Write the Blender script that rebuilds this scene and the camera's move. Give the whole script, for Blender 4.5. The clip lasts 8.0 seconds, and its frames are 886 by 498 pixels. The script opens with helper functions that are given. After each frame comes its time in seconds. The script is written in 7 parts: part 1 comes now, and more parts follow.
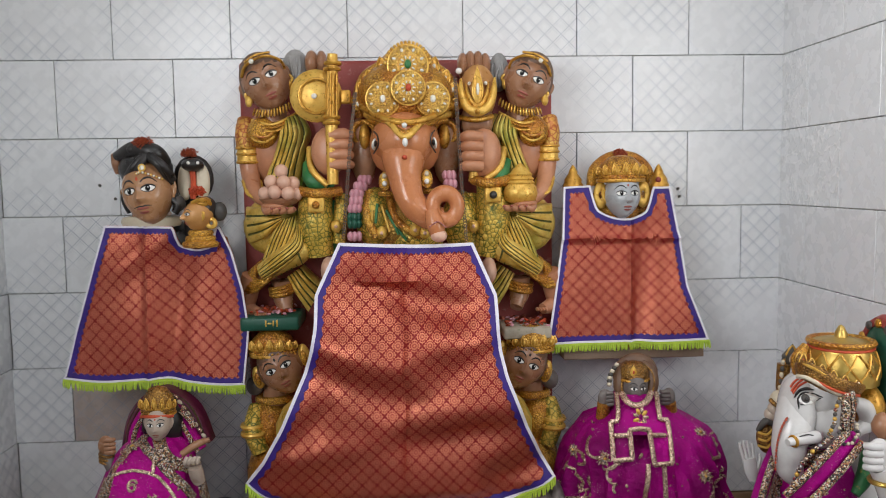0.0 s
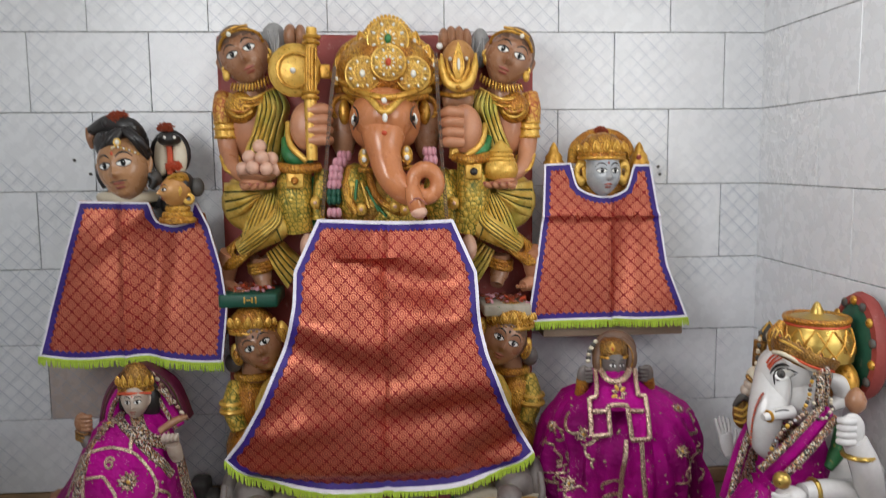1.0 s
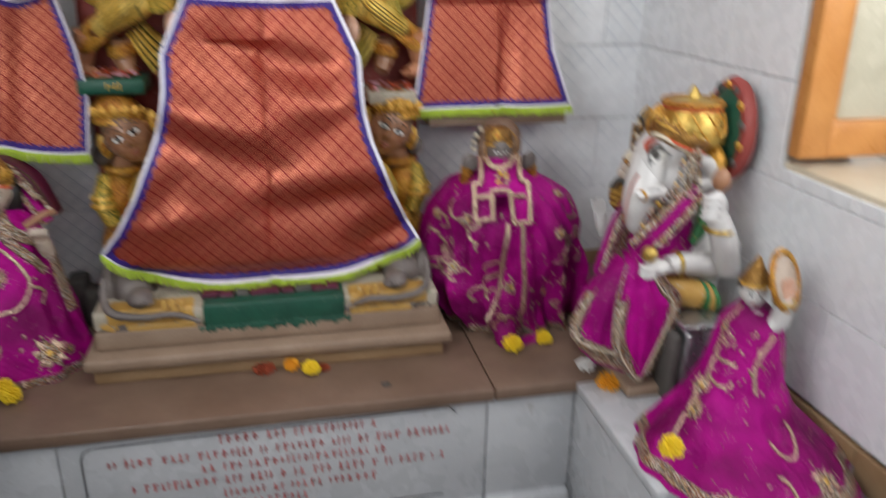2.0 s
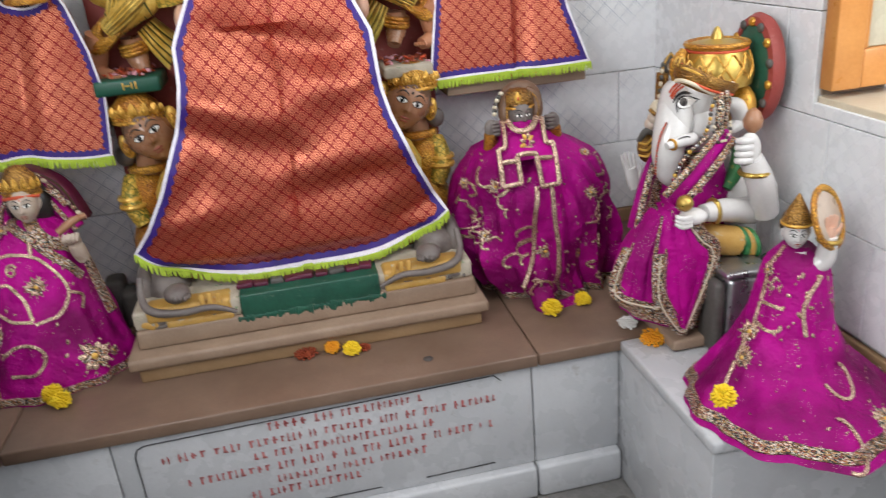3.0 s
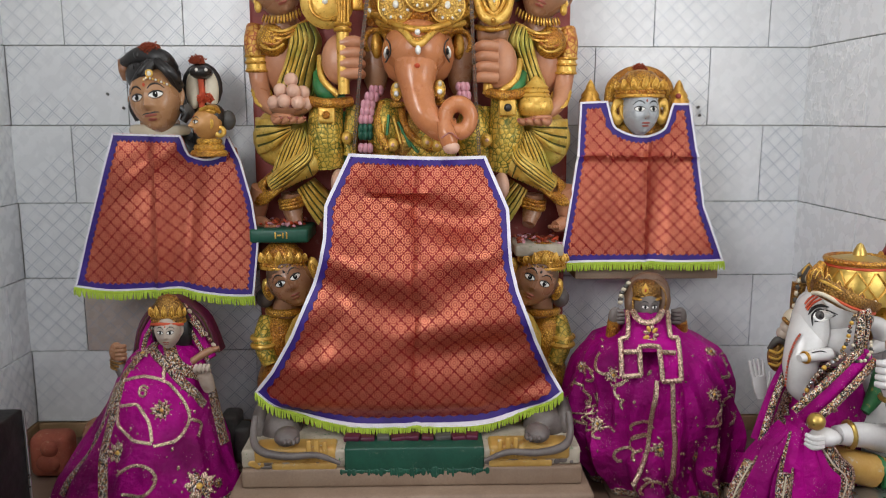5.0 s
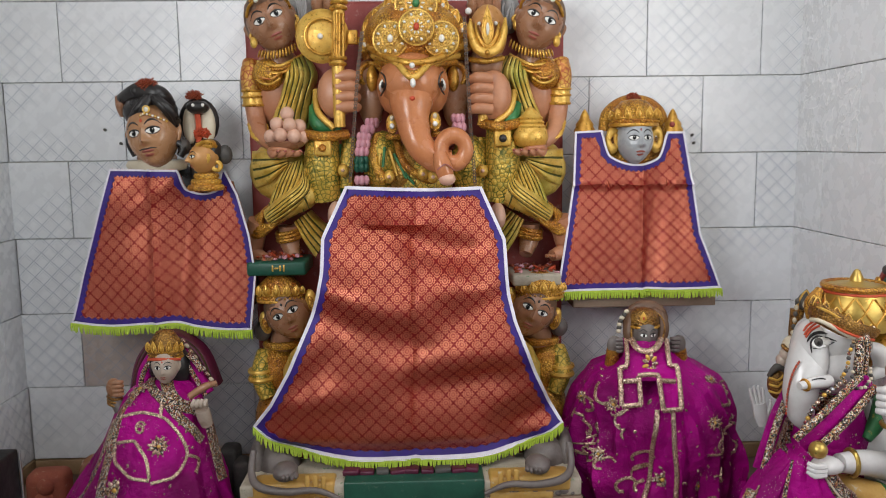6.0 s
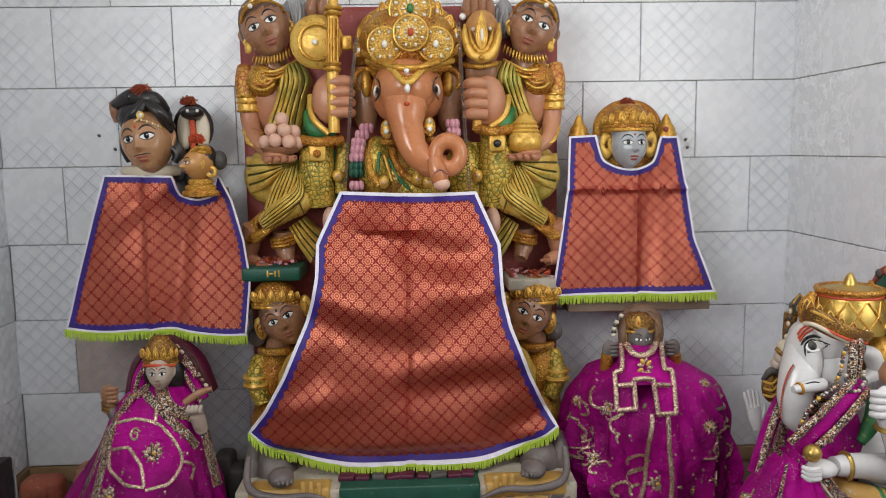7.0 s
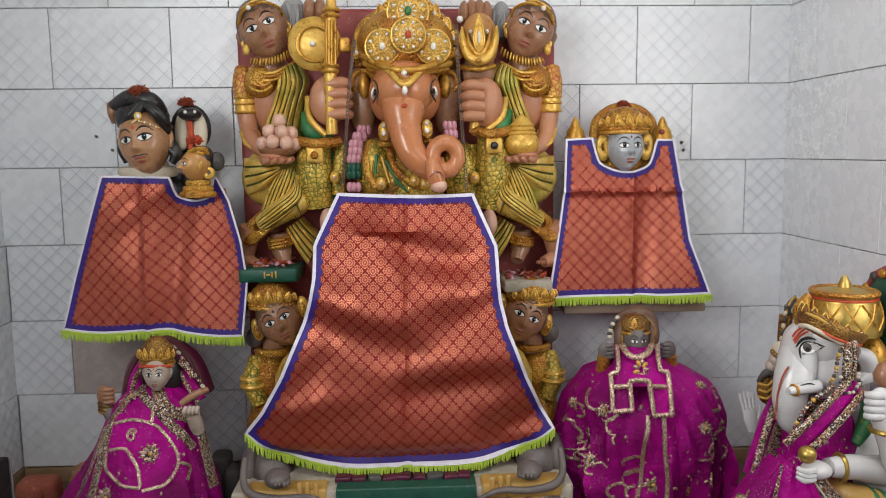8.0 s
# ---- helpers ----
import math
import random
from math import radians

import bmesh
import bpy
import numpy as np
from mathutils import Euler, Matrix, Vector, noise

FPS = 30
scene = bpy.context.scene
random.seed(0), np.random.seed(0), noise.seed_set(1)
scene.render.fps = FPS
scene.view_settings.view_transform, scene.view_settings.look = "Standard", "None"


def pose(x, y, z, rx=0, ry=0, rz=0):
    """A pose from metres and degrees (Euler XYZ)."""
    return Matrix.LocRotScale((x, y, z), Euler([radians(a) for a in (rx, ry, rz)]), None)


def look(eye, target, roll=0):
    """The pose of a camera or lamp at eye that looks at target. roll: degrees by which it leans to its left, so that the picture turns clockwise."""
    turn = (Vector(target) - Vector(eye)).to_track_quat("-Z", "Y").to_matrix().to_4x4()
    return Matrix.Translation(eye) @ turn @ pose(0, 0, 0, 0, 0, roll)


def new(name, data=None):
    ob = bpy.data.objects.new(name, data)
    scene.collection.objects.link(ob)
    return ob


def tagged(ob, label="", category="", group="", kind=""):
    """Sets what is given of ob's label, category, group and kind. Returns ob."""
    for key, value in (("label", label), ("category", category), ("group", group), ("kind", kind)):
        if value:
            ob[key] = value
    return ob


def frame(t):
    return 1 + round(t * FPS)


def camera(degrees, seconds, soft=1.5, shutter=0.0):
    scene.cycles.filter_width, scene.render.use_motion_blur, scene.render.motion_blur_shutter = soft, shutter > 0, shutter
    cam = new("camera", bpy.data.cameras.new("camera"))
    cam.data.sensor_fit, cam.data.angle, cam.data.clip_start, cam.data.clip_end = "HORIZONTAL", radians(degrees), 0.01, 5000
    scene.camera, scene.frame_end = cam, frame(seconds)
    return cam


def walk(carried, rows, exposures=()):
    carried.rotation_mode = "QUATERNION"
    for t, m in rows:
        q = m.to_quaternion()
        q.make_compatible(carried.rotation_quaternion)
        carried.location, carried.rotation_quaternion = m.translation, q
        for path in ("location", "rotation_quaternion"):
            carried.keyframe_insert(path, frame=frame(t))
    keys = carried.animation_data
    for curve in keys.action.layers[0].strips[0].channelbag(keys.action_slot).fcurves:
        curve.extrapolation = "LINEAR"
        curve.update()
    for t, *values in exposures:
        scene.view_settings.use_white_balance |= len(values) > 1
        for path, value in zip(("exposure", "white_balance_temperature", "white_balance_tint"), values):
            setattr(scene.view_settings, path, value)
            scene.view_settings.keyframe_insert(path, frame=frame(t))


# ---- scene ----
cam = camera(59.3, 8.0, soft=1.0, shutter=0.5)
PATH = [
    (0, (0.023, -2.109, 1.512), (0.116, -0.119, 1.338), -0.9),
    (0.5, (0.028, -2.107, 1.515), (0.136, -0.118, 1.337), -0.8),
    (1, (0.028, -2.103, 1.503), (0.166, -0.12, 1.278), -0.6),
    (1.3, (0.02, -2.1, 1.492), (0.182, -0.13, 1.184), -0.4),
    (1.5, (0.024, -2.1, 1.475), (0.181, -0.14, 1.108), -0.4),
    (1.8, (0.031, -2.085, 1.468), (0.321, -0.195, 0.878), 0.6),
    (2, (0.033, -2.083, 1.455), (0.439, -0.258, 0.751), 0.8),
    (2.2, (0.03, -2.073, 1.443), (0.52, -0.307, 0.642), -0.7),
    (3.3, (0.031, -2.07, 1.436), (0.271, -0.213, 0.728), -6.5),
    (3.5, (0.033, -2.075, 1.442), (0.183, -0.191, 0.787), -4.8),
    (4, (0.035, -2.082, 1.448), (0.088, -0.14, 0.975), -0.9),
    (4.5, (0.035, -2.088, 1.451), (0.087, -0.126, 1.068), -0.2),
    (5, (0.029, -2.09, 1.452), (0.085, -0.118, 1.121), 0.0),
    (6.5, (0.034, -2.089, 1.465), (0.098, -0.106, 1.211), -1.1),
    (7, (0.032, -2.091, 1.465), (0.106, -0.108, 1.211), -0.9),
    (7.5, (0.026, -2.094, 1.463), (0.11, -0.112, 1.21), -0.7),
    (8, (0.028, -2.096, 1.464), (0.114, -0.114, 1.216), -0.7),
]
EXPOSURES = [(0, -0.28), (1, -0.22), (2, -0.10), (3.5, 0.33), (4, 0.18), (4.5, -0.06), (5, -0.16), (6.5, -0.24), (8, -0.24)]
walk(cam, [(t, look(eye, target, roll)) for t, eye, target, roll in PATH], EXPOSURES)

LEFT, TOP = -1.045, 2.65
# ---- light: side window daylight; lamps added at unseen front, left and overhead openings ----
world = bpy.data.worlds.new("sky")
scene.world = world
world.use_nodes = True
sky = world.node_tree.nodes.new("ShaderNodeTexSky")
sky.sky_type, sky.sun_disc = "NISHITA", False
sky.sun_elevation, sky.sun_rotation = radians(54), radians(7)
world.node_tree.links.new(sky.outputs[0], world.node_tree.nodes["Background"].inputs[0])
world.node_tree.nodes["Background"].inputs[1].default_value = 0.15


def lamp(name, kind, strength, m, size=(1, 1), color=(1, 1, 1), angle=0.5):
    data = bpy.data.lights.new(name, kind)
    data.energy, data.color = strength, color
    if kind == "AREA":
        data.shape, data.size, data.size_y = "RECTANGLE", size[0], size[1]
    else:
        data.angle = radians(angle)
    ob = new(name, data)
    ob.matrix_world = m
    return ob


lamp("sun", "SUN", 3.0, look((0.35, 3.0, 4.2), (0, 0, 0)), color=(1, 0.94, 0.85))
# Added fill from the left, set at an unseen opening of that wall.
lamp("side_window_daylight", "AREA", 30, look((LEFT + 0.02, -2.1, 1.98), (1.06, -0.75, 1.6)), (0.95, 0.8), (0.98, 0.99, 1.0))
# Added overhead lamp, in an unseen gap of the ceiling.
lamp("skylight", "AREA", 11, look((0.3, -1.25, TOP + 0.1), (0.4, -1.0, 0)), (0.7, 0.9), (0.98, 0.99, 1.0))
# Lamp in the unseen front opening, in place of daylight from behind the camera.
lamp("doorway_daylight", "AREA", 9.5, look((0.5, -4.36, 1.95), (0.7, 0, 1.6)), (0.8, 0.7), (0.97, 0.985, 1.0))
lamp("window_daylight", "AREA", 9, look((1.27, -1.36, 1.72), (0.1, -0.45, 1.35)), (0.62, 0.9), (1.0, 0.985, 0.96))


# ---- materials ----
class Net:
    """A small node-tree writer for one material."""

    def __init__(self, name, rough=0.5, metal=0.0):
        self.mat = bpy.data.materials.new(name)
        self.mat.use_nodes = True
        self.t = self.mat.node_tree
        self.out = self.t.nodes["Principled BSDF"]
        self.out.inputs["Roughness"].default_value = rough
        self.out.inputs["Metallic"].default_value = metal
        self.coord = self.t.nodes.new("ShaderNodeTexCoord").outputs["Object"]

    def put(self, socket, value):
        if isinstance(value, bpy.types.NodeSocket):
            self.t.links.new(value, socket)
        elif isinstance(value, tuple) and len(value) == 3 and len(socket.default_value) == 4:
            socket.default_value = (*value, 1)
        else:
            socket.default_value = value

    def math(self, op, a, b=0.0, c=0.0):
        n = self.t.nodes.new("ShaderNodeMath")
        n.operation = op
        for i, v in enumerate((a, b, c)):
            self.put(n.inputs[i], v)
        return n.outputs[0]

    def xyz(self, vector=None):
        n = self.t.nodes.new("ShaderNodeSeparateXYZ")
        self.put(n.inputs[0], vector or self.coord)
        return n.outputs

    def noise(self, scale, detail=3.0, rough=0.55, vector=None):
        n = self.t.nodes.new("ShaderNodeTexNoise")
        self.put(n.inputs["Vector"], vector or self.coord)
        n.inputs["Scale"].default_value, n.inputs["Detail"].default_value = scale, detail
        n.inputs["Roughness"].default_value = rough
        return n.outputs[0]

    def cells(self, scale, feature="F1", vector=None):
        n = self.t.nodes.new("ShaderNodeTexVoronoi")
        n.feature = feature
        self.put(n.inputs["Vector"], vector or self.coord)
        n.inputs["Scale"].default_value = scale
        return n.outputs

    def ramp(self, fac, stops, smooth=False):
        n = self.t.nodes.new("ShaderNodeValToRGB")
        e = n.color_ramp.elements
        n.color_ramp.interpolation = "EASE" if smooth else "LINEAR"
        while len(e) < len(stops):
            e.new(0.5)
        for item, (p, c) in zip(e, stops):
            item.position = p
            item.color = (*c, 1) if isinstance(c, tuple) else (c, c, c, 1)
        self.put(n.inputs[0], fac)
        return n.outputs[0]

    def mix(self, fac, a, b, blend="MIX"):
        n = self.t.nodes.new("ShaderNodeMix")
        n.data_type, n.blend_type = "RGBA", blend
        self.put(n.inputs[0], fac)
        self.put(n.inputs[6], a)
        self.put(n.inputs[7], b)
        return n.outputs[2]

    def offset(self, amount):
        """Object coordinates moved by a random amount for each object."""
        info = self.t.nodes.new("ShaderNodeObjectInfo").outputs["Random"]
        n = self.t.nodes.new("ShaderNodeVectorMath")
        n.operation = "ADD"
        self.put(n.inputs[0], self.coord)
        c = self.t.nodes.new("ShaderNodeCombineXYZ")
        for i in range(3):
            self.put(c.inputs[i], self.math("MULTIPLY", info, amount * (1 + 0.37 * i)))
        self.put(n.inputs[1], c.outputs[0])
        return n.outputs[0]

    def random(self):
        return self.t.nodes.new("ShaderNodeObjectInfo").outputs["Random"]

    def bump(self, height, strength=0.3, distance=0.002):
        n = self.t.nodes.new("ShaderNodeBump")
        n.inputs["Strength"].default_value, n.inputs["Distance"].default_value = strength, distance
        self.put(n.inputs["Height"], height)
        self.t.links.new(n.outputs[0], self.out.inputs["Normal"])

    def finish(self, color, rough=None, **more):
        self.put(self.out.inputs["Base Color"], color)
        if rough is not None:
            self.put(self.out.inputs["Roughness"], rough)
        for k, v in more.items():
            self.put(self.out.inputs[k.replace("_", " ")], v)
        return self.mat


def plain(name, a, b, scale=12, rough=0.5, metal=0.0, grain=0.25, fine=140, wear=None, **more):
    """Two tones blended by a broad and a fine noise, with fine relief; wear adds worn spots of a third tone."""
    n = Net(name, rough, metal)
    broad = n.ramp(n.noise(scale, 4), [(0.3, a), (0.7, b)])
    col = n.mix(0.25, broad, n.ramp(n.noise(fine, 2), [(0.35, a), (0.65, b)]))
    if wear:
        col = n.mix(n.ramp(n.noise(scale * 3.1, 6, 0.7), [(0.6, 0.0), (0.68, 1.0)]), col, wear)
    n.bump(n.noise(fine * 0.6, 4), grain, 0.002)
    return n.finish(col, n.ramp(n.noise(scale * 2, 3), [(0.3, max(rough - 0.1, 0.02)), (0.7, min(rough + 0.1, 1.0))]), **more)


def lines(n, x, z, pitch, thick):
    """1 on the lines of a diamond lattice of that pitch."""
    out = None
    for sign in (1, -1):
        s = n.math("ADD", x, n.math("MULTIPLY", z, float(sign) * 1.02))
        d = n.math("ABSOLUTE", n.math("SUBTRACT", n.math("FRACT", n.math("DIVIDE", s, pitch)), 0.5))
        hit = n.math("LESS_THAN", d, thick / pitch)
        out = hit if out is None else n.math("MAXIMUM", out, hit)
    return out


def tile_material(name, low, high, flakes=False, print_strength=0.9):
    """White glaze printed with a fading grey diamond lattice; flakes adds a raised leaf pattern, its glints painted
    white.
    """
    n = Net(name, 0.2)
    x, y, z = n.xyz()
    r = n.random()
    moved = n.offset(31.0)
    lattice = n.math("MAXIMUM", lines(n, x, z, 0.044, 0.0011), n.math("MULTIPLY", lines(n, x, n.math("ADD", z, 0.008), 0.044, 0.0006), 0.7))
    patch = n.ramp(n.noise(5.0, 2, 0.5, moved), [(0.38, 0.08), (0.55, 1.0)], True)
    amount = n.math("MULTIPLY", patch, n.math("ADD", 0.55, n.math("MULTIPLY", r, 0.45)))
    base = n.mix(n.noise(7, 4, 0.6, moved), low, high)
    base = n.mix(n.math("MULTIPLY", r, 0.2), base, low)
    col = n.mix(n.math("MULTIPLY", n.math("MULTIPLY", lattice, amount), print_strength), base, (0.33, 0.36, 0.43))
    col = n.mix(n.ramp(n.noise(22, 6, 0.7, moved), [(0.66, 0.0), (0.78, 0.25)]), col, (0.5, 0.45, 0.38))
    height = n.math("ADD", n.math("MULTIPLY", lattice, 0.7), n.math("MULTIPLY", n.noise(9, 2, 0.5, moved), 1.2))
    if flakes:
        leaf = n.ramp(n.noise(34, 1, 0.4, moved), [(0.47, 0.0), (0.51, 1.0), (0.56, 0.0)])
        height = n.math("ADD", height, n.math("MULTIPLY", leaf, 4.0))
        # White in the base colour stands in for glints on the leaf relief.
        col = n.mix(leaf, col, (0.93, 0.93, 0.93))
    n.bump(height, 0.35, 0.0012)
    return n.finish(col, n.ramp(n.noise(30, 3), [(0.3, 0.2), (0.7, 0.34)]))


def brocade_material(name):
    """Red silk with staggered scalloped gold medallions, parted by a thin net of red lines."""
    n = Net(name, 0.4, 0.0)
    x, y, z = n.xyz()
    wob = n.math("MULTIPLY", n.math("SUBTRACT", n.noise(5, 2), 0.5), 0.014)
    px, pz = 0.0340, 0.0350
    dist, lace = [], []
    for shift in (0.0, 0.5):
        fx = n.math("MULTIPLY", n.math("SUBTRACT", n.math("FRACT", n.math("ADD", n.math("DIVIDE", n.math("ADD", x, wob), px), shift)), 0.5), px)
        fz = n.math("MULTIPLY", n.math("SUBTRACT", n.math("FRACT", n.math("ADD", n.math("DIVIDE", z, pz), shift)), 0.5), pz)
        d = n.math("SQRT", n.math("ADD", n.math("MULTIPLY", fx, fx), n.math("MULTIPLY", fz, fz)))
        ang = n.math("ARCTAN2", fz, fx)
        square = n.math("SUBTRACT", 1.0, n.math("MULTIPLY", n.math("COSINE", n.math("MULTIPLY", ang, 4.0)), 0.14))
        scallop = n.math("COSINE", n.math("MULTIPLY", ang, 12.0))
        petals = n.math("ADD", scallop, n.math("MULTIPLY", n.math("SINE", n.math("MULTIPLY", d, 1280.0)), 1.3))
        dist.append(n.math("SUBTRACT", n.math("MULTIPLY", d, square), n.math("MULTIPLY", scallop, 0.0006)))
        lace.append(n.math("GREATER_THAN", petals, -0.2))
    near = n.math("LESS_THAN", dist[0], dist[1])
    fill = n.xyz(n.mix(near, lace[1], lace[0]))[0]
    ring = n.math("GREATER_THAN", n.math("MINIMUM", dist[0], dist[1]), 0.0119)
    thread = n.noise(900, 1)
    gold = n.math("MULTIPLY", n.math("ADD", 0.10, n.math("MULTIPLY", fill, 0.80)), n.math("SUBTRACT", 1.0, n.math("MULTIPLY", ring, 0.96)))
    gold = n.math("MULTIPLY", gold, n.ramp(n.noise(14, 3), [(0.25, 0.7), (0.6, 1.0)]))
    red = n.mix(n.noise(9, 3), (0.16, 0.003, 0.006), (0.26, 0.007, 0.010))
    gilt = n.mix(thread, (0.54, 0.125, 0.066), (0.88, 0.37, 0.22))
    col = n.mix(gold, red, gilt)
    crumple = n.math("MULTIPLY", n.noise(26, 3), 5.0)
    n.bump(n.math("ADD", crumple, n.math("ADD", gold, n.math("MULTIPLY", thread, 0.5))), 0.4, 0.0011)
    return n.finish(col, n.ramp(n.noise(25, 2), [(0.3, 0.34), (0.7, 0.46)]), Metallic=n.math("MULTIPLY", gold, 1.0), Specular_IOR_Level=0.2)


def drapery_material(name, gold, pale, green, rough=0.38, metal=0.22):
    """Yellow-gold paint over carved drapery, green where the under-coat shows, with dark grime."""
    n = Net(name, rough, metal)
    col = n.mix(n.ramp(n.noise(24, 4, 0.6), [(0.36, 0.0), (0.62, 1.0)]), gold, pale)
    col = n.mix(n.ramp(n.noise(8, 3, 0.55), [(0.46, 0.0), (0.70, 0.75)], True), col, green)
    col = n.mix(n.ramp(n.noise(75, 5, 0.7), [(0.54, 0.0), (0.70, 0.6)]), col, (0.20, 0.12, 0.02))
    n.bump(n.math("ADD", n.noise(60, 4), n.math("MULTIPLY", n.noise(190, 3), 0.5)), 0.45, 0.003)
    return n.finish(col, n.ramp(n.noise(40, 3), [(0.3, rough - 0.12), (0.7, rough + 0.14)]))


def scale_material(name, a, b, line, scale=70, metal=0.3):
    """Paint over carved scales, cells or beads, darker along the cell edges, rubbed and grimed unevenly."""
    n = Net(name, 0.38, metal)
    c = n.cells(scale)
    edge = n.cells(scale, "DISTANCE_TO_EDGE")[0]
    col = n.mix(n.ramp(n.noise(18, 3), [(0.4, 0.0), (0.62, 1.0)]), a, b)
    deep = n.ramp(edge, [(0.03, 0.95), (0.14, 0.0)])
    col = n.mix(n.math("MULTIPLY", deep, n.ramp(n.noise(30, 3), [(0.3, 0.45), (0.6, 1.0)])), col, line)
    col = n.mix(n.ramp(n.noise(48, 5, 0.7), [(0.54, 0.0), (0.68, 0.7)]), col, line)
    n.bump(n.math("ADD", n.math("MULTIPLY", c["Distance"], -1.0), n.math("MULTIPLY", n.noise(210, 3), 0.5)), 0.55, 0.005)
    return n.finish(col, n.ramp(n.noise(50, 3), [(0.3, 0.26), (0.7, 0.52)]))


def embroidery_material():
    n = Net("embroidered_border", 0.35, 0.35)
    c = n.cells(460)
    col = n.ramp(n.xyz(c["Color"])[0], [(0.0, (0.012, 0.010, 0.010)), (0.40, (0.035, 0.022, 0.022)), (0.43, (0.40, 0.22, 0.07)), (0.58, (0.55, 0.38, 0.18)), (0.61, (0.30, 0.012, 0.06)), (0.72, (0.42, 0.16, 0.03)), (0.76, (0.03, 0.09, 0.08)), (0.86, (0.78, 0.70, 0.60))])
    n.bump(c["Distance"], 0.7, 0.002)
    return n.finish(col)


def satin_material():
    n = Net("magenta_satin", 0.45)
    col = n.mix(n.ramp(n.noise(6, 3), [(0.35, 0.0), (0.65, 1.0)]), (0.16, 0.0004, 0.078), (0.46, 0.0007, 0.245))
    spark = n.cells(260)
    dot = n.math("MULTIPLY", n.math("LESS_THAN", spark["Distance"], 0.16), n.math("GREATER_THAN", n.noise(30, 2), 0.57))
    col = n.mix(n.math("MULTIPLY", dot, 0.8), col, (0.75, 0.58, 0.48))
    n.bump(n.math("ADD", n.math("MULTIPLY", n.noise(13, 4), 2.6), n.math("MULTIPLY", n.noise(700, 1), 0.12)), 0.8, 0.012)
    return n.finish(col, n.ramp(n.noise(20, 2), [(0.3, 0.42), (0.7, 0.6)]), Specular_IOR_Level=0.17)


def stone_material(name, a, b, rough=0.5, scale=5, veins=None):
    n = Net(name, rough)
    col = n.mix(n.ramp(n.noise(scale, 6, 0.65), [(0.3, 0.0), (0.7, 1.0)]), a, b)
    col = n.mix(n.ramp(n.noise(160, 3), [(0.45, 0.0), (0.7, 0.35)]), col, a)
    if veins:
        v = n.ramp(n.noise(scale * 1.7, 8, 0.75), [(0.47, 0.0), (0.5, 0.6), (0.53, 0.0)])
        col = n.mix(v, col, veins)
    col = n.mix(n.ramp(n.noise(24, 6, 0.75), [(0.62, 0.0), (0.72, 0.4)]), col, (0.16, 0.11, 0.07))
    n.bump(n.noise(90, 5), 0.2, 0.002)
    return n.finish(col, n.ramp(n.noise(12, 4), [(0.3, rough - 0.12), (0.7, rough + 0.12)]))


TILE = tile_material("glazed_tile", (0.72, 0.73, 0.74), (0.82, 0.825, 0.83))
# Darker, browner tile colour, set on one tile below bust_cloth.
TAN_TILE = tile_material("darker_brown_tile", (0.44, 0.36, 0.31), (0.54, 0.46, 0.41))
LEAF_GLINT_TILE = tile_material("leaf_tile_painted_glint", (0.72, 0.73, 0.74), (0.82, 0.825, 0.83), True, 0.25)
FAINT_TILE = tile_material("faint_print_tile", (0.72, 0.73, 0.74), (0.82, 0.825, 0.83), False, 0.22)
GROUT = plain("grout", (0.46, 0.45, 0.43), (0.60, 0.585, 0.56), 20, 0.9)
PLASTER = plain("wall_paint", (0.36, 0.36, 0.36), (0.44, 0.44, 0.43), 4, 0.7)
LEDGE = stone_material("pink_sandstone_slab", (0.135, 0.083, 0.055), (0.21, 0.136, 0.096), 0.42)
BAND = stone_material("brown_stone_band", (0.24, 0.145, 0.07), (0.35, 0.225, 0.12), 0.5, 9)
PALE = stone_material("pale_carved_stone", (0.22, 0.145, 0.098), (0.33, 0.235, 0.165), 0.6, 8)
MARBLE = stone_material("white_marble", (0.43, 0.435, 0.45), (0.54, 0.545, 0.555), 0.28, 3, (0.48, 0.485, 0.50))
FLOORM = stone_material("floor_marble", (0.13, 0.125, 0.12), (0.20, 0.19, 0.18), 0.3, 3, (0.24, 0.23, 0.22))
BROCADE = brocade_material("red_gold_brocade")
NAVY = plain("navy_ribbon", (0.020, 0.006, 0.12), (0.045, 0.013, 0.22), 40, 0.6, fine=400)
WHITE_CLOTH = plain("white_piping_cloth", (0.66, 0.62, 0.70), (0.8, 0.78, 0.82), 60, 0.8, fine=400)
LIME = plain("lime_fringe_thread", (0.30, 0.42, 0.03), (0.46, 0.60, 0.06), 60, 0.7, fine=500)
SATIN = satin_material()
EMB = embroidery_material()
ZARI = plain("gold_thread", (0.30, 0.17, 0.11), (0.80, 0.60, 0.46), 160, 0.26, 0.75, 0.8, 600, (0.22, 0.05, 0.07))
GOLD = plain("gold_paint", (0.40, 0.17, 0.016), (0.70, 0.40, 0.07), 42, 0.32, 0.5, 0.7, 170, (0.16, 0.06, 0.010))
GOLDY = plain("yellow_gold_paint", (0.58, 0.29, 0.035), (0.80, 0.53, 0.12), 44, 0.34, 0.35, 0.6, 170, (0.30, 0.14, 0.022))
BRASS = plain("polished_gold", (0.42, 0.27, 0.055), (0.58, 0.40, 0.11), 15, 0.33, 0.75, 0.3, 120, (0.22, 0.12, 0.03))
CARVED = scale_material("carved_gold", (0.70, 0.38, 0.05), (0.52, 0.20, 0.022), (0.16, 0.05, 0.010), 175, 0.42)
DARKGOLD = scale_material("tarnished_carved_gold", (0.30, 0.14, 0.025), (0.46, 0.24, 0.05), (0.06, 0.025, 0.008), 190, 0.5)
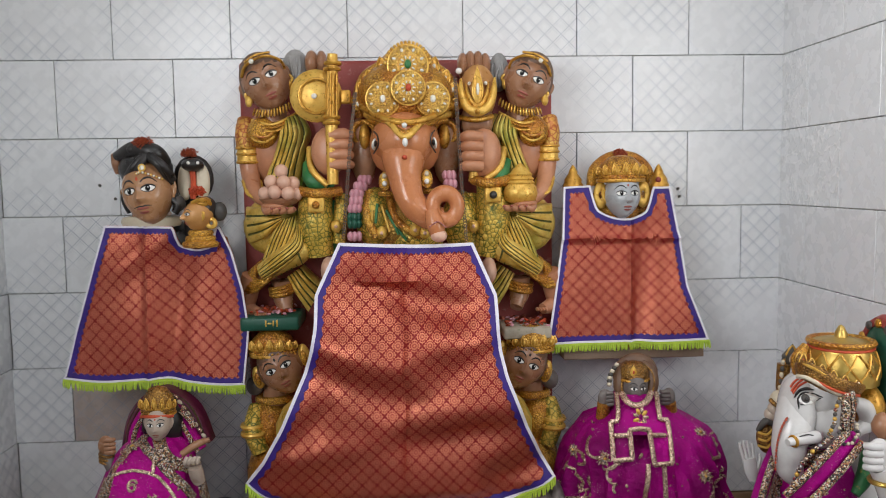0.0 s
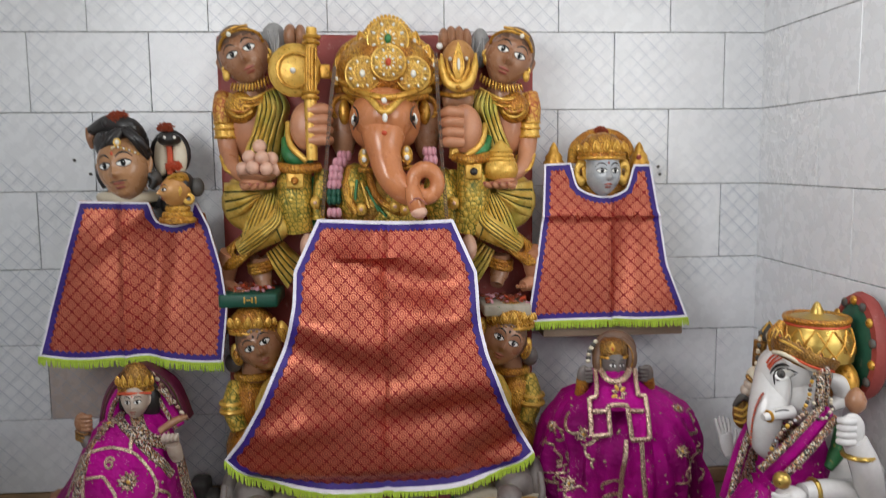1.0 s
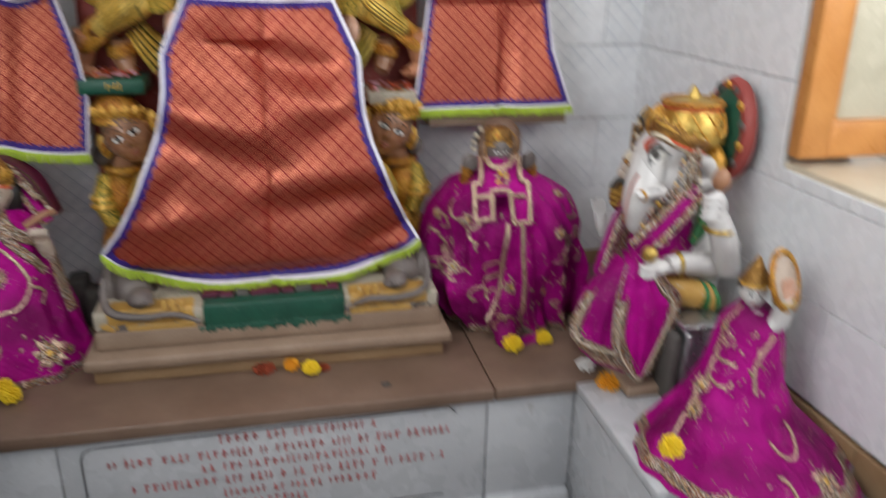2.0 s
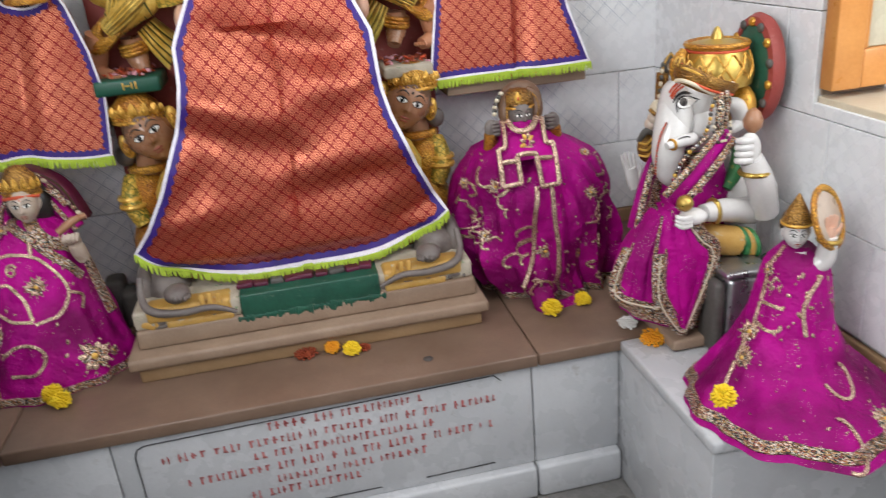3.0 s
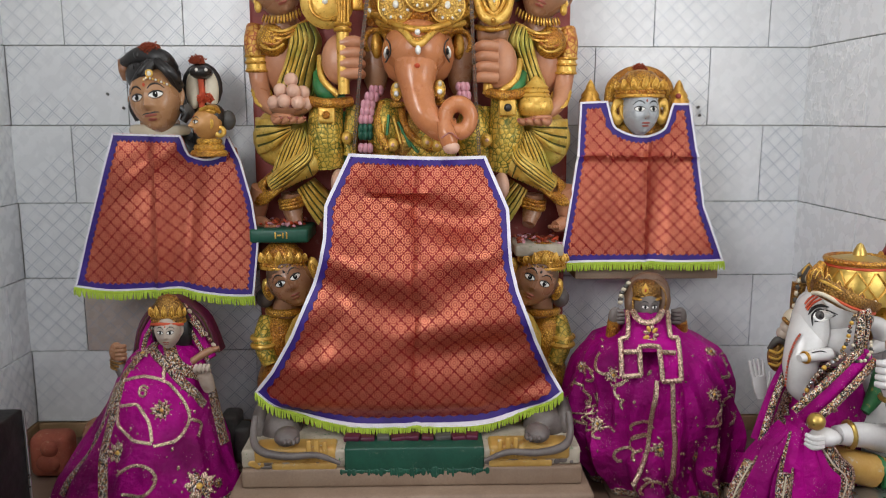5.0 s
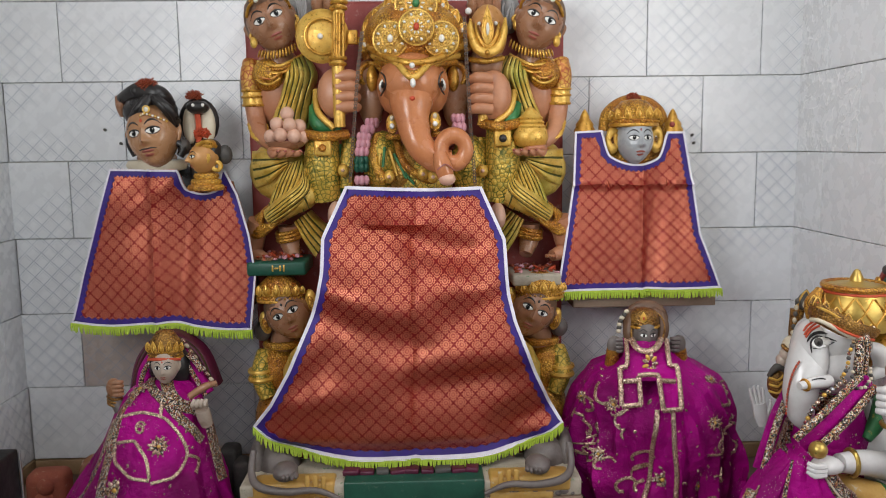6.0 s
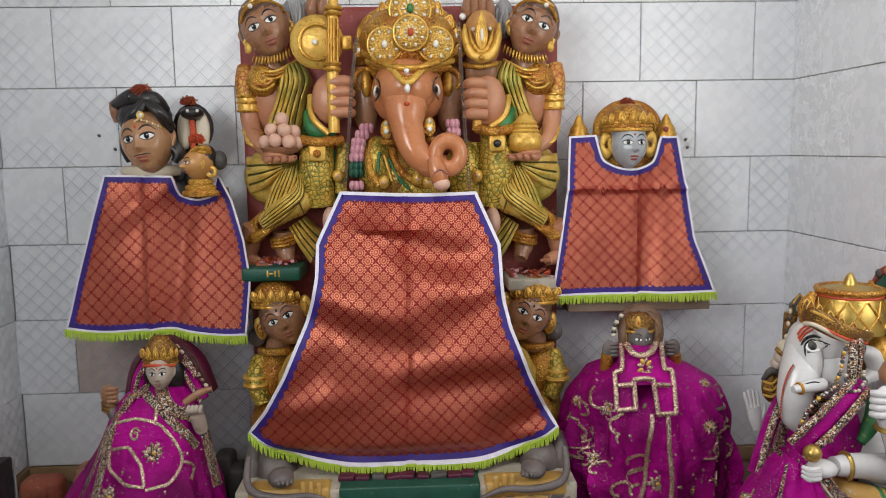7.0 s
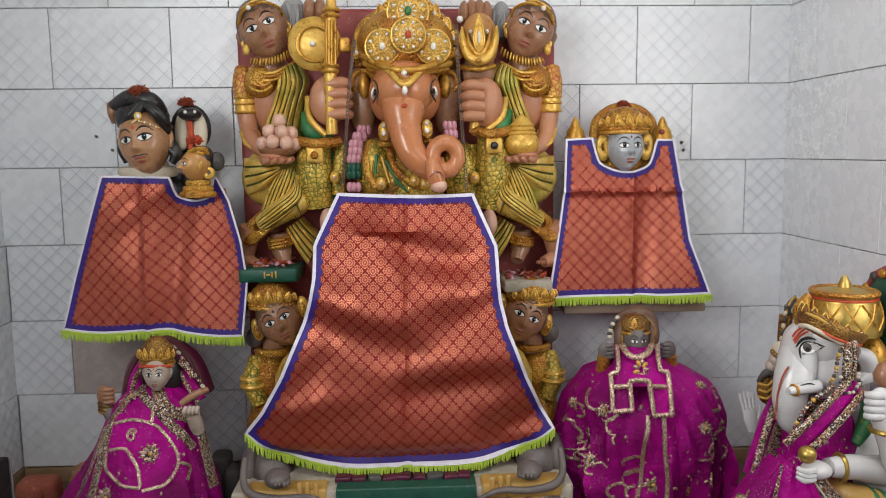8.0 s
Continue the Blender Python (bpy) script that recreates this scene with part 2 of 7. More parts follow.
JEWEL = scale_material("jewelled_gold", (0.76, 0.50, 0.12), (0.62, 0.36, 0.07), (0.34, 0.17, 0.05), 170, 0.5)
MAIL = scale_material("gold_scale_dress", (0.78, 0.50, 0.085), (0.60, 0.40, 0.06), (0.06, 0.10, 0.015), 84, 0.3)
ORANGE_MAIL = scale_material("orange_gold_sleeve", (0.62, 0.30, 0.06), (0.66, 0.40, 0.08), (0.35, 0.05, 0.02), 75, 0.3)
SAREE = drapery_material("gold_green_drapery", (0.58, 0.34, 0.045), (0.80, 0.58, 0.15), (0.20, 0.27, 0.03))
SAREE_GREEN = drapery_material("green_gold_drapery", (0.10, 0.24, 0.03), (0.42, 0.42, 0.09), (0.03, 0.14, 0.03))
GROOVE = plain("dark_olive_groove", (0.05, 0.055, 0.012), (0.12, 0.11, 0.02), 60, 0.6)
GREEN = plain("green_paint", (0.02, 0.12, 0.045), (0.04, 0.22, 0.06), 24, 0.45, 0.0, 0.3, 150, (0.35, 0.30, 0.06))
DKGREEN = plain("dark_green_paint", (0.008, 0.055, 0.035), (0.015, 0.10, 0.06), 14, 0.45, wear=(0.10, 0.14, 0.10))
ORANGE_SKIN = plain("orange_tan_paint", (0.46, 0.16, 0.06), (0.58, 0.235, 0.10), 9, 0.24, grain=0.15, wear=(0.42, 0.14, 0.05))
TAN = plain("tan_paint", (0.40, 0.165, 0.085), (0.53, 0.245, 0.13), 12, 0.36)
HONEY = plain("honey_gold_skin", (0.42, 0.19, 0.055), (0.55, 0.28, 0.09), 30, 0.34, 0.1)
BROWN = plain("brown_paint", (0.27, 0.125, 0.065), (0.37, 0.185, 0.10), 14, 0.3)
HAIR = plain("dark_brown_hair_paint", (0.10, 0.05, 0.028), (0.17, 0.09, 0.05), 40, 0.45)
STONES = plain("clear_set_stones", (0.70, 0.66, 0.55), (0.84, 0.82, 0.74), 60, 0.12)
RED = plain("red_oxide_paint", (0.24, 0.035, 0.028), (0.33, 0.06, 0.05), 12, 0.55, wear=(0.40, 0.16, 0.13))
PINKP = plain("pink_paint", (0.55, 0.24, 0.30), (0.66, 0.34, 0.38), 30, 0.5)
SWEET = plain("peach_paint", (0.60, 0.34, 0.24), (0.72, 0.45, 0.33), 30, 0.4)
GREYP = plain("grey_stone_paint", (0.10, 0.082, 0.074), (0.19, 0.16, 0.145), 14, 0.5)
LIGHTGREY = plain("pale_grey_stone_paint", (0.26, 0.25, 0.24), (0.38, 0.37, 0.36), 26, 0.55)
BUSTSKIN = plain("olive_brown_paint", (0.35, 0.175, 0.08), (0.47, 0.25, 0.125), 12, 0.24)
GREYFACE = plain("blue_grey_paint", (0.35, 0.365, 0.38), (0.44, 0.455, 0.465), 20, 0.3)
EYEW = plain("eye_white", (0.78, 0.77, 0.72), (0.82, 0.80, 0.76), 30, 0.3)
INK = plain("black_paint", (0.012, 0.010, 0.010), (0.03, 0.026, 0.024), 30, 0.35)
LIP = plain("lip_red_paint", (0.28, 0.07, 0.05), (0.36, 0.10, 0.07), 30, 0.4)
MAROON = plain("dark_maroon_silk", (0.055, 0.004, 0.018), (0.12, 0.008, 0.04), 18, 0.45, grain=0.4)
VERMILION = plain("vermilion_paint", (0.45, 0.05, 0.015), (0.6, 0.09, 0.03), 40, 0.6)
AGED = plain("aged_marble_face", (0.40, 0.31, 0.245), (0.54, 0.445, 0.36), 14, 0.35)
PORCELAIN = plain("polished_white_marble", (0.56, 0.54, 0.52), (0.66, 0.64, 0.62), 6, 0.16, grain=0.08)
CREAM = plain("cream_paint", (0.55, 0.47, 0.34), (0.66, 0.58, 0.44), 20, 0.45)
STEEL = plain("steel", (0.36, 0.36, 0.37), (0.48, 0.48, 0.49), 20, 0.32, 0.9, 0.15)
BLACK = plain("black_laminate", (0.006, 0.006, 0.006), (0.012, 0.012, 0.012), 20, 0.5, Specular_IOR_Level=0.15)
WOOD = plain("orange_varnished_wood", (0.50, 0.20, 0.05), (0.64, 0.29, 0.085), 18, 0.35)
PETAL_Y = plain("marigold_yellow", (0.78, 0.50, 0.01), (0.88, 0.66, 0.02), 90, 0.7)
PETAL_O = plain("marigold_orange", (0.75, 0.28, 0.01), (0.85, 0.40, 0.015), 90, 0.7)
PETAL_R = plain("dried_red_petal", (0.22, 0.03, 0.012), (0.38, 0.07, 0.02), 90, 0.8)
PETAL_W = plain("white_petal", (0.7, 0.68, 0.64), (0.8, 0.79, 0.76), 60, 0.7)
BRICK = plain("red_daubed_stone", (0.25, 0.055, 0.03), (0.36, 0.10, 0.055), 22, 0.8, wear=(0.42, 0.20, 0.12))
SOOT = plain("dark_grey_stone", (0.05, 0.045, 0.04), (0.11, 0.10, 0.09), 16, 0.6)
YELLOWC = plain("yellow_paint", (0.46, 0.25, 0.05), (0.58, 0.36, 0.10), 20, 0.5, wear=(0.50, 0.42, 0.30))
REDINK = plain("faded_red_lettering", (0.40, 0.07, 0.07), (0.58, 0.24, 0.23), 25, 0.7)
STONEPAINT = plain("mottled_paint_over_stone", (0.34, 0.29, 0.22), (0.50, 0.44, 0.35), 30, 0.7, wear=(0.06, 0.20, 0.07))
PANE = plain("frosted_window_pane", (0.48, 0.45, 0.34), (0.6, 0.57, 0.45), 5, 0.3)


# ---- mesh helpers ----
class Sculpt:
    """Gathers primitives with their materials into one mesh."""

    def __init__(self):
        self.v, self.f, self.m, self.mats, self.M = [], [], [], [], Matrix()

    def slot(self, mat):
        if mat not in self.mats:
            self.mats.append(mat)
        return self.mats.index(mat)

    def add(self, verts, faces, mat, m=None):
        base, k = len(self.v), self.slot(mat)
        full = self.M @ m if m is not None else self.M
        self.v += [tuple(full @ Vector(p)) for p in verts]
        flip = full.determinant() < 0
        self.f += [tuple(base + i for i in (reversed(f) if flip else f)) for f in faces]
        self.m += [k] * len(faces)

    def ell(self, c, r, mat, rot=(0, 0, 0), n=14, rings=9):
        if not isinstance(r, tuple):
            r = (r, r, r)
        verts, faces = [(0, 0, 1)], []
        for i in range(1, rings):
            a = math.pi * i / rings
            verts += [(math.sin(a) * math.cos(2 * math.pi * j / n), math.sin(a) * math.sin(2 * math.pi * j / n), math.cos(a)) for j in range(n)]
        verts.append((0, 0, -1))
        for j in range(n):
            k = (j + 1) % n
            faces.append((0, 1 + j, 1 + k))
            for i in range(rings - 2):
                a = 1 + i * n
                faces.append((a + j, a + n + j, a + n + k, a + k))
            a = 1 + (rings - 2) * n
            faces.append((a + j, len(verts) - 1, a + k))
        self.add(verts, faces, mat, pose(*c, *rot) @ Matrix.Diagonal((*r, 1)))

    def lathe(self, c, profile, mat, rot=(0, 0, 0), n=18, squash=1.0):
        """profile: (radius, height) from bottom to top, closed at both ends."""
        verts, faces = [], []
        for r, z in profile:
            verts += [(r * math.cos(2 * math.pi * j / n), squash * r * math.sin(2 * math.pi * j / n), z) for j in range(n)]
        for i in range(len(profile) - 1):
            for j in range(n):
                k = (j + 1) % n
                faces.append((i * n + j, i * n + k, i * n + n + k, i * n + n + j))
        faces.append(tuple(reversed(range(n))))
        faces.append(tuple(range((len(profile) - 1) * n, len(profile) * n)))
        self.add(verts, faces, mat, pose(*c, *rot))

    def tube(self, pts, rads, mat, n=9, steps=5, flat=1.0, closed=False):
        """A round tube along a smooth line through pts; rads: one radius or one for each point; flat squashes it along y."""
        pts = [Vector(p) for p in pts]
        if not isinstance(rads, (list, tuple)):
            rads = [rads] * len(pts)
        line, rr = [], []
        for i in range(len(pts) - 1):
            a, b, c, d = pts[max(i - 1, 0)], pts[i], pts[i + 1], pts[min(i + 2, len(pts) - 1)]
            for s in range(steps + (i == len(pts) - 2)):
                t = s / steps
                line.append(0.5 * ((2 * b) + (c - a) * t + (2 * a - 5 * b + 4 * c - d) * t * t + (3 * b - a - 3 * c + d) * t ** 3))
                e = t * t * (3 - 2 * t)
                rr.append(rads[i] * (1 - e) + rads[i + 1] * e)
        verts, faces, up = [], [], None
        for i, p in enumerate(line):
            d = (line[min(i + 1, len(line) - 1)] - line[max(i - 1, 0)]).normalized()
            if up is None:
                up = Vector((0, -1, 0)) if abs(d.y) < 0.9 else Vector((1, 0, 0))
            side = d.cross(up).normalized()
            up = side.cross(d).normalized()
            for j in range(n):
                a = 2 * math.pi * j / n
                o = side * math.cos(a) * rr[i] + up * math.sin(a) * rr[i] * flat
                verts.append(tuple(p + o))
        for i in range(len(line) - 1):
            for j in range(n):
                k = (j + 1) % n
                faces.append((i * n + j, i * n + k, i * n + n + k, i * n + n + j))
        faces.append(tuple(reversed(range(n))))
        faces.append(tuple(range((len(line) - 1) * n, len(line) * n)))
        self.add(verts, faces, mat)

    def box(self, c, size, mat, rot=(0, 0, 0), bevel=0.004, segments=2):
        bm = bmesh.new()
        bmesh.ops.create_cube(bm, size=1, matrix=Matrix.Diagonal((*size, 1)))
        if bevel:
            bmesh.ops.bevel(bm, geom=bm.edges[:], offset=min(bevel, 0.45 * min(size)), segments=segments, affect="EDGES", profile=0.5)
        bm.verts.index_update()
        self.add([tuple(v.co) for v in bm.verts], [tuple(v.index for v in f.verts) for f in bm.faces], mat, pose(*c, *rot))
        bm.free()

    def ring(self, c, big, small, mat, rot=(0, 0, 0), n=20, k=7, squash=1.0):
        verts, faces = [], []
        for i in range(n):
            a = 2 * math.pi * i / n
            for j in range(k):
                b = 2 * math.pi * j / k
                q = big + small * math.cos(b)
                verts.append((q * math.cos(a), q * math.sin(a) * squash, small * math.sin(b)))
        for i in range(n):
            for j in range(k):
                faces.append((i * k + j, (i + 1) % n * k + j, (i + 1) % n * k + (j + 1) % k, i * k + (j + 1) % k))
        self.add(verts, faces, mat, pose(*c, *rot))

    def make(self, name, parent=None, smooth=True, label="", category="", group="", kind=""):
        me = bpy.data.meshes.new(name)
        me.from_pydata(self.v, [], self.f)
        for mat in self.mats:
            me.materials.append(mat)
        me.polygons.foreach_set("material_index", self.m)
        if smooth:
            me.polygons.foreach_set("use_smooth", [True] * len(self.f))
            me.set_sharp_from_angle(angle=radians(50))
        me.update()
        ob = new(name, me)
        ob.parent = parent
        return tagged(ob, label, category, group, kind)


def empty(name, at, label="", category="", group="", kind=""):
    ob = new(name)
    ob.location = at
    ob.empty_display_size = 0.05
    return tagged(ob, label, category, group, kind)


def block(name, lo, hi, mat, parent=None, bevel=0.003, **tags):
    s = Sculpt()
    s.box([(a + b) / 2 for a, b in zip(lo, hi)], [b - a for a, b in zip(lo, hi)], mat, bevel=bevel)
    return s.make(name, parent, **tags)


def under(ob, parent):
    """Make ob a part of parent and keep it where it is."""
    ob.parent = parent
    ob.matrix_parent_inverse = Matrix.Translation(-parent.location)
    return ob


def table(rows, x):
    """Smooth look-up in rows of (x, value)."""
    xs = [r[0] for r in rows]
    if x <= xs[0]:
        return rows[0][1]
    for (a, p), (b, q) in zip(rows, rows[1:]):
        if x <= b:
            t = (x - a) / (b - a)
            return p + (q - p) * t
    return rows[-1][1]


# ---- the setting ----
RIGHT, FLOOR, SHELF = 1.06, 0.20, 0.575
FRONT, LINE0, TW, TH = -4.4, 1.84, 0.305, 0.2033
OPEN_Y0, OPEN_Y1, OPEN_Z0, OPEN_Z1 = -0.70, -1.75, 1.055, 2.24


def wall(name, boxes, label):
    s = Sculpt()
    for lo, hi in boxes:
        s.box([(a + b) / 2 for a, b in zip(lo, hi)], [b - a for a, b in zip(lo, hi)], GROUT if name != "wall_front" else PLASTER, bevel=0)
    return s.make(name, smooth=False, label=label, category="wall", kind="structure")


wall_back = wall("wall_back", [((LEFT - 0.2, 0.006, 0), (RIGHT + 0.2, 0.2, TOP))], "white glazed tile wall with faint grey diamond lattice")
# The left wall's high opening is unseen, added for the fill lamp.
wall_left = wall("wall_left", [((LEFT - 0.2, -1.6, 0), (LEFT - 0.006, 0.006, TOP)), ((LEFT - 0.2, FRONT, 0), (LEFT - 0.006, -2.9, TOP)), ((LEFT - 0.2, -2.9, 2.45), (LEFT - 0.006, -1.6, TOP)), ((LEFT - 0.2, -2.9, 0), (LEFT - 0.006, -1.6, 1.5))], "white tiled side wall with a high unseen opening added for fill light")
wall_right = wall("wall_right", [
    ((RIGHT + 0.006, OPEN_Y0, 0), (RIGHT + 0.15, 0.006, TOP)), ((RIGHT + 0.006, FRONT, 0), (RIGHT + 0.15, OPEN_Y1, TOP)),
    ((RIGHT + 0.006, OPEN_Y1, 0), (RIGHT + 0.15, OPEN_Y0, OPEN_Z0)), ((RIGHT + 0.006, OPEN_Y1, OPEN_Z1), (RIGHT + 0.15, OPEN_Y0, TOP))],
    "white tiled side wall with a window opening")
# Unseen front wall; the part below its opening is added to block low light.
wall("wall_front", [((LEFT - 0.2, FRONT - 0.15, 0), (-0.95, FRONT, TOP)), ((0.95, FRONT - 0.15, 0), (RIGHT + 0.2, FRONT, TOP)), ((-0.95, FRONT - 0.15, 2.3), (0.95, FRONT, TOP)), ((-0.95, FRONT - 0.15, 0), (0.95, FRONT, 1.3))],
     "unseen grey painted front wall, closed below its wide opening to block low light")
# Unseen ceiling; its square gap is added for the overhead lamp.
s = Sculpt()
for lo, hi in (((LEFT - 0.2, FRONT - 0.15), (RIGHT + 0.2, -1.75)), ((LEFT - 0.2, -0.75), (RIGHT + 0.2, 0.2)), ((LEFT - 0.2, -1.75), (-0.1, -0.75)), ((0.7, -1.75), (RIGHT + 0.2, -0.75))):
    s.box(((lo[0] + hi[0]) / 2, (lo[1] + hi[1]) / 2, TOP + 0.075), (hi[0] - lo[0], hi[1] - lo[1], 0.15), PLASTER, bevel=0)
s.make("ceiling", smooth=False, label="unseen grey-painted ceiling with a square opening added for overhead light", category="ceiling", kind="structure")
block("floor", (LEFT - 0.2, FRONT - 0.15, FLOOR - 0.1), (RIGHT + 0.2, 0.2, FLOOR), FLOORM, label="dark grey polished stone floor before the altar", category="floor", kind="structure")
block("ground", (-40, -40, -0.05), (40, 40, 0.0), plain("dusty_ground", (0.25, 0.2, 0.15), (0.34, 0.28, 0.2), 3, 0.9), label="dusty pale ground outside", category="ground", kind="structure")

# the altar ledge: sandstone slabs on a marble face
ledge = empty("altar_ledge", (0, -0.34, FLOOR), "pinkish brown sandstone ledge over a white marble face", "ledge", kind="structure")
cuts = [LEFT + 0.001, -0.62, 0.47, RIGHT - 0.001]
for a, b in zip(cuts, cuts[1:]):
    under(block("slab", (a, -0.668, SHELF - 0.03), (b - 0.002, 0.0, SHELF), LEDGE, bevel=0.004), ledge)
for a, b in ((LEFT + 0.001, -0.43), (-0.427, 0.455), (0.458, 0.66)):
    under(block("marble_panel", (a, -0.652, 0.285), (b, -0.60, SHELF - 0.031), MARBLE, bevel=0.002), ledge)
under(block("core", (LEFT + 0.002, -0.599, FLOOR), (0.66, -0.01, SHELF - 0.031), GROUT, bevel=0), ledge)
for a, b in ((LEFT + 0.001, -0.15), (-0.147, 0.455), (0.458, 0.66)):
    under(block("base_moulding", (a, -0.675, FLOOR), (b, -0.599, 0.284), MARBLE, bevel=0.008), ledge)

side = empty("side_platform", (0.85, -0.86, FLOOR), "white marble block platform beside the ledge", "platform", kind="structure")
under(block("top_slab", (0.655, -1.06, SHELF - 0.028), (RIGHT - 0.001, -0.669, SHELF - 0.002), MARBLE, bevel=0.006), side)
under(block("face", (0.662, -1.05, FLOOR), (RIGHT - 0.001, -0.60, SHELF - 0.029), MARBLE, bevel=0.003), side)

band = empty("stone_band", (0, 0, SHELF), "brown stone skirting band along the tiled walls", "skirting", kind="structure")
under(block("band_strip", (LEFT + 0.012, -0.012, SHELF + 0.0005), (RIGHT - 0.013, 0.004, 0.618), BAND), band)
under(block("band_strip", (LEFT - 0.004, -0.66, SHELF + 0.0005), (LEFT + 0.011, 0.002, 0.618), BAND), band)
under(block("band_strip", (RIGHT - 0.012, -1.059, SHELF + 0.0005), (RIGHT + 0.004, 0.002, 0.612), BAND), band)
under(block("band_strip", (RIGHT - 0.012, -2.6, SHELF - 0.035), (RIGHT + 0.004, -1.062, 0.612), BAND), band)

# tiles, each a piece of its wall; alike sizes share a mesh
tile_meshes = {}


def tile(parent, w, h, m, glaze=None):
    key = (round(w, 3), round(h, 3), (glaze or TILE).name)
    if key not in tile_meshes:
        s = Sculpt()
        s.box((0, 0, 0), (w - 0.0019, 0.012, h - 0.0019), glaze or TILE, bevel=0.0014, segments=1)
        ob = s.make("tile", smooth=False)
        tile_meshes[key] = ob.data
        bpy.data.objects.remove(ob)
    ob = new("tile", tile_meshes[key])
    ob.parent, ob.matrix_world = parent, m


def tiling(parent, lo, hi, joint, place, hole=None, odd=(), glaze=None, odd_glaze=TAN_TILE):
    """Courses of tiles from lo to hi along a wall; joint: a joint of the even courses; place turns (s, z) into a pose."""
    for k in range(-4, 6):
        z1, z0 = min(LINE0 - k * TH, TOP), LINE0 - (k + 1) * TH
        start = joint + (TW / 2 if k % 2 else 0)
        s = start - TW * math.ceil((start - lo) / TW)
        while s < hi:
            a, b = max(s, lo), min(s + TW, hi)
            spans = [(a, b, z0, z1)]
            if hole and b > hole[0] and a < hole[1] and z1 > hole[2] and z0 < hole[3]:
                spans = [(a, min(b, hole[0]), z0, z1), (max(a, hole[1]), b, z0, z1)]
                mid0, mid1 = max(a, hole[0]), min(b, hole[1])
                spans += [(mid0, mid1, z0, min(z1, hole[2])), (mid0, mid1, max(z0, hole[3]), z1)]
            for p, q, y0, y1 in spans:
                if q - p > 0.012 and y1 - y0 > 0.012:
                    buff = any(p < x < q and y0 < z < y1 for x, _, z in odd)
                    tile(parent, q - p, y1 - y0, place((p + q) / 2, (y0 + y1) / 2), odd_glaze if buff else glaze)
            s += TW


# ---- brocade cloths ----
def cloth(name, left, right, top, bottom, depth, label, nu=56, nv=48, piping=0.0073):
    """A hanging cloth: left(v), right(v) sides, top(u), bottom(u) edges, depth(x, z) its surface; with ribbon, piping and fringe."""
    def at(u, v):
        x = left(v) + (right(v) - left(v)) * u
        z = bottom(u) + (top(u) - bottom(u)) * v
        return Vector((x, depth(x, z), z))

    thing = empty(name, tuple(at(0.5, 0)), label, "cloth", "brocade cloths over the idols")
    s = Sculpt()
    verts = [tuple(at(i / nu, j / nv)) for j in range(nv + 1) for i in range(nu + 1)]
    back = [(x, y + 0.003, z) for x, y, z in verts]
    n, w = len(verts), nu + 1
    faces = []
    for j in range(nv):
        for i in range(nu):
            q = (j * w + i, j * w + i + 1, j * w + w + i + 1, j * w + w + i)
            faces += [q, tuple(n + k for k in reversed(q))]
    s.add(verts + back, faces, BROCADE)
    under(s.make("fabric"), thing)
    loop = [(i / nu, 0.0) for i in range(nu)] + [(1.0, j / nv) for j in range(nv)] + [(1 - i / nu, 1.0) for i in range(nu)] + [(0.0, 1 - j / nv) for j in range(nv)]
    pts = [at(u, v) for u, v in loop]
    k = len(pts)
    normals = []
    for i in range(k):
        d = pts[(i + 1) % k] - pts[i - 1]
        normals.append(Vector((-d.z, 0, d.x)).normalized())

    def strip(near, far, lift, mat, part_name, jag=0.0):
        a, b = [], []
        for i in range(k):
            for dest, off in ((a, near), (b, far + (jag * (i % 2)))):
                p = pts[i] + normals[i] * off
                dest.append(Vector((p.x, depth(p.x, p.z) - lift, p.z)))
        q = Sculpt()
        rim = [tuple(p) for p in a] + [tuple(p) for p in b] + [(p.x, p.y + lift, p.z) for p in a] + [(p.x, p.y + lift, p.z) for p in b]
        fs = []
        for i in range(k):
            e = (i + 1) % k
            fs += [(i, e, k + e, k + i), (2 * k + i, 2 * k + e, e, i), (k + i, k + e, 3 * k + e, 3 * k + i)]
        q.add(rim, fs, mat)
        under(q.make(part_name), thing)

    strip(0.0045, 0.0145, 0.0025, NAVY, "ribbon", 0.0055)
    strip(0.0048 - piping, 0.0048, 0.0045, WHITE_CLOTH, "piping")
    q = Sculpt()
    rng = random.Random(len(label))
    length = sum((pts[i + 1] - pts[i]).length for i in range(nu))
    count = int(length / 0.0052)
    for c in range(count):
        p = at(c / (count - 1), 0)
        swing = rng.uniform(-0.002, 0.002)
        drop = 0.021 + rng.uniform(-0.0025, 0.002)
        q.tube([(p.x, p.y - 0.003, p.z - 0.001), (p.x + swing, p.y - 0.007, p.z - drop * 0.6), (p.x + swing * 1.5, p.y - 0.006, p.z - drop)], [0.0028, 0.0026, 0.0018], LIME, n=5, steps=1)
    under(q.make("fringe"), thing)
    q = Sculpt()
    q.tube([tuple(at(c / 24, 0) + Vector((0, -0.003, -0.004))) for c in range(25)], 0.0042, LIME, n=6, steps=1)
    under(q.make("fringe_heading"), thing)
    return thing


def crease(x, z, x0, z0, length, wide, angle):
    """A soft fold: a ridge of unit height along a short line."""
    c, s = math.cos(angle), math.sin(angle)
    a, b = (x - x0) * c + (z - z0) * s, -(x - x0) * s + (z - z0) * c
    return math.exp(-(b / wide) ** 2 - (a / length) ** 4)


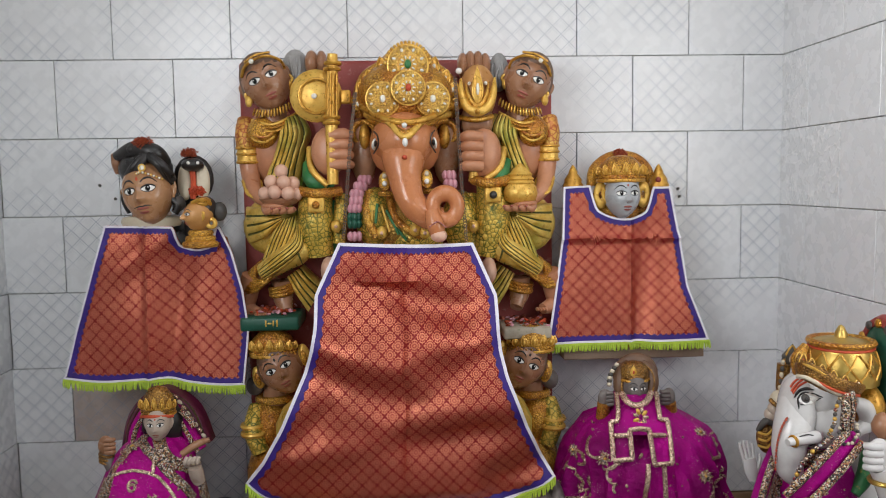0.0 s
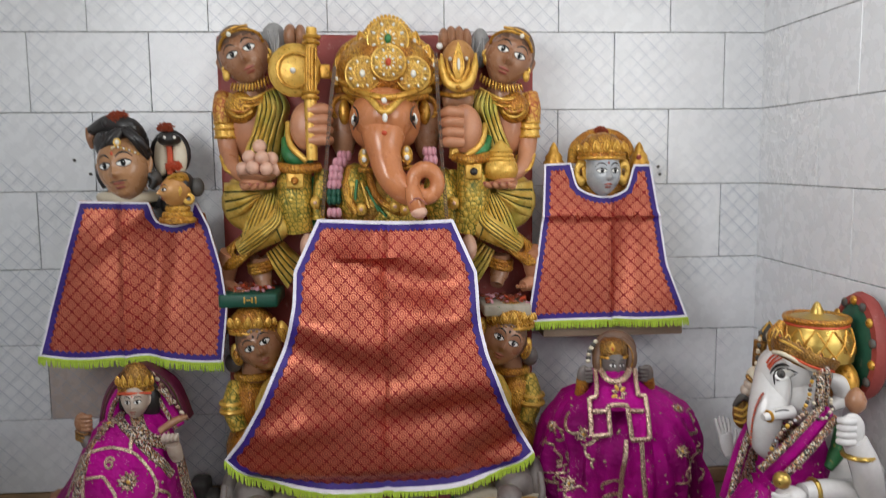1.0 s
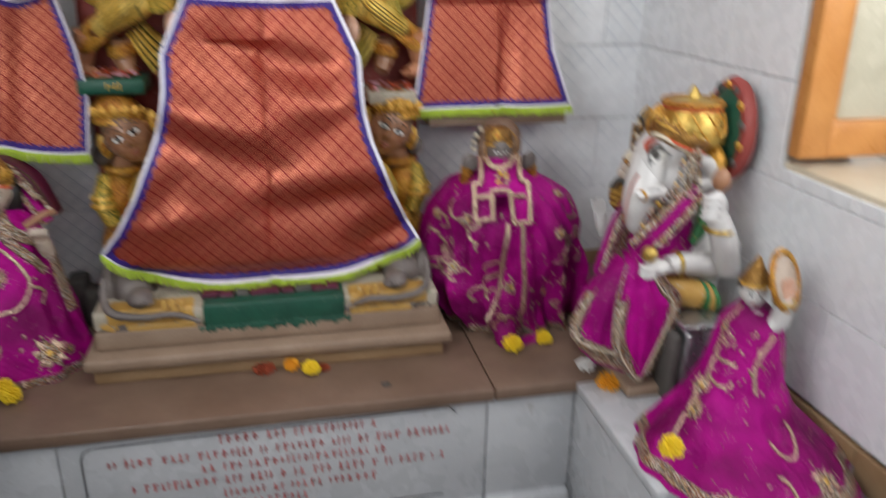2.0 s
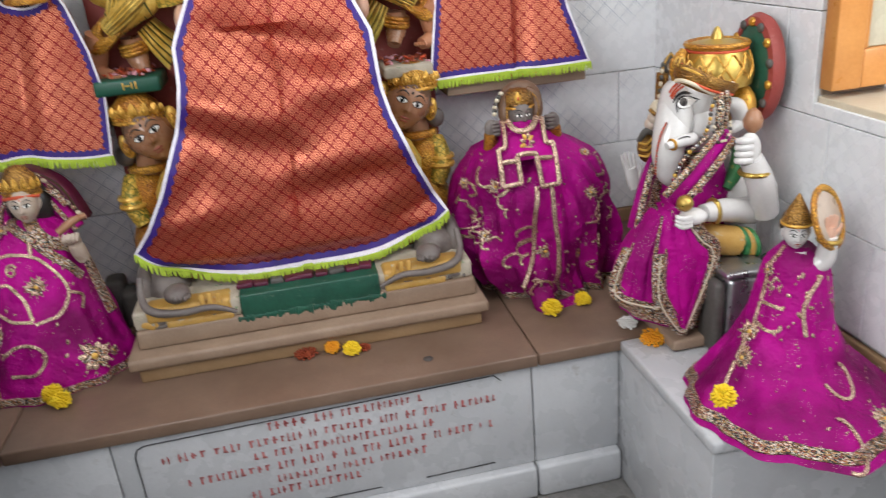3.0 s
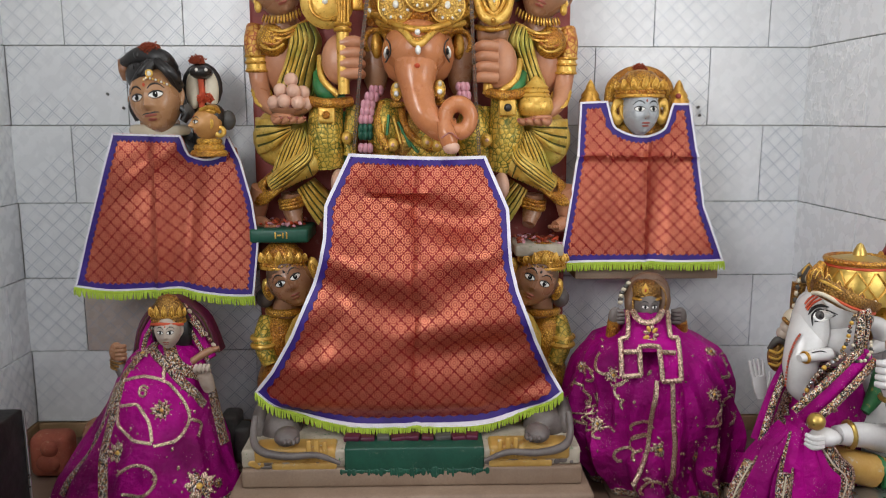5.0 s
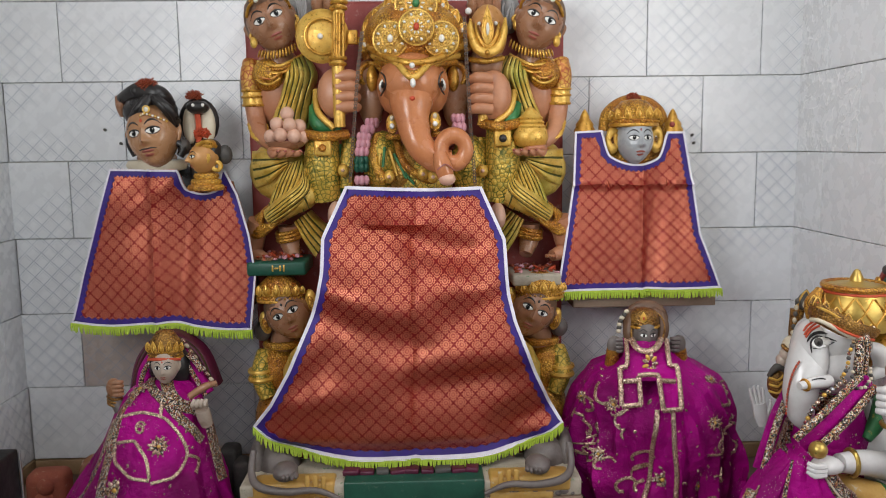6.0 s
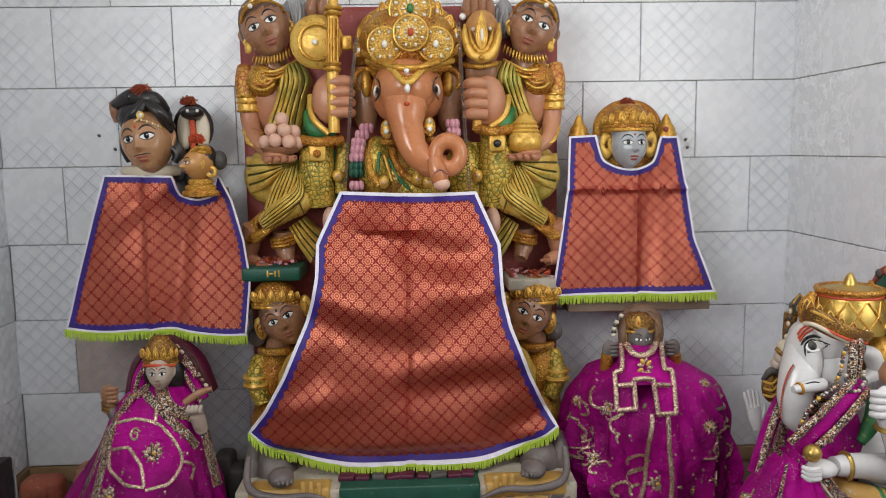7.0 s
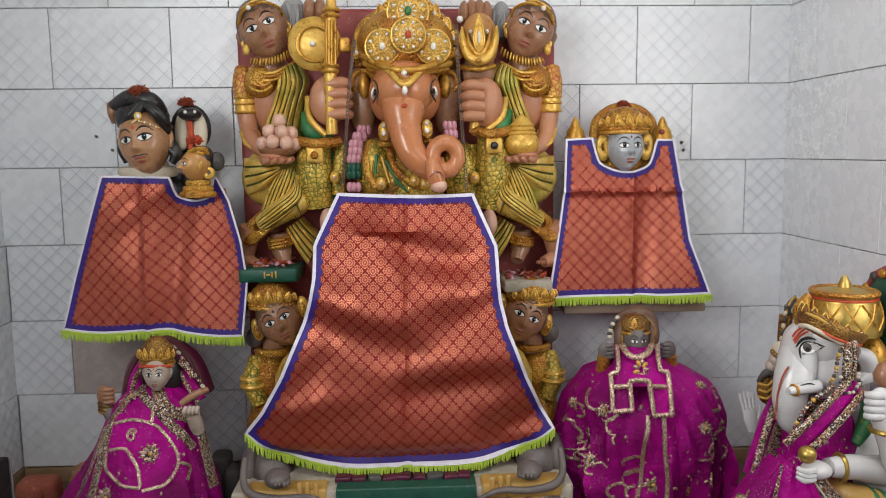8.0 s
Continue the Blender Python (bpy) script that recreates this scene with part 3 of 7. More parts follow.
def main_depth(x, z):
    fall = 1.37 - z
    out = min(max(fall / 0.34, 0), 1)
    y = -0.315 - 0.125 * out * (2 - out) + 0.035 * max(fall - 0.36, 0) / 0.3 + 0.32 * (x - 0.01) ** 2
    y -= 0.024 * crease(x, z, -0.03, 1.292, 0.075, 0.010, -0.03)
    y += 0.045 * crease(x, z, 0.07, 1.235, 0.12, 0.04, -0.25)
    y -= 0.020 * crease(x, z, -0.10, 1.13, 0.16, 0.045, -0.35) - 0.016 * crease(x, z, -0.08, 1.06, 0.18, 0.04, -0.35)
    y -= 0.020 * crease(x, z, 0.14, 0.995, 0.16, 0.04, 0.12) - 0.018 * crease(x, z, 0.13, 0.945, 0.15, 0.035, 0.12)
    y += 0.045 * crease(x, z, 0.28, 0.85, 0.1, 0.045, 0.5)
    y -= 0.012 * crease(x, z, 0.31, 0.89, 0.08, 0.02, 0.6)
    y += 0.03 * crease(x, z, 0.0, 0.775, 0.5, 0.022, 0.0)
    y += 0.010 * crease(x, z, 0.012, 1.0, 0.5, 0.007, 1.57)
    y += 0.020 * crease(x, z, 0.16, 1.10, 0.10, 0.035, 0.5) - 0.018 * crease(x, z, 0.07, 1.15, 0.10, 0.035, 0.4)
    y += 0.016 * crease(x, z, -0.20, 0.97, 0.09, 0.03, 0.9) - 0.012 * crease(x, z, -0.16, 0.92, 0.12, 0.03, 0.2)
    wrinkle = noise.noise(Vector((7 * x, 11 * z, 4.0))) + 0.5 * noise.noise(Vector((19 * x + 3, 23 * z, 1.0)))
    return y + 0.006 * math.sin(9 * x + 14 * z) + 0.004 * math.sin(23 * x - 17 * z + 1) + 0.0055 * wrinkle


LS = [(0.0, -0.350), (0.10, -0.308), (0.257, -0.260), (0.476, -0.208), (0.575, -0.191), (0.657, -0.183), (0.795, -0.182), (1.0, -0.132)]
RS = [(0.0, 0.356), (0.09, 0.327), (0.25, 0.286), (0.47, 0.240), (0.575, 0.228), (0.65, 0.224), (0.79, 0.223), (1.0, 0.176)]


def main_bottom(u):
    e = abs(2 * u - 1)
    return 0.758 + (0.836 - 0.758) * e ** 4.6 - 0.012 * u * e ** 3


cloth("altar_cloth", lambda v: table(LS, v), lambda v: table(RS, v), lambda u: 1.372 - 0.006 * u - 0.004 * math.sin(3.1 * u), main_bottom, main_depth,
      "large red and gold brocade cloth draped over the central relief")


def left_depth(x, z):
    y = -0.205 - 0.055 * (1.42 - z) - 0.05 * (x + 0.6) ** 2
    y -= 0.012 * crease(x, z, -0.60, 1.2, 0.4, 0.008, 1.57) - 0.02 * crease(x, z, -0.55, 1.1, 0.3, 0.03, 1.45)
    y -= 0.012 * crease(x, z, -0.6, 1.36, 0.12, 0.03, 0.6)
    return y + 0.007 * math.sin(17 * x + 3) + 0.004 * math.sin(15 * x + 12 * z)


def left_top(u):
    t = 1.418 - 0.008 * u
    dip = min(max((u - 0.60) / 0.05, 0), 1) * min(max((0.96 - u) / 0.05, 0), 1)
    return t - 0.055 * math.sin(dip * 1.57) * (0.75 + 0.25 * math.sin(math.pi * min(max((u - 0.6) / 0.36, 0), 1)))


LL = [(0.0, -0.810), (0.3, -0.780), (0.65, -0.738), (1.0, -0.700)]
LR = [(0.0, -0.378), (0.35, -0.363), (0.6, -0.375), (0.85, -0.400), (1.0, -0.428)]
cloth("bust_cloth", lambda v: table(LL, v), lambda v: table(LR, v), left_top, lambda u: 1.050 - 0.022 * u - 0.006 * math.sin(9 * u), left_depth,
      "red and gold brocade cloth hung on a pair of busts", piping=0.0045)


def right_depth(x, z):
    y = -0.145 - 0.08 * (1.49 - z)
    y -= 0.012 * crease(x, z, 0.575, 1.36, 0.22, 0.006, 0.0) + 0.012 * crease(x, z, 0.59, 1.2, 0.3, 0.007, 1.57)
    y += 0.016 * crease(x, z, 0.62, 1.2, 0.25, 0.03, 1.45)
    return y + 0.007 * math.sin(15 * x + 1) + 0.004 * math.sin(14 * x - 11 * z)


def right_top(u):
    dip = min(max((u - 0.255) / 0.07, 0), 1) * min(max((0.83 - u) / 0.07, 0), 1)
    bowl = math.sin(math.pi * min(max((u - 0.255) / 0.575, 0), 1))
    return 1.492 - (0.045 * math.sin(dip * 1.57) + 0.038 * bowl ** 0.7) + 0.003 * math.sin(5 * u)


RL = [(0.0, 0.375), (0.35, 0.398), (0.7, 0.419), (1.0, 0.425)]
RR = [(0.0, 0.790), (0.35, 0.738), (0.62, 0.723), (1.0, 0.695)]
cloth("idol_cloth", lambda v: table(RL, v), lambda v: table(RR, v), right_top, lambda u: 1.094 + 0.004 * u, right_depth,
      "red and gold brocade cloth with scooped neck on an idol", piping=0.005)

# ---- shelves and plinth ----
block("wall_shelf", (0.422, -0.15, 1.046), (0.790, 0.0, 1.074), PALE, label="pale stone wall shelf under the draped idol", category="shelf")
block("wall_shelf", (-0.79, -0.19, 1.055), (-0.40, 0.0, 1.09), PALE, label="pale stone wall shelf behind the hanging cloth", category="shelf")
pl = empty("plinth", (0, -0.3, SHELF), "pale two-step stone plinth under the carved relief", "plinth")
under(block("lower_step", (-0.378, -0.487, SHELF), (0.392, -0.02, 0.611), BAND, bevel=0.004), pl)
under(block("upper_slab", (-0.395, -0.505, 0.6115), (0.408, -0.02, 0.640), PALE, bevel=0.008), pl)
under(block("upper_block", (-0.372, -0.462, 0.6405), (0.388, -0.02, 0.685), PALE, bevel=0.006), pl)

# ---- window ----
win = empty("window_1", (RIGHT + 0.1, -1.2, OPEN_Z0), "orange varnished wooden window, casement swung open outward", "window", kind="structure")
under(block("window_sill", (RIGHT + 0.001, OPEN_Y1, OPEN_Z0 - 0.02), (RIGHT + 0.22, OPEN_Y0 - 0.002, OPEN_Z0 + 0.012), CREAM), win)
under(block("reveal", (RIGHT + 0.008, OPEN_Y0 - 0.006, OPEN_Z0 + 0.013), (RIGHT + 0.149, OPEN_Y0 + 0.001, OPEN_Z1), PALE, bevel=0), win)
# the casement, hinged at the inner jamb and swung square to the wall
y0, y1 = OPEN_Y0 - 0.05, OPEN_Y0 - 0.012
under(block("casement_stile", (RIGHT - 0.006, y0, OPEN_Z0 + 0.028), (RIGHT + 0.058, y1, OPEN_Z1 - 0.01), WOOD), win)
under(block("casement_stile", (RIGHT + 0.262, y0, OPEN_Z0 + 0.028), (RIGHT + 0.33, y1, OPEN_Z1 - 0.01), WOOD), win)
under(block("casement_rail", (RIGHT + 0.0585, y0 + 0.002, OPEN_Z0 + 0.028), (RIGHT + 0.2615, y1 - 0.002, OPEN_Z0 + 0.102), WOOD), win)
under(block("casement_rail", (RIGHT + 0.0585, y0 + 0.002, OPEN_Z1 - 0.08), (RIGHT + 0.2615, y1 - 0.002, OPEN_Z1 - 0.01), WOOD), win)
under(block("glazing_bead", (RIGHT + 0.0587, y0 + 0.004, OPEN_Z0 + 0.1022), (RIGHT + 0.068, y0 + 0.014, OPEN_Z1 - 0.082), WOOD), win)
under(block("glazing_bead", (RIGHT + 0.252, y0 + 0.004, OPEN_Z0 + 0.1022), (RIGHT + 0.2613, y0 + 0.014, OPEN_Z1 - 0.082), WOOD), win)
under(block("pane", (RIGHT + 0.0587, y0 + 0.016, OPEN_Z0 + 0.1025), (RIGHT + 0.2613, y0 + 0.022, OPEN_Z1 - 0.081), PANE), win)


# ---- carved figures ----
def face(s, c, r, skin, yaw=0, roll=0, pitch=0, moustache=False, brow=INK, ears=None, mark=None, hair=None):
    """A carved head in one smooth surface with painted eyes, brows and lips laid on it; hair covers the skull above the hairline."""
    keep = s.M.copy()
    s.M = keep @ pose(*c, pitch, roll, yaw) @ Matrix.Diagonal((*r, 1))

    def bell(x, z, x0, z0, wx, wz):
        return math.exp(-((x - x0) / wx) ** 2 - ((z - z0) / wz) ** 2)

    def jaw(z):
        d = min(max(-0.05 - z, 0), 1)
        return 1 - 0.26 * d * d - 0.04 * d

    def relief(x, z):
        a = abs(x)
        f = min(max((0.32 - z) / 0.5, 0), 1) * min(max((z + 0.32) / 0.12, 0), 1)
        h = 0.34 * f * math.exp(-(x / (0.09 + 0.055 * f)) ** 2)
        h += 0.07 * bell(a, z, 0.11, -0.2, 0.07, 0.07)
        h -= 0.09 * bell(a, z, 0.36, 0.1, 0.24, 0.15) - 0.085 * bell(a, z, 0.39, 0.1, 0.18, 0.09)
        h += 0.05 * bell(a, z, 0.36, 0.34, 0.36, 0.08) + 0.05 * bell(a, z, 0.46, -0.28, 0.24, 0.22)
        h += 0.085 * bell(x, z, 0, -0.47, 0.20, 0.05) + 0.085 * bell(x, z, 0, -0.58, 0.16, 0.05) - 0.05 * bell(x, z, 0, -0.525, 0.26, 0.022)
        return h + 0.10 * bell(x, z, 0, -0.83, 0.2, 0.13) - 0.03 * bell(x, z, 0, -0.69, 0.25, 0.06)

    def front(x, z, lift=0.0):
        w = 1 - min((x / jaw(z)) ** 2 + z * z, 0.98)
        y = math.sqrt(w)
        return (x, -y - relief(x, z) * min(1, 2.2 * y) - lift, z)

    n, rings = 44, 36
    verts, skin_faces, hair_faces = [], [], []
    for i in range(rings + 1):
        lat = math.pi * (0.5 - i / rings)
        for j in range(n):
            lon = 2 * math.pi * j / n
            x, y, z = math.cos(lat) * math.sin(lon), -math.cos(lat) * math.cos(lon), math.sin(lat)
            x *= jaw(z)
            if y < 0:
                y -= relief(x, z) * min(1, -2.2 * y)
            elif z < 0:
                y *= 1 + 0.25 * z
            over = hair and (z > 0.60 - 0.25 * x * x or (y > -0.25 and z > -0.35))
            k = 1.05 if over else 1.0
            verts.append((x * k, y * k, z * k))
    for i in range(rings):
        for j in range(n):
            e = (j + 1) % n
            q = (i * n + j, i * n + n + j, i * n + n + e, i * n + e)
            x, y, z = verts[q[0]]
            covered = hair and (z > 0.62 - 0.25 * x * x or (y > -0.22 and z > -0.35))
            (hair_faces if covered else skin_faces).append(q)
    s.add(verts, skin_faces, skin)
    if hair_faces:
        s.add(verts, hair_faces, hair)

    def patch(x0, z0, outline, lift, mat):
        vs, fs, m = [front(x0, z0, lift)], [], len(outline)
        for ring in (0.5, 1.0):
            vs += [front(x0 + dx * ring, z0 + dz * ring, lift) for dx, dz in outline]
        for i in range(m):
            k = (i + 1) % m
            fs += [(0, 1 + i, 1 + k), (1 + i, 1 + m + i, 1 + m + k, 1 + k)]
        s.add(vs, fs, mat)

    turn = [2 * math.pi * k / 16 for k in range(16)]
    for k in (-1, 1):
        almond = [(0.25 * math.cos(t), 0.092 * math.sin(t) * (1 - 0.45 * abs(math.cos(t)) ** 3)) for t in turn]
        patch(0.38 * k, 0.10, almond, 0.022, EYEW)
        patch(0.375 * k, 0.105, [(0.092 * math.cos(t), 0.094 * math.sin(t)) for t in turn], 0.034, BLACK)
        # Small white dot on the pupil: an eye highlight painted in.
        patch(0.40 * k, 0.135, [(0.018 * math.cos(t), 0.02 * math.sin(t)) for t in turn], 0.044, EYEW)
        s.tube([front((0.38 + 0.26 * math.cos(t)) * k, 0.103 + 0.098 * math.sin(t) * (1 - 0.3 * abs(math.cos(t)) ** 3), 0.012) for t in (3.14, 2.5, 1.57, 0.7, -0.05)], [0.014, 0.026, 0.032, 0.03, 0.014], INK, n=5, steps=3)
        s.tube([front((0.38 + 0.25 * math.cos(t)) * k, 0.095 - 0.10 * abs(math.sin(t)), 0.01) for t in (3.0, 2.2, 1.57, 0.9, 0.1)], 0.011, brow, n=5, steps=3)
        s.tube([front(x * k, z, 0.008) for x, z in ((0.13, 0.31), (0.3, 0.41), (0.5, 0.40), (0.7, 0.25))], [0.018, 0.032, 0.028, 0.01], brow, n=5, steps=4)
        s.tube([(0.93 * k, -0.02, 0.22), (1.05 * k, 0.06, 0.18), (1.07 * k, 0.08, 0.0), (0.98 * k, 0.04, -0.2), (0.9 * k, 0.0, -0.32)], [0.05, 0.10, 0.09, 0.08, 0.05], ears or skin, n=8, steps=4)
        s.ell((0.98 * k, 0.06, 0.0), (0.07, 0.14, 0.2), ears or skin, n=10, rings=7)
        s.ell(front(0.075 * k, -0.285, -0.02), (0.03, 0.03, 0.018), LIP, n=7, rings=5)
    patch(0, -0.475, [(0.25 * math.cos(t), (0.055 if math.sin(t) > 0 else 0.045) * math.sin(t)) for t in turn], 0.016, LIP)
    patch(0, -0.585, [(0.20 * math.cos(t), (0.04 if math.sin(t) > 0 else 0.055) * math.sin(t)) for t in turn], 0.016, LIP)
    s.tube([front(x, -0.525 + 0.1 * x * x, 0.004) for x in (-0.27, -0.12, 0, 0.12, 0.27)], 0.009, INK, n=5, steps=2)
    if moustache:
        s.tube([front(x, z, 0.008) for x, z in ((-0.36, -0.42), (-0.16, -0.395), (0, -0.405), (0.16, -0.395), (0.36, -0.42))], [0.008, 0.022, 0.016, 0.022, 0.008], INK, n=6, steps=3)
    if mark:
        s.ell(front(0, 0.42, 0.0), (0.055, 0.03, 0.075), mark, n=9, rings=6)
    s.M = keep


def leaf(s, c, w, h, mat, tilt=0.0, gem=None):
    """A pointed leaf-shaped plate standing on c, leaning by tilt, with a raised rim and a stone."""
    keep = s.M.copy()
    s.M = keep @ pose(*c, 0, tilt, 0)
    s.lathe((0, 0, 0), [(w * 0.45, 0), (w * 0.95, h * 0.22), (w, h * 0.40), (w * 0.72, h * 0.66), (w * 0.32, h * 0.86), (w * 0.04, h)], mat, n=12, squash=0.45)
    s.tube([(-w * 0.5, -w * 0.3, h * 0.08), (-w * 0.8, -w * 0.36, h * 0.38), (0, -w * 0.12, h * 0.93), (w * 0.8, -w * 0.36, h * 0.38), (w * 0.5, -w * 0.3, h * 0.08)], w * 0.12, GOLDY, n=5, steps=4)
    if gem:
        s.ell((0, -w * 0.45, h * 0.38), (w * 0.28, w * 0.2, h * 0.17), gem, n=8, rings=6)
    s.M = keep


def medallion(s, c, r, gem):
    """A round crown boss: engraved plate, two rims, rings of set stones and a middle stone."""
    x, y, z = c
    s.lathe((x, y, z), [(r, -r * 0.2), (r, r * 0.1), (r * 0.9, r * 0.24), (r * 0.5, r * 0.34), (r * 0.1, r * 0.38)], JEWEL, (90, 0, 0), n=30)
    s.ring((x, y - r * 0.1, z), r * 0.97, r * 0.075, GOLDY, (90, 0, 0), n=30)
    s.ring((x, y - r * 0.3, z), r * 0.48, r * 0.05, GOLD, (90, 0, 0), n=24)
    for k in range(16):
        a = k * math.pi / 8
        s.ell((x + r * 0.73 * math.cos(a), y - r * 0.28, z + r * 0.73 * math.sin(a)), (r * 0.11, r * 0.09, r * 0.075), STONES if k % 2 else GOLDY, (0, -math.degrees(a), 0), n=8, rings=5)
    for k in range(10):
        a = k * math.pi / 5
        s.ell((x + r * 0.33 * math.cos(a), y - r * 0.37, z + r * 0.33 * math.sin(a)), (r * 0.10, r * 0.06, r * 0.045), STONES if gem is not STONES else GOLDY, (0, -math.degrees(a), 0), n=7, rings=5)
    s.ell((x, y - r * 0.42, z), (r * 0.17, r * 0.14, r * 0.22), gem, n=12)


def drape(s, rail_a, rail_b, pleats, mat, groove=GROOVE, amp=0.006, bulge=0.02, steps=6):
    """Carved pleated cloth between two rails: ridges that run along them, with darker-coloured grooves between."""
    def line(pts):
        pts, out = [Vector(p) for p in pts], []
        for i in range(len(pts) - 1):
            a, b, c, d = pts[max(i - 1, 0)], pts[i], pts[i + 1], pts[min(i + 2, len(pts) - 1)]
            for k in range(steps + (i == len(pts) - 2)):
                t = k / steps
                out.append(0.5 * ((2 * b) + (c - a) * t + (2 * a - 5 * b + 4 * c - d) * t * t + (3 * b - a - 3 * c + d) * t ** 3))
        return out
    one, two = line(rail_a), line(rail_b)
    per = 8
    across = pleats * per
    verts, ridges, lows = [], [], []
    rows = len(one)
    for i in range(rows):
        for j in range(across + 1):
            u = j / across
            p = one[i].lerp(two[i], u)
            h = abs(math.sin(math.pi * pleats * u)) ** 0.7
            w = 1 + 0.35 * math.sin(3.1 * j / per + 0.4 * i)
            verts.append((p.x, p.y - amp * h * w - bulge * math.sin(math.pi * min(max(u, 0.0), 1.0)), p.z))
    for i in range(rows - 1):
        for j in range(across):
            q = (i * (across + 1) + j, i * (across + 1) + j + 1, (i + 1) * (across + 1) + j + 1, (i + 1) * (across + 1) + j)
            # The lowest faces of each pleat take the groove material.
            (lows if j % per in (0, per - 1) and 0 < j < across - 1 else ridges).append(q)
    back = len(verts)
    rim = []
    for i in range(rows):
        for j in (0, across):
            x, y, z = verts[i * (across + 1) + j]
            rim.append((x, y + 0.03, z))
    side = []
    for i in range(rows - 1):
        a, b = i * (across + 1), (i + 1) * (across + 1)
        side += [(a, b, back + 2 * i + 2, back + 2 * i), (a + across, back + 2 * i + 1, back + 2 * i + 3, b + across)]
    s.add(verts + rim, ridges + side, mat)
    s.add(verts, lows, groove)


def fist(s, c, r, mat, side):
    """A closed hand seen from the back of the hand; side: the way its fingers point."""
    x, y, z = c
    s.ell(c, (r * 0.9, r * 0.5, r * 1.2), mat, n=16)
    for k in range(4):
        h = z + r * (0.75 - 0.48 * k)
        s.tube([(x + side * r * 0.1, y - r * 0.45, h), (x + side * r * 0.75, y - r * 0.5, h + r * 0.05), (x + side * r * 1.05, y - r * 0.1, h)], [r * 0.27, r * 0.29, r * 0.22], mat, n=10, steps=4)


def open_hand(s, wrist, tip, r, mat):
    """A raised open hand from wrist to fingertips."""
    a, b = Vector(wrist), Vector(tip)
    d = b - a
    s.tube([a, a + d * 0.3, a + d * 0.55], [r * 0.7, r, r * 0.9], mat, flat=0.5)
    for k in range(4):
        o = Vector((r * (0.55 * k - 0.82), 0, 0))
        s.tube([a + d * 0.5 + o * 0.8, a + d * 0.8 + o, a + d * (1.0 - 0.05 * abs(k - 1.5)) + o], [r * 0.27, r * 0.24, r * 0.16], mat, n=7, steps=3)
    s.tube([a + d * 0.25 + Vector((r * 0.8, 0, 0)), a + d * 0.5 + Vector((r * 1.35, -r * 0.3, 0)), a + d * 0.66 + Vector((r * 1.4, -r * 0.4, 0))], [r * 0.3, r * 0.26, r * 0.16], mat, n=7, steps=3)


def crown(s, c, w, h, mat, points=7, rows=2):
    """A banded crown with leaf points."""
    x, y, z = c
    s.lathe(c, [(w * 1.02, 0), (w * 1.06, h * 0.16), (w, h * 0.3), (w * 0.93, h * 0.62), (w * 0.55, h * 0.92), (w * 0.1, h)], mat, n=22, squash=0.85)
    s.ring((x, y, z + h * 0.05), w * 1.03, w * 0.09, GOLD, squash=0.85)
    s.ring((x, y, z + h * 0.3), w * 1.0, w * 0.06, GOLD, squash=0.85)
    for k in range(points):
        a = math.pi * (1.08 + 0.84 * k / (points - 1))
        px, py = x + w * 1.02 * math.cos(a), y + w * 0.87 * math.sin(a)
        tall = h * (0.34 + 0.16 * math.sin(math.pi * k / (points - 1)))
        leaf(s, (px, py, z + h * 0.26), w * 0.19, tall * 0.95, GOLD, 14 * math.cos(a), GOLDY)
    for k in range(2 * points):
        a = math.pi * (1.04 + 0.92 * k / (2 * points - 1))
        s.ell((x + w * 1.08 * math.cos(a), y + w * 0.92 * math.sin(a), z + h * 0.17), w * 0.06, GOLD if k % 2 else mat, n=6, rings=4)


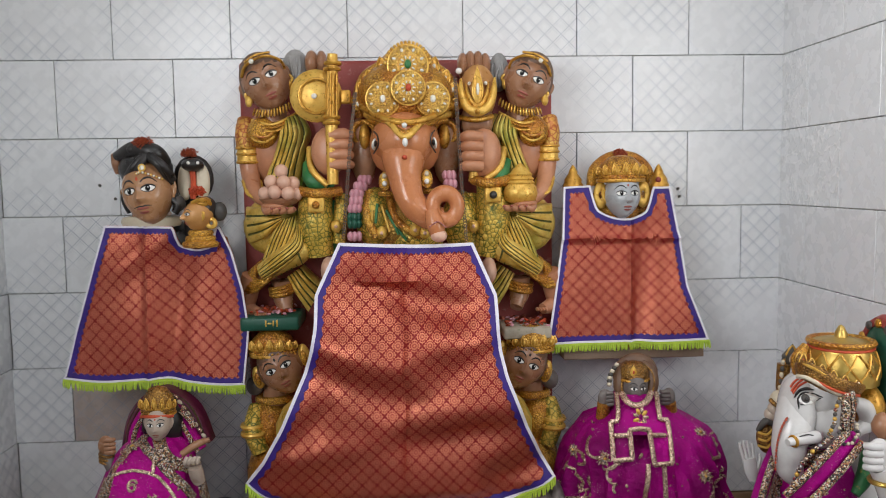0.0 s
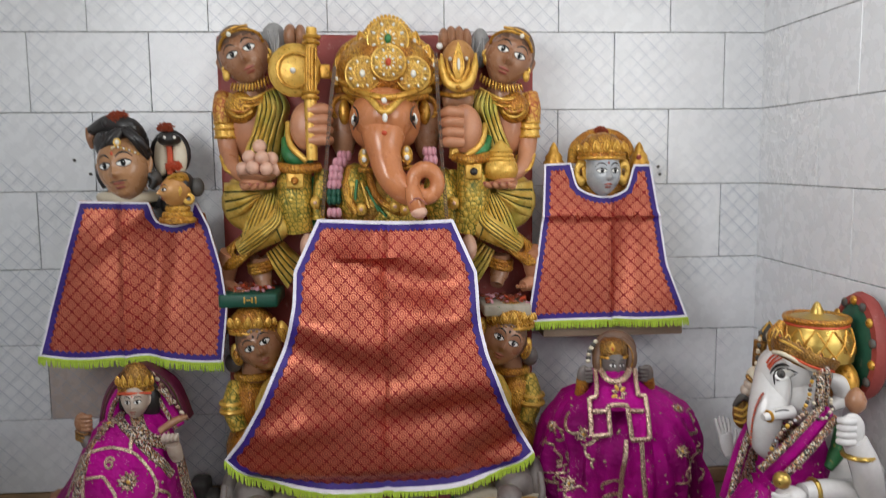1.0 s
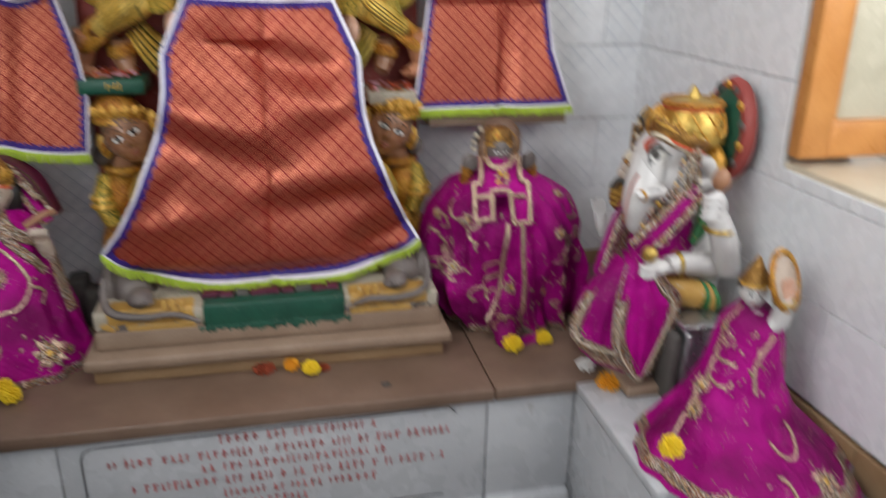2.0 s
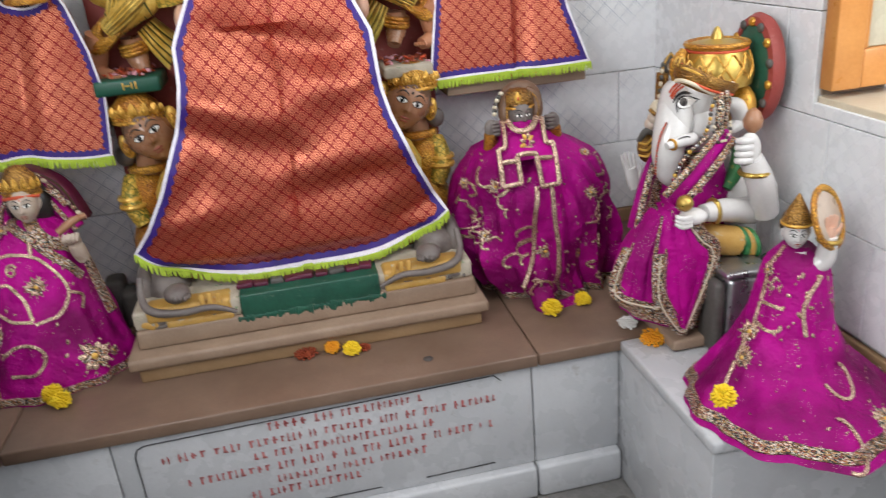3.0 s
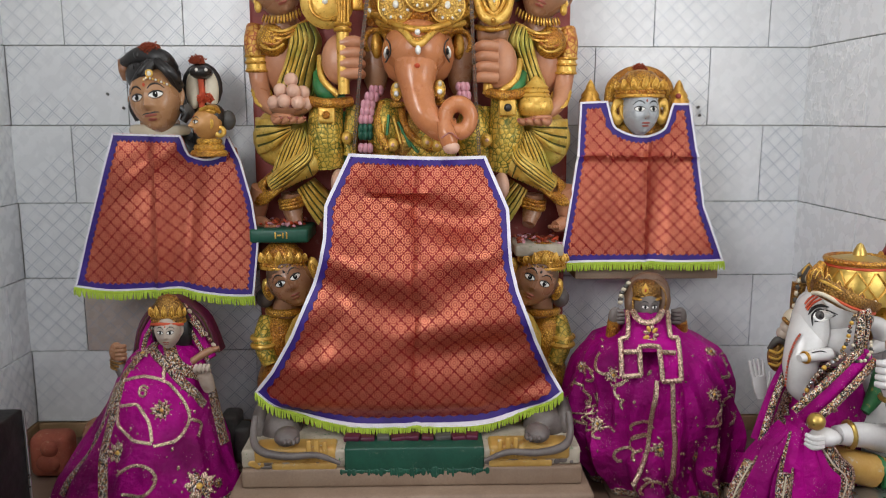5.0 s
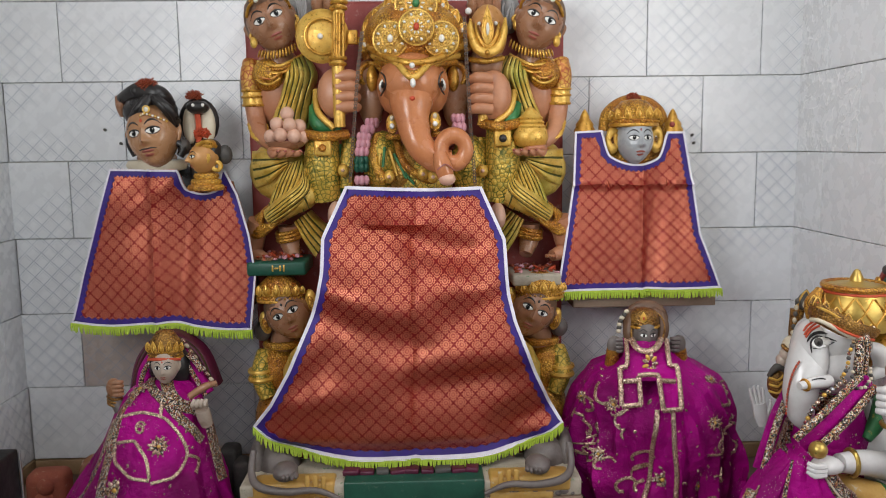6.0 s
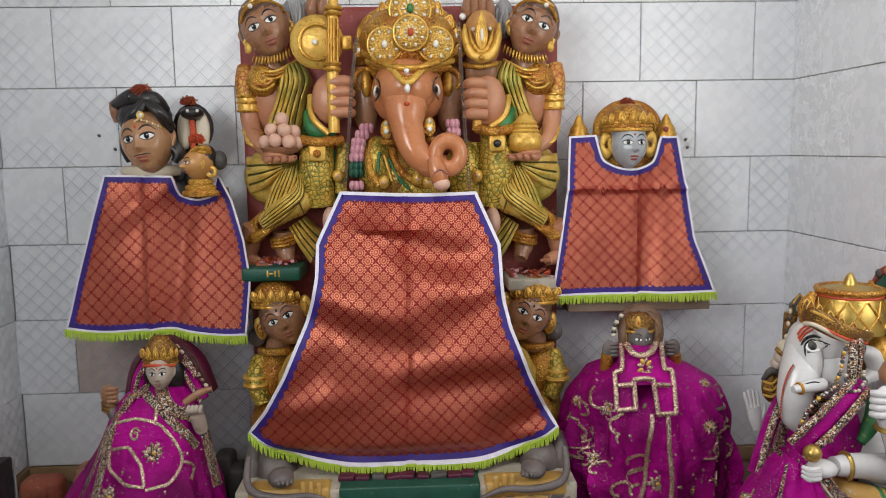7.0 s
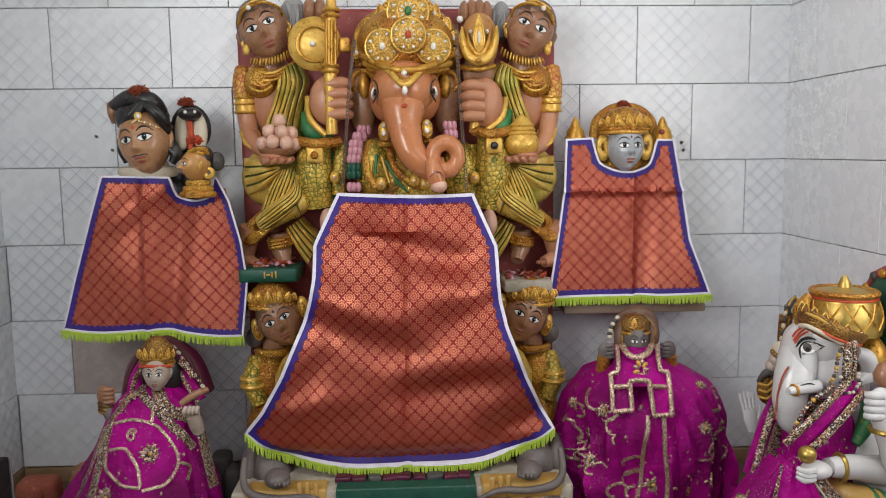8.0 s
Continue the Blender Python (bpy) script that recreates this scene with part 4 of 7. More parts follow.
def attendant(s, saree, offering):
    """A standing attendant carved at one side of the relief, with a small platform and a crowned head below."""
    # upper figure
    face(s, (-0.3159, -0.1450, 1.7593), (0.0575, 0.055, 0.0745), BROWN, roll=-25, yaw=6, hair=HAIR)
    s.tube([(-0.3672, -0.1800, 1.7691), (-0.3554, -0.1980, 1.7919), (-0.3299, -0.2060, 1.8080), (-0.2988, -0.2040, 1.8154), (-0.2730, -0.1800, 1.8082), (-0.2671, -0.1550, 1.7933)], 0.0036, GOLD, n=7)
    s.tube([(-0.3596, -0.1800, 1.8045), (-0.3301, -0.1900, 1.8203), (-0.2970, -0.1850, 1.8274)], 0.003, GOLD, n=6)
    s.ell((-0.3371, -0.2120, 1.8019), 0.006, STONES)
    for c in ((-0.3544, -0.1650, 1.7183), (-0.2595, -0.1400, 1.7617)):
        s.ring((c[0], c[1], c[2] + 0.008), 0.008, 0.004, GOLDY, (90, 0, 0), n=12)
        s.ell((c[0], c[1] - 0.003, c[2] - 0.006), (0.009, 0.009, 0.014), GOLDY)
    s.tube([(-0.3033, -0.1250, 1.7104), (-0.3030, -0.1250, 1.6632)], [0.032, 0.036], BROWN, n=14)
    # ribbed collar and strands
    for k in range(15):
        t = k / 14
        a, b, c = Vector((-0.3461, -0.1500, 1.6884)), Vector((-0.2901, -0.1960, 1.6704)), Vector((-0.2442, -0.1500, 1.7113))
        p = a * (1 - t) ** 2 + b * 2 * t * (1 - t) + c * t * t
        s.ell(tuple(p), (0.0033, 0.006, 0.0105), GOLDY if k % 2 else GOLD, (0, 18 - 36 * t, 0), n=7, rings=5)
    for off in (0.016, 0.024, 0.033):
        s.tube([(x, y, z - off) for x, y, z in ((-0.3512, -0.1500, 1.6855), (-0.3201, -0.1780, 1.6743), (-0.2879, -0.1800, 1.6735), (-0.2436, -0.1400, 1.7017))], 0.0036, (GOLD, GOLDY, CARVED)[int(off * 100) % 3], n=7)
    s.ell((-0.3080, -0.1100, 1.6120), (0.062, 0.045, 0.105), TAN, n=20, rings=12)
    s.ell((-0.3267, -0.1450, 1.6370), (0.040, 0.042, 0.040), CARVED, n=18)
    for dz in (0.0, 0.012):
        s.tube([(x, y, z - dz) for x, y, z in ((-0.3514, -0.1700, 1.6401), (-0.3351, -0.1880, 1.6272), (-0.3125, -0.1920, 1.6246), (-0.2948, -0.1780, 1.6385))], 0.003, GOLDY if dz else ORANGE_MAIL, n=6)
    # sash over the shoulder, its loose end green
    s.ell((-0.2572, -0.1350, 1.6343), (0.034, 0.042, 0.036), SAREE, n=16)
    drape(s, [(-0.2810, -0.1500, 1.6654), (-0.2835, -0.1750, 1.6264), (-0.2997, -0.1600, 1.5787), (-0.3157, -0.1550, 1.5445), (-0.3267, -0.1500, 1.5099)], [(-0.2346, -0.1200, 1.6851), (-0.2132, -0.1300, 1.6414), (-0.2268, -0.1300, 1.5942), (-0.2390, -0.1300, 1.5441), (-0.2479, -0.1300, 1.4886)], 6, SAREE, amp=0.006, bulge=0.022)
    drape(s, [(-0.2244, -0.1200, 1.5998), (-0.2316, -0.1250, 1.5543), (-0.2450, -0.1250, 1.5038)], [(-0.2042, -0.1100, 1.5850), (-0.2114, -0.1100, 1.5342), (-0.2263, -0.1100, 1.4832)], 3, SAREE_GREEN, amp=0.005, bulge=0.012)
    # near arm, bangles and the offering
    s.tube([(-0.3728, -0.1150, 1.6703), (-0.3753, -0.1300, 1.6366), (-0.3731, -0.1300, 1.6017)], [0.022, 0.0235, 0.0235], ORANGE_MAIL, n=14)
    s.tube([(-0.3690, -0.1300, 1.6026), (-0.3693, -0.1300, 1.5665)], 0.0262, GOLDY, n=16)
    for c in ((-0.3696, -0.1300, 1.6016), (-0.3693, -0.1300, 1.5866), (-0.3688, -0.1300, 1.5665)):
        s.ring(c, 0.0262, 0.0036, GOLD, (4, 0, 0), n=18)
    s.tube([(-0.3674, -0.1300, 1.5640), (-0.3612, -0.1400, 1.5258), (-0.3444, -0.1750, 1.4900), (-0.3072, -0.1950, 1.4635)], [0.0235, 0.0225, 0.019, 0.015], TAN, n=14)
    for c in ((-0.3566, -0.1500, 1.5155), (-0.3540, -0.1550, 1.5073), (-0.3494, -0.1650, 1.4991), (-0.3454, -0.1720, 1.4915)):
        s.ring(c, 0.0222, 0.0042, GOLDY, (30, 18, 0), n=16)
    s.ell((-0.2958, -0.2050, 1.4585), (0.030, 0.024, 0.011), TAN, n=14)
    for k in range(4):
        x, y, z = (-0.3092, -0.2150, 1.4476)
        s.tube([(x - 0.01 + 0.006 * k, y + 0.015, z + 0.006), (x + 0.018 * k, y - 0.022, z - 0.003 + 0.001 * k), (x + 0.014 + 0.018 * k, y - 0.032, z + 0.005)], [0.0095, 0.0085, 0.006], TAN, n=8, steps=3)
        s.ell((x + 0.015 + 0.018 * k, y - 0.036, z + 0.006), (0.004, 0.003, 0.003), LIP, n=6, rings=4)
    if offering == "sweets":
        s.lathe((-0.2820, -0.2000, 1.4567), [(0.020, 0), (0.038, 0.006), (0.047, 0.014), (0.050, 0.018), (0.048, 0.020)], BROWN, squash=0.7, n=24)
        for c in ((-0.3146, -0.2150, 1.4890), (-0.2891, -0.2320, 1.4918), (-0.2577, -0.2300, 1.4888), (-0.2416, -0.2050, 1.4858), (-0.2991, -0.2180, 1.5168), (-0.2675, -0.2280, 1.5150), (-0.2488, -0.2050, 1.5123), (-0.2751, -0.2100, 1.5417)):
            s.ell(c, 0.0168, SWEET, n=14, rings=10)
    else:
        s.lathe((-0.2869, -0.2000, 1.4582), [(0.024, 0), (0.038, 0.008), (0.043, 0.024), (0.040, 0.040), (0.034, 0.047), (0.036, 0.051), (0.031, 0.056), (0.034, 0.060), (0.028, 0.066), (0.031, 0.071), (0.022, 0.079), (0.010, 0.092), (0.003, 0.098)], GOLDY, squash=0.8, n=26)
    # skirt: hip wrap, falling pleats, bent leg with anklets, standing leg
    s.ell((-0.3160, -0.1150, 1.4045), (0.074, 0.05, 0.075), SAREE, n=20)
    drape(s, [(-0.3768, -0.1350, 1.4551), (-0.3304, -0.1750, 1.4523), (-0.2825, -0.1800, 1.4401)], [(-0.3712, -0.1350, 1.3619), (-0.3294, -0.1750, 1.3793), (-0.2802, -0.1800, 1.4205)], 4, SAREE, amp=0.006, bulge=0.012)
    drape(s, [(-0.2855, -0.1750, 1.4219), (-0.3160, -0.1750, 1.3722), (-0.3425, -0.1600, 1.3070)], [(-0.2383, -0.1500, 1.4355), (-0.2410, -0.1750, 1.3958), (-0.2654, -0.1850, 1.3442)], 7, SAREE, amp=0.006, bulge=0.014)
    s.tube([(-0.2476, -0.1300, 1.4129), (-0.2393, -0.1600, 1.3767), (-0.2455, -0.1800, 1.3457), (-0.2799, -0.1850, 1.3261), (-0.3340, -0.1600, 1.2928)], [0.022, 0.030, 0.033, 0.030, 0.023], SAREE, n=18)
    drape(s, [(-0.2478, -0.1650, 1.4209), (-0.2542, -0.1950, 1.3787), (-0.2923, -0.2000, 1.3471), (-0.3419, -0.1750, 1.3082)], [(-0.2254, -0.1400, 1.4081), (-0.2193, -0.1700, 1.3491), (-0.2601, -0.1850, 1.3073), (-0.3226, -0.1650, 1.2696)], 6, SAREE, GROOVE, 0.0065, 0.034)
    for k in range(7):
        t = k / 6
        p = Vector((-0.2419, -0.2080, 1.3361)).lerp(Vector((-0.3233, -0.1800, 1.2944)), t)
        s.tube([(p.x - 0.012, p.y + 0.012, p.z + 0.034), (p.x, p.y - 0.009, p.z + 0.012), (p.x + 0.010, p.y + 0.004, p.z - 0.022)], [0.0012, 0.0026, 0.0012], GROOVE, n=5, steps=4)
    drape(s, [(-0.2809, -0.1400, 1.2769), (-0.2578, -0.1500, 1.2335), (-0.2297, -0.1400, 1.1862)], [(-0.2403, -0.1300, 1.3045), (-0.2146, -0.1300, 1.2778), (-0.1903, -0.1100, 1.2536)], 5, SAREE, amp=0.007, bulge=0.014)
    for c in ((-0.3330, -0.1650, 1.2946), (-0.3411, -0.1650, 1.2873), (-0.3498, -0.1600, 1.2805), (-0.3577, -0.1550, 1.2727)):
        s.ring(c, 0.031, 0.0085, CARVED, (40, -40, 0), n=20)
    s.tube([(-0.3642, -0.1500, 1.2831), (-0.3792, -0.1400, 1.2375), (-0.3800, -0.1450, 1.2001), (-0.3462, -0.1700, 1.1896)], [0.027, 0.026, 0.022, 0.014], TAN, n=14)
    for k in range(4):
        x, y, z = (-0.3429, -0.1750, 1.1912)
        s.ell((x + 0.007 * k - 0.008, y - 0.012, z), (0.005, 0.012, 0.005), TAN, n=7, rings=5)
    s.tube([(-0.2934, -0.1400, 1.2687), (-0.2923, -0.1400, 1.2307), (-0.2797, -0.1650, 1.1934)], [0.027, 0.026, 0.016], BROWN, n=14)
    for c in ((-0.2956, -0.1420, 1.2547), (-0.2941, -0.1420, 1.2462), (-0.2935, -0.1420, 1.2381)):
        s.ring(c, 0.0275, 0.0062, CARVED, (8, -10, 0), n=20)
    # crowned head below the platform
    face(s, (-0.295, -0.195, 1.058), (0.0515, 0.055, 0.0690), BROWN, roll=-25, yaw=8, pitch=-4, mark=INK, hair=HAIR)
    crown(s, (-0.313, -0.190, 1.089), 0.0538, 0.0662, CARVED)
    for c in ((-0.351, -0.190, 1.033), (-0.237, -0.190, 1.087)):
        s.ell(c, (0.0152, 0.012, 0.0290), GOLDY, (0, -12, 0))
        s.ell((c[0], c[1] - 0.009, c[2] - 0.003), (0.0083, 0.007, 0.0179), CARVED, (0, -12, 0))
    s.ell((-0.366, -0.160, 1.005), (0.0224, 0.02, 0.0252), GREYP)
    s.tube([(-0.314, -0.150, 1.004), (-0.322, -0.150, 0.957)], 0.0310, BROWN)
    s.ring((-0.319, -0.160, 0.972), 0.0392, 0.0098, CARVED, squash=0.8)
    s.ell((-0.335, -0.130, 0.898), (0.0541, 0.07, 0.0783), CARVED, n=16)
    s.tube([(-0.361, -0.150, 0.944), (-0.369, -0.190, 0.901), (-0.350, -0.200, 0.846)], [0.0254, 0.0240, 0.0211], MAIL, n=12)
    for c in ((-0.370, -0.180, 0.909), (-0.368, -0.190, 0.892)):
        s.ring(c, 0.0264, 0.0069, GOLDY, n=16)
    s.ell((-0.321, -0.150, 0.782), (0.0733, 0.1, 0.0845), CARVED, n=16)


MID = 0.006
s = Sculpt()
s.box((MID, -0.049, 1.2535), (0.800, 0.075, 1.137), RED, bevel=0.012, segments=3)
attendant(s, SAREE, "sweets")
s.box(((-0.385 - 0.243) / 2, -0.155, 1.172), (0.142, 0.14, 0.0340), DKGREEN, bevel=0.006)
for k, (w, h) in enumerate(((0.004, 0.016), (0.010, 0.004), (0.004, 0.014), (0.004, 0.017))):
    s.box((-0.322 + 0.009 * k, -0.2256, 1.174), (w, 0.002, h), GOLDY, bevel=0.0008)
s.M = Matrix.Translation((2 * MID + 0.006, 0, -0.004)) @ Matrix.Diagonal((-1, 1, 1, 1))
attendant(s, SAREE, "pot")
s.M = Matrix()
s.box((0.318, -0.155, 1.133), (0.12, 0.14, 0.0285), STONEPAINT, bevel=0.006)
# crown of the central figure
s.ell((0.027, -0.170, 1.719), (0.1199, 0.10, 0.0920), CARVED, n=26)
s.tube([(-0.083, -0.140, 1.676), (-0.086, -0.150, 1.714), (-0.070, -0.150, 1.763), (-0.035, -0.160, 1.794)], [0.0169, 0.0197, 0.0197, 0.0141], CARVED, n=12)
s.tube([(0.138, -0.140, 1.673), (0.142, -0.150, 1.711), (0.129, -0.150, 1.761), (0.098, -0.160, 1.793)], [0.0169, 0.0197, 0.0197, 0.0141], CARVED, n=12)
s.ell((0.034, -0.160, 1.784), (0.0729, 0.07, 0.0617), CARVED, n=20)
medallion(s, (0.034, -0.235, 1.786), 0.0484, GREEN)
medallion(s, (0.034, -0.275, 1.728), 0.0397, VERMILION)
medallion(s, (-0.026, -0.255, 1.705), 0.0401, STONES)
medallion(s, (0.091, -0.255, 1.704), 0.0401, STONES)
for k, p in enumerate(((-0.080, -0.185, 1.690), (-0.072, -0.185, 1.722), (-0.052, -0.190, 1.748), (-0.026, -0.195, 1.772), (0.094, -0.195, 1.772), (0.118, -0.190, 1.747), (0.135, -0.185, 1.720), (0.142, -0.185, 1.688))):
    leaf(s, p, 0.0165, 0.042 if k in (3, 4) else 0.038, GOLD, (-62, -46, -32, -16, 16, 32, 46, 62)[k] * 0.62, STONES)
for k in range(18):
    a = math.pi * (0.03 + 0.94 * k / 17)
    s.ell((0.034 + 0.0535 * math.cos(a), -0.238, 1.786 + 0.0535 * math.sin(a)), 0.0042, GOLDY, n=7, rings=5)
s.ell((0.035, -0.210, 1.833), (0.0096, 0.012, 0.0096), GOLD)
for q in range(3):
    s.tube([(-0.080, -0.200, 1.695), (-0.030, -0.270, 1.662), (0.028, -0.300, 1.647), (0.088, -0.270, 1.662), (0.139, -0.200, 1.695)] if q == 0 else ([(-0.069, -0.200, 1.675), (-0.017, -0.275, 1.653), (0.024, -0.315, 1.613), (0.068, -0.275, 1.652), (0.132, -0.200, 1.674)] if q == 1 else [(-0.060, -0.200, 1.662), (-0.011, -0.270, 1.643), (0.024, -0.310, 1.622), (0.061, -0.270, 1.642), (0.125, -0.200, 1.660)]), 0.0079, (GOLD, GOLDY, CARVED)[q])
s.ell((0.023, -0.315, 1.640), (0.0065, 0.008, 0.0065), EYEW)
s.ell((0.024, -0.322, 1.601), (0.0065, 0.008, 0.0104), EYEW)
# elephant head and trunk
s.ell((0.022, -0.200, 1.610), (0.0810, 0.108, 0.0769), ORANGE_SKIN, n=24, rings=14)
s.ell((-0.014, -0.195, 1.600), (0.0494, 0.07, 0.0686), ORANGE_SKIN, n=18)
s.ell((0.061, -0.195, 1.601), (0.0494, 0.07, 0.0686), ORANGE_SKIN, n=18)
s.tube([(0.023, -0.230, 1.632), (0.019, -0.262, 1.567), (0.023, -0.285, 1.511), (0.038, -0.300, 1.464), (0.072, -0.300, 1.431), (0.110, -0.300, 1.429)], [0.0641, 0.0505, 0.0368, 0.0325, 0.0299, 0.0234], ORANGE_SKIN, n=20, steps=7, flat=0.9)
s.ring((0.113, -0.315, 1.453), 0.0284, 0.0175, ORANGE_SKIN, (90, 0, 0), n=28, k=12, squash=1.1)
s.tube([(0.081, -0.330, 1.446), (0.088, -0.335, 1.416), (0.096, -0.335, 1.389)], [0.0153, 0.0205, 0.0179], ORANGE_SKIN, n=14)
s.ell((0.097, -0.338, 1.388), (0.0192, 0.02, 0.0153), SWEET)
s.tube([(0.075, -0.352, 1.409), (0.094, -0.357, 1.421), (0.113, -0.352, 1.407)], 0.0019, LIP, n=5)
s.ell((0.022, -0.330, 1.567), (0.0065, 0.006, 0.0052), VERMILION)
for e in ((-0.045, -0.238, 1.602), (0.090, -0.238, 1.603)):
    k = -1 if e[0] < 0 else 1
    s.ell(e, (0.0075, 0.031, 0.0165), EYEW, (0, -14 * k, 12 * k))
    s.ell((e[0] + 0.001 * k, e[1] - 0.022, e[2]), (0.0042, 0.0125, 0.0078), INK)
    s.tube([(e[0] + 0.006 * k, e[1] - 0.022, e[2] - 0.024), (e[0] - 0.006 * k, e[1] - 0.034, e[2] - 0.004), (e[0] - 0.004 * k, e[1] - 0.032, e[2] + 0.018), (e[0] + 0.004 * k, e[1] - 0.022, e[2] + 0.028)], 0.0018, INK, n=5)
for e in ((-0.026, -0.255, 1.512), (0.073, -0.265, 1.516)):
    s.ell(e, (0.0146, 0.02, 0.0239), GOLDY)
    s.ring((e[0], e[1] - 0.012, e[2] - 0.004), 0.0106, 0.0033, CARVED, (90, 0, 0), squash=1.3)
    s.ell((e[0], e[1] - 0.018, e[2] - 0.004), (0.0060, 0.007, 0.0066), EYEW)
    s.ell((e[0], e[1] - 0.017, e[2] + 0.014), (0.0053, 0.006, 0.0066), CREAM)
    s.ring((e[0] + 0.004, e[1] + 0.01, e[2] - 0.028), 0.0146, 0.0066, CARVED)
for k, e in ((-1, (-0.083, -0.150, 1.588)), (1, (0.129, -0.150, 1.586))):
    s.ell(e, (0.0352, 0.03, 0.0845), BROWN, (0, 6 * k, 25 * k), n=16)
    s.ell((e[0] - 0.008 * k, e[1] - 0.028, e[2] + 0.035), (0.0141, 0.014, 0.0310), GOLD)
    s.ring((e[0] - 0.006 * k, e[1] - 0.02, e[2] + 0.045), 0.0268, 0.0070, CARVED, (90, 0, 0))
# raised hands with axe and trident
fist(s, (-0.160, -0.200, 1.588), 0.0494, TAN, 1)
s.tube([(-0.144, -0.220, 1.816), (-0.146, -0.220, 1.771), (-0.151, -0.220, 1.640), (-0.151, -0.220, 1.508)], [0.0122, 0.0136, 0.0149, 0.0136], GOLDY, n=12)
for c in ((-0.144, -0.220, 1.794), (-0.146, -0.220, 1.781), (-0.150, -0.220, 1.667), (-0.151, -0.220, 1.654)):
    s.ring(c, 0.0163, 0.0054, GOLD, n=16)
for k in range(4):
    s.tube([(-0.154, -0.235, 1.769), (-0.157, -0.235, 1.670)] if k == 0 else [(-0.142, -0.238, 1.768), (-0.145, -0.238, 1.670)] if k == 1 else [(-0.134, -0.232, 1.769), (-0.137, -0.232, 1.670)] if k == 2 else [(-0.148, -0.240, 1.768), (-0.151, -0.240, 1.669)], 0.0034, GOLD, n=6)
s.lathe((-0.187, -0.205, 1.720), [(0.0522, -0.012), (0.0631, 0), (0.0522, 0.012)], GOLDY, (90, 0, 0), n=28)
s.ring((-0.185, -0.220, 1.718), 0.0407, 0.0041, GOLD, (90, 0, 0), n=26)
s.ell((-0.190, -0.222, 1.718), 0.0068, EYEW)
s.box((-0.116, -0.210, 1.716), (0.0247, 0.02, 0.0329), GOLD, bevel=0.004)
s.ell((-0.2486, -0.0950, 1.8006), (0.034, 0.03, 0.048), LIGHTGREY, n=16)
for k in range(3):
    x, y, z = (-0.2496, -0.1230, 1.7960)
    s.tube([(x - 0.012 + 0.013 * k, y + 0.004, z + 0.03), (x - 0.004 + 0.010 * k, y, z), (x + 0.004 * k, y + 0.003, z - 0.03)], 0.004, LIGHTGREY, n=6)
s.ell((-0.205, -0.120, 1.810), (0.0173, 0.03, 0.0316), BROWN)
s.ell((-0.180, -0.120, 1.812), (0.0144, 0.03, 0.0288), BROWN)
fist(s, (0.215, -0.200, 1.580), 0.0494, TAN, -1)
s.ell((0.2064, -0.1600, 1.7279), (0.047, 0.035, 0.070), HONEY, n=20, rings=12)
s.box((0.2035, -0.1550, 1.6598), (0.0785, 0.05, 0.06), BROWN, bevel=0.016)
s.tube([(0.1623, -0.1900, 1.7588), (0.1632, -0.2050, 1.7199), (0.1757, -0.2150, 1.6884), (0.1995, -0.2200, 1.6761), (0.2246, -0.2150, 1.6887), (0.2397, -0.2050, 1.7212), (0.2456, -0.1900, 1.7606)], [0.003, 0.0095, 0.011, 0.012, 0.011, 0.0095, 0.003], GOLDY, n=10)
s.tube([(0.1741, -0.1950, 1.7474), (0.1794, -0.2100, 1.7142), (0.1999, -0.2180, 1.6896), (0.2214, -0.2100, 1.7146), (0.2302, -0.1950, 1.7505)], [0.002, 0.006, 0.007, 0.006, 0.002], GOLD, n=8)
leaf(s, (0.2007, -0.2150, 1.6976), 0.0150, 0.088, GOLDY, 0.0, STONES)
s.ell((0.1981, -0.2360, 1.6752), 0.0065, GOLD)
for c in ((0.1825, -0.2000, 1.7465), (0.2218, -0.2000, 1.7470)):
    s.ell(c, 0.005, STONES, n=8, rings=6)
s.tube([(0.1604, -0.1750, 1.6672), (0.1996, -0.2000, 1.6591), (0.2404, -0.1750, 1.6694)], 0.0068, GOLD, n=8)
s.tube([(0.192, -0.200, 1.539), (0.189, -0.200, 1.509)], 0.0124, GOLDY, n=10)
s.ell((0.2678, -0.0900, 1.7871), (0.026, 0.03, 0.050), LIGHTGREY, n=16)
for k in range(4):
    s.tube([(0.2646, -0.1180, 1.7974), (0.2563, -0.1220, 1.7721), (0.2590, -0.1180, 1.7478)] if k == 0 else [(0.2724, -0.1180, 1.8072), (0.2732, -0.1220, 1.7768), (0.2670, -0.1160, 1.7455)] if k == 1 else [(0.2500, -0.1120, 1.8085), (0.2466, -0.1180, 1.7877), (0.2496, -0.1120, 1.7688)] if k == 2 else [(0.2812, -0.1080, 1.7989), (0.2810, -0.1120, 1.7734), (0.2761, -0.1050, 1.7545)], 0.004, LIGHTGREY, n=6)
for c in ((0.1719, -0.1300, 1.7990), (0.1907, -0.1300, 1.8037), (0.2100, -0.1300, 1.8035), (0.2282, -0.1300, 1.7983)):
    s.ell(c, (0.0145, 0.03, 0.032), BROWN, n=12)
s.ell((0.160, -0.160, 1.782), 0.0084, EYEW)
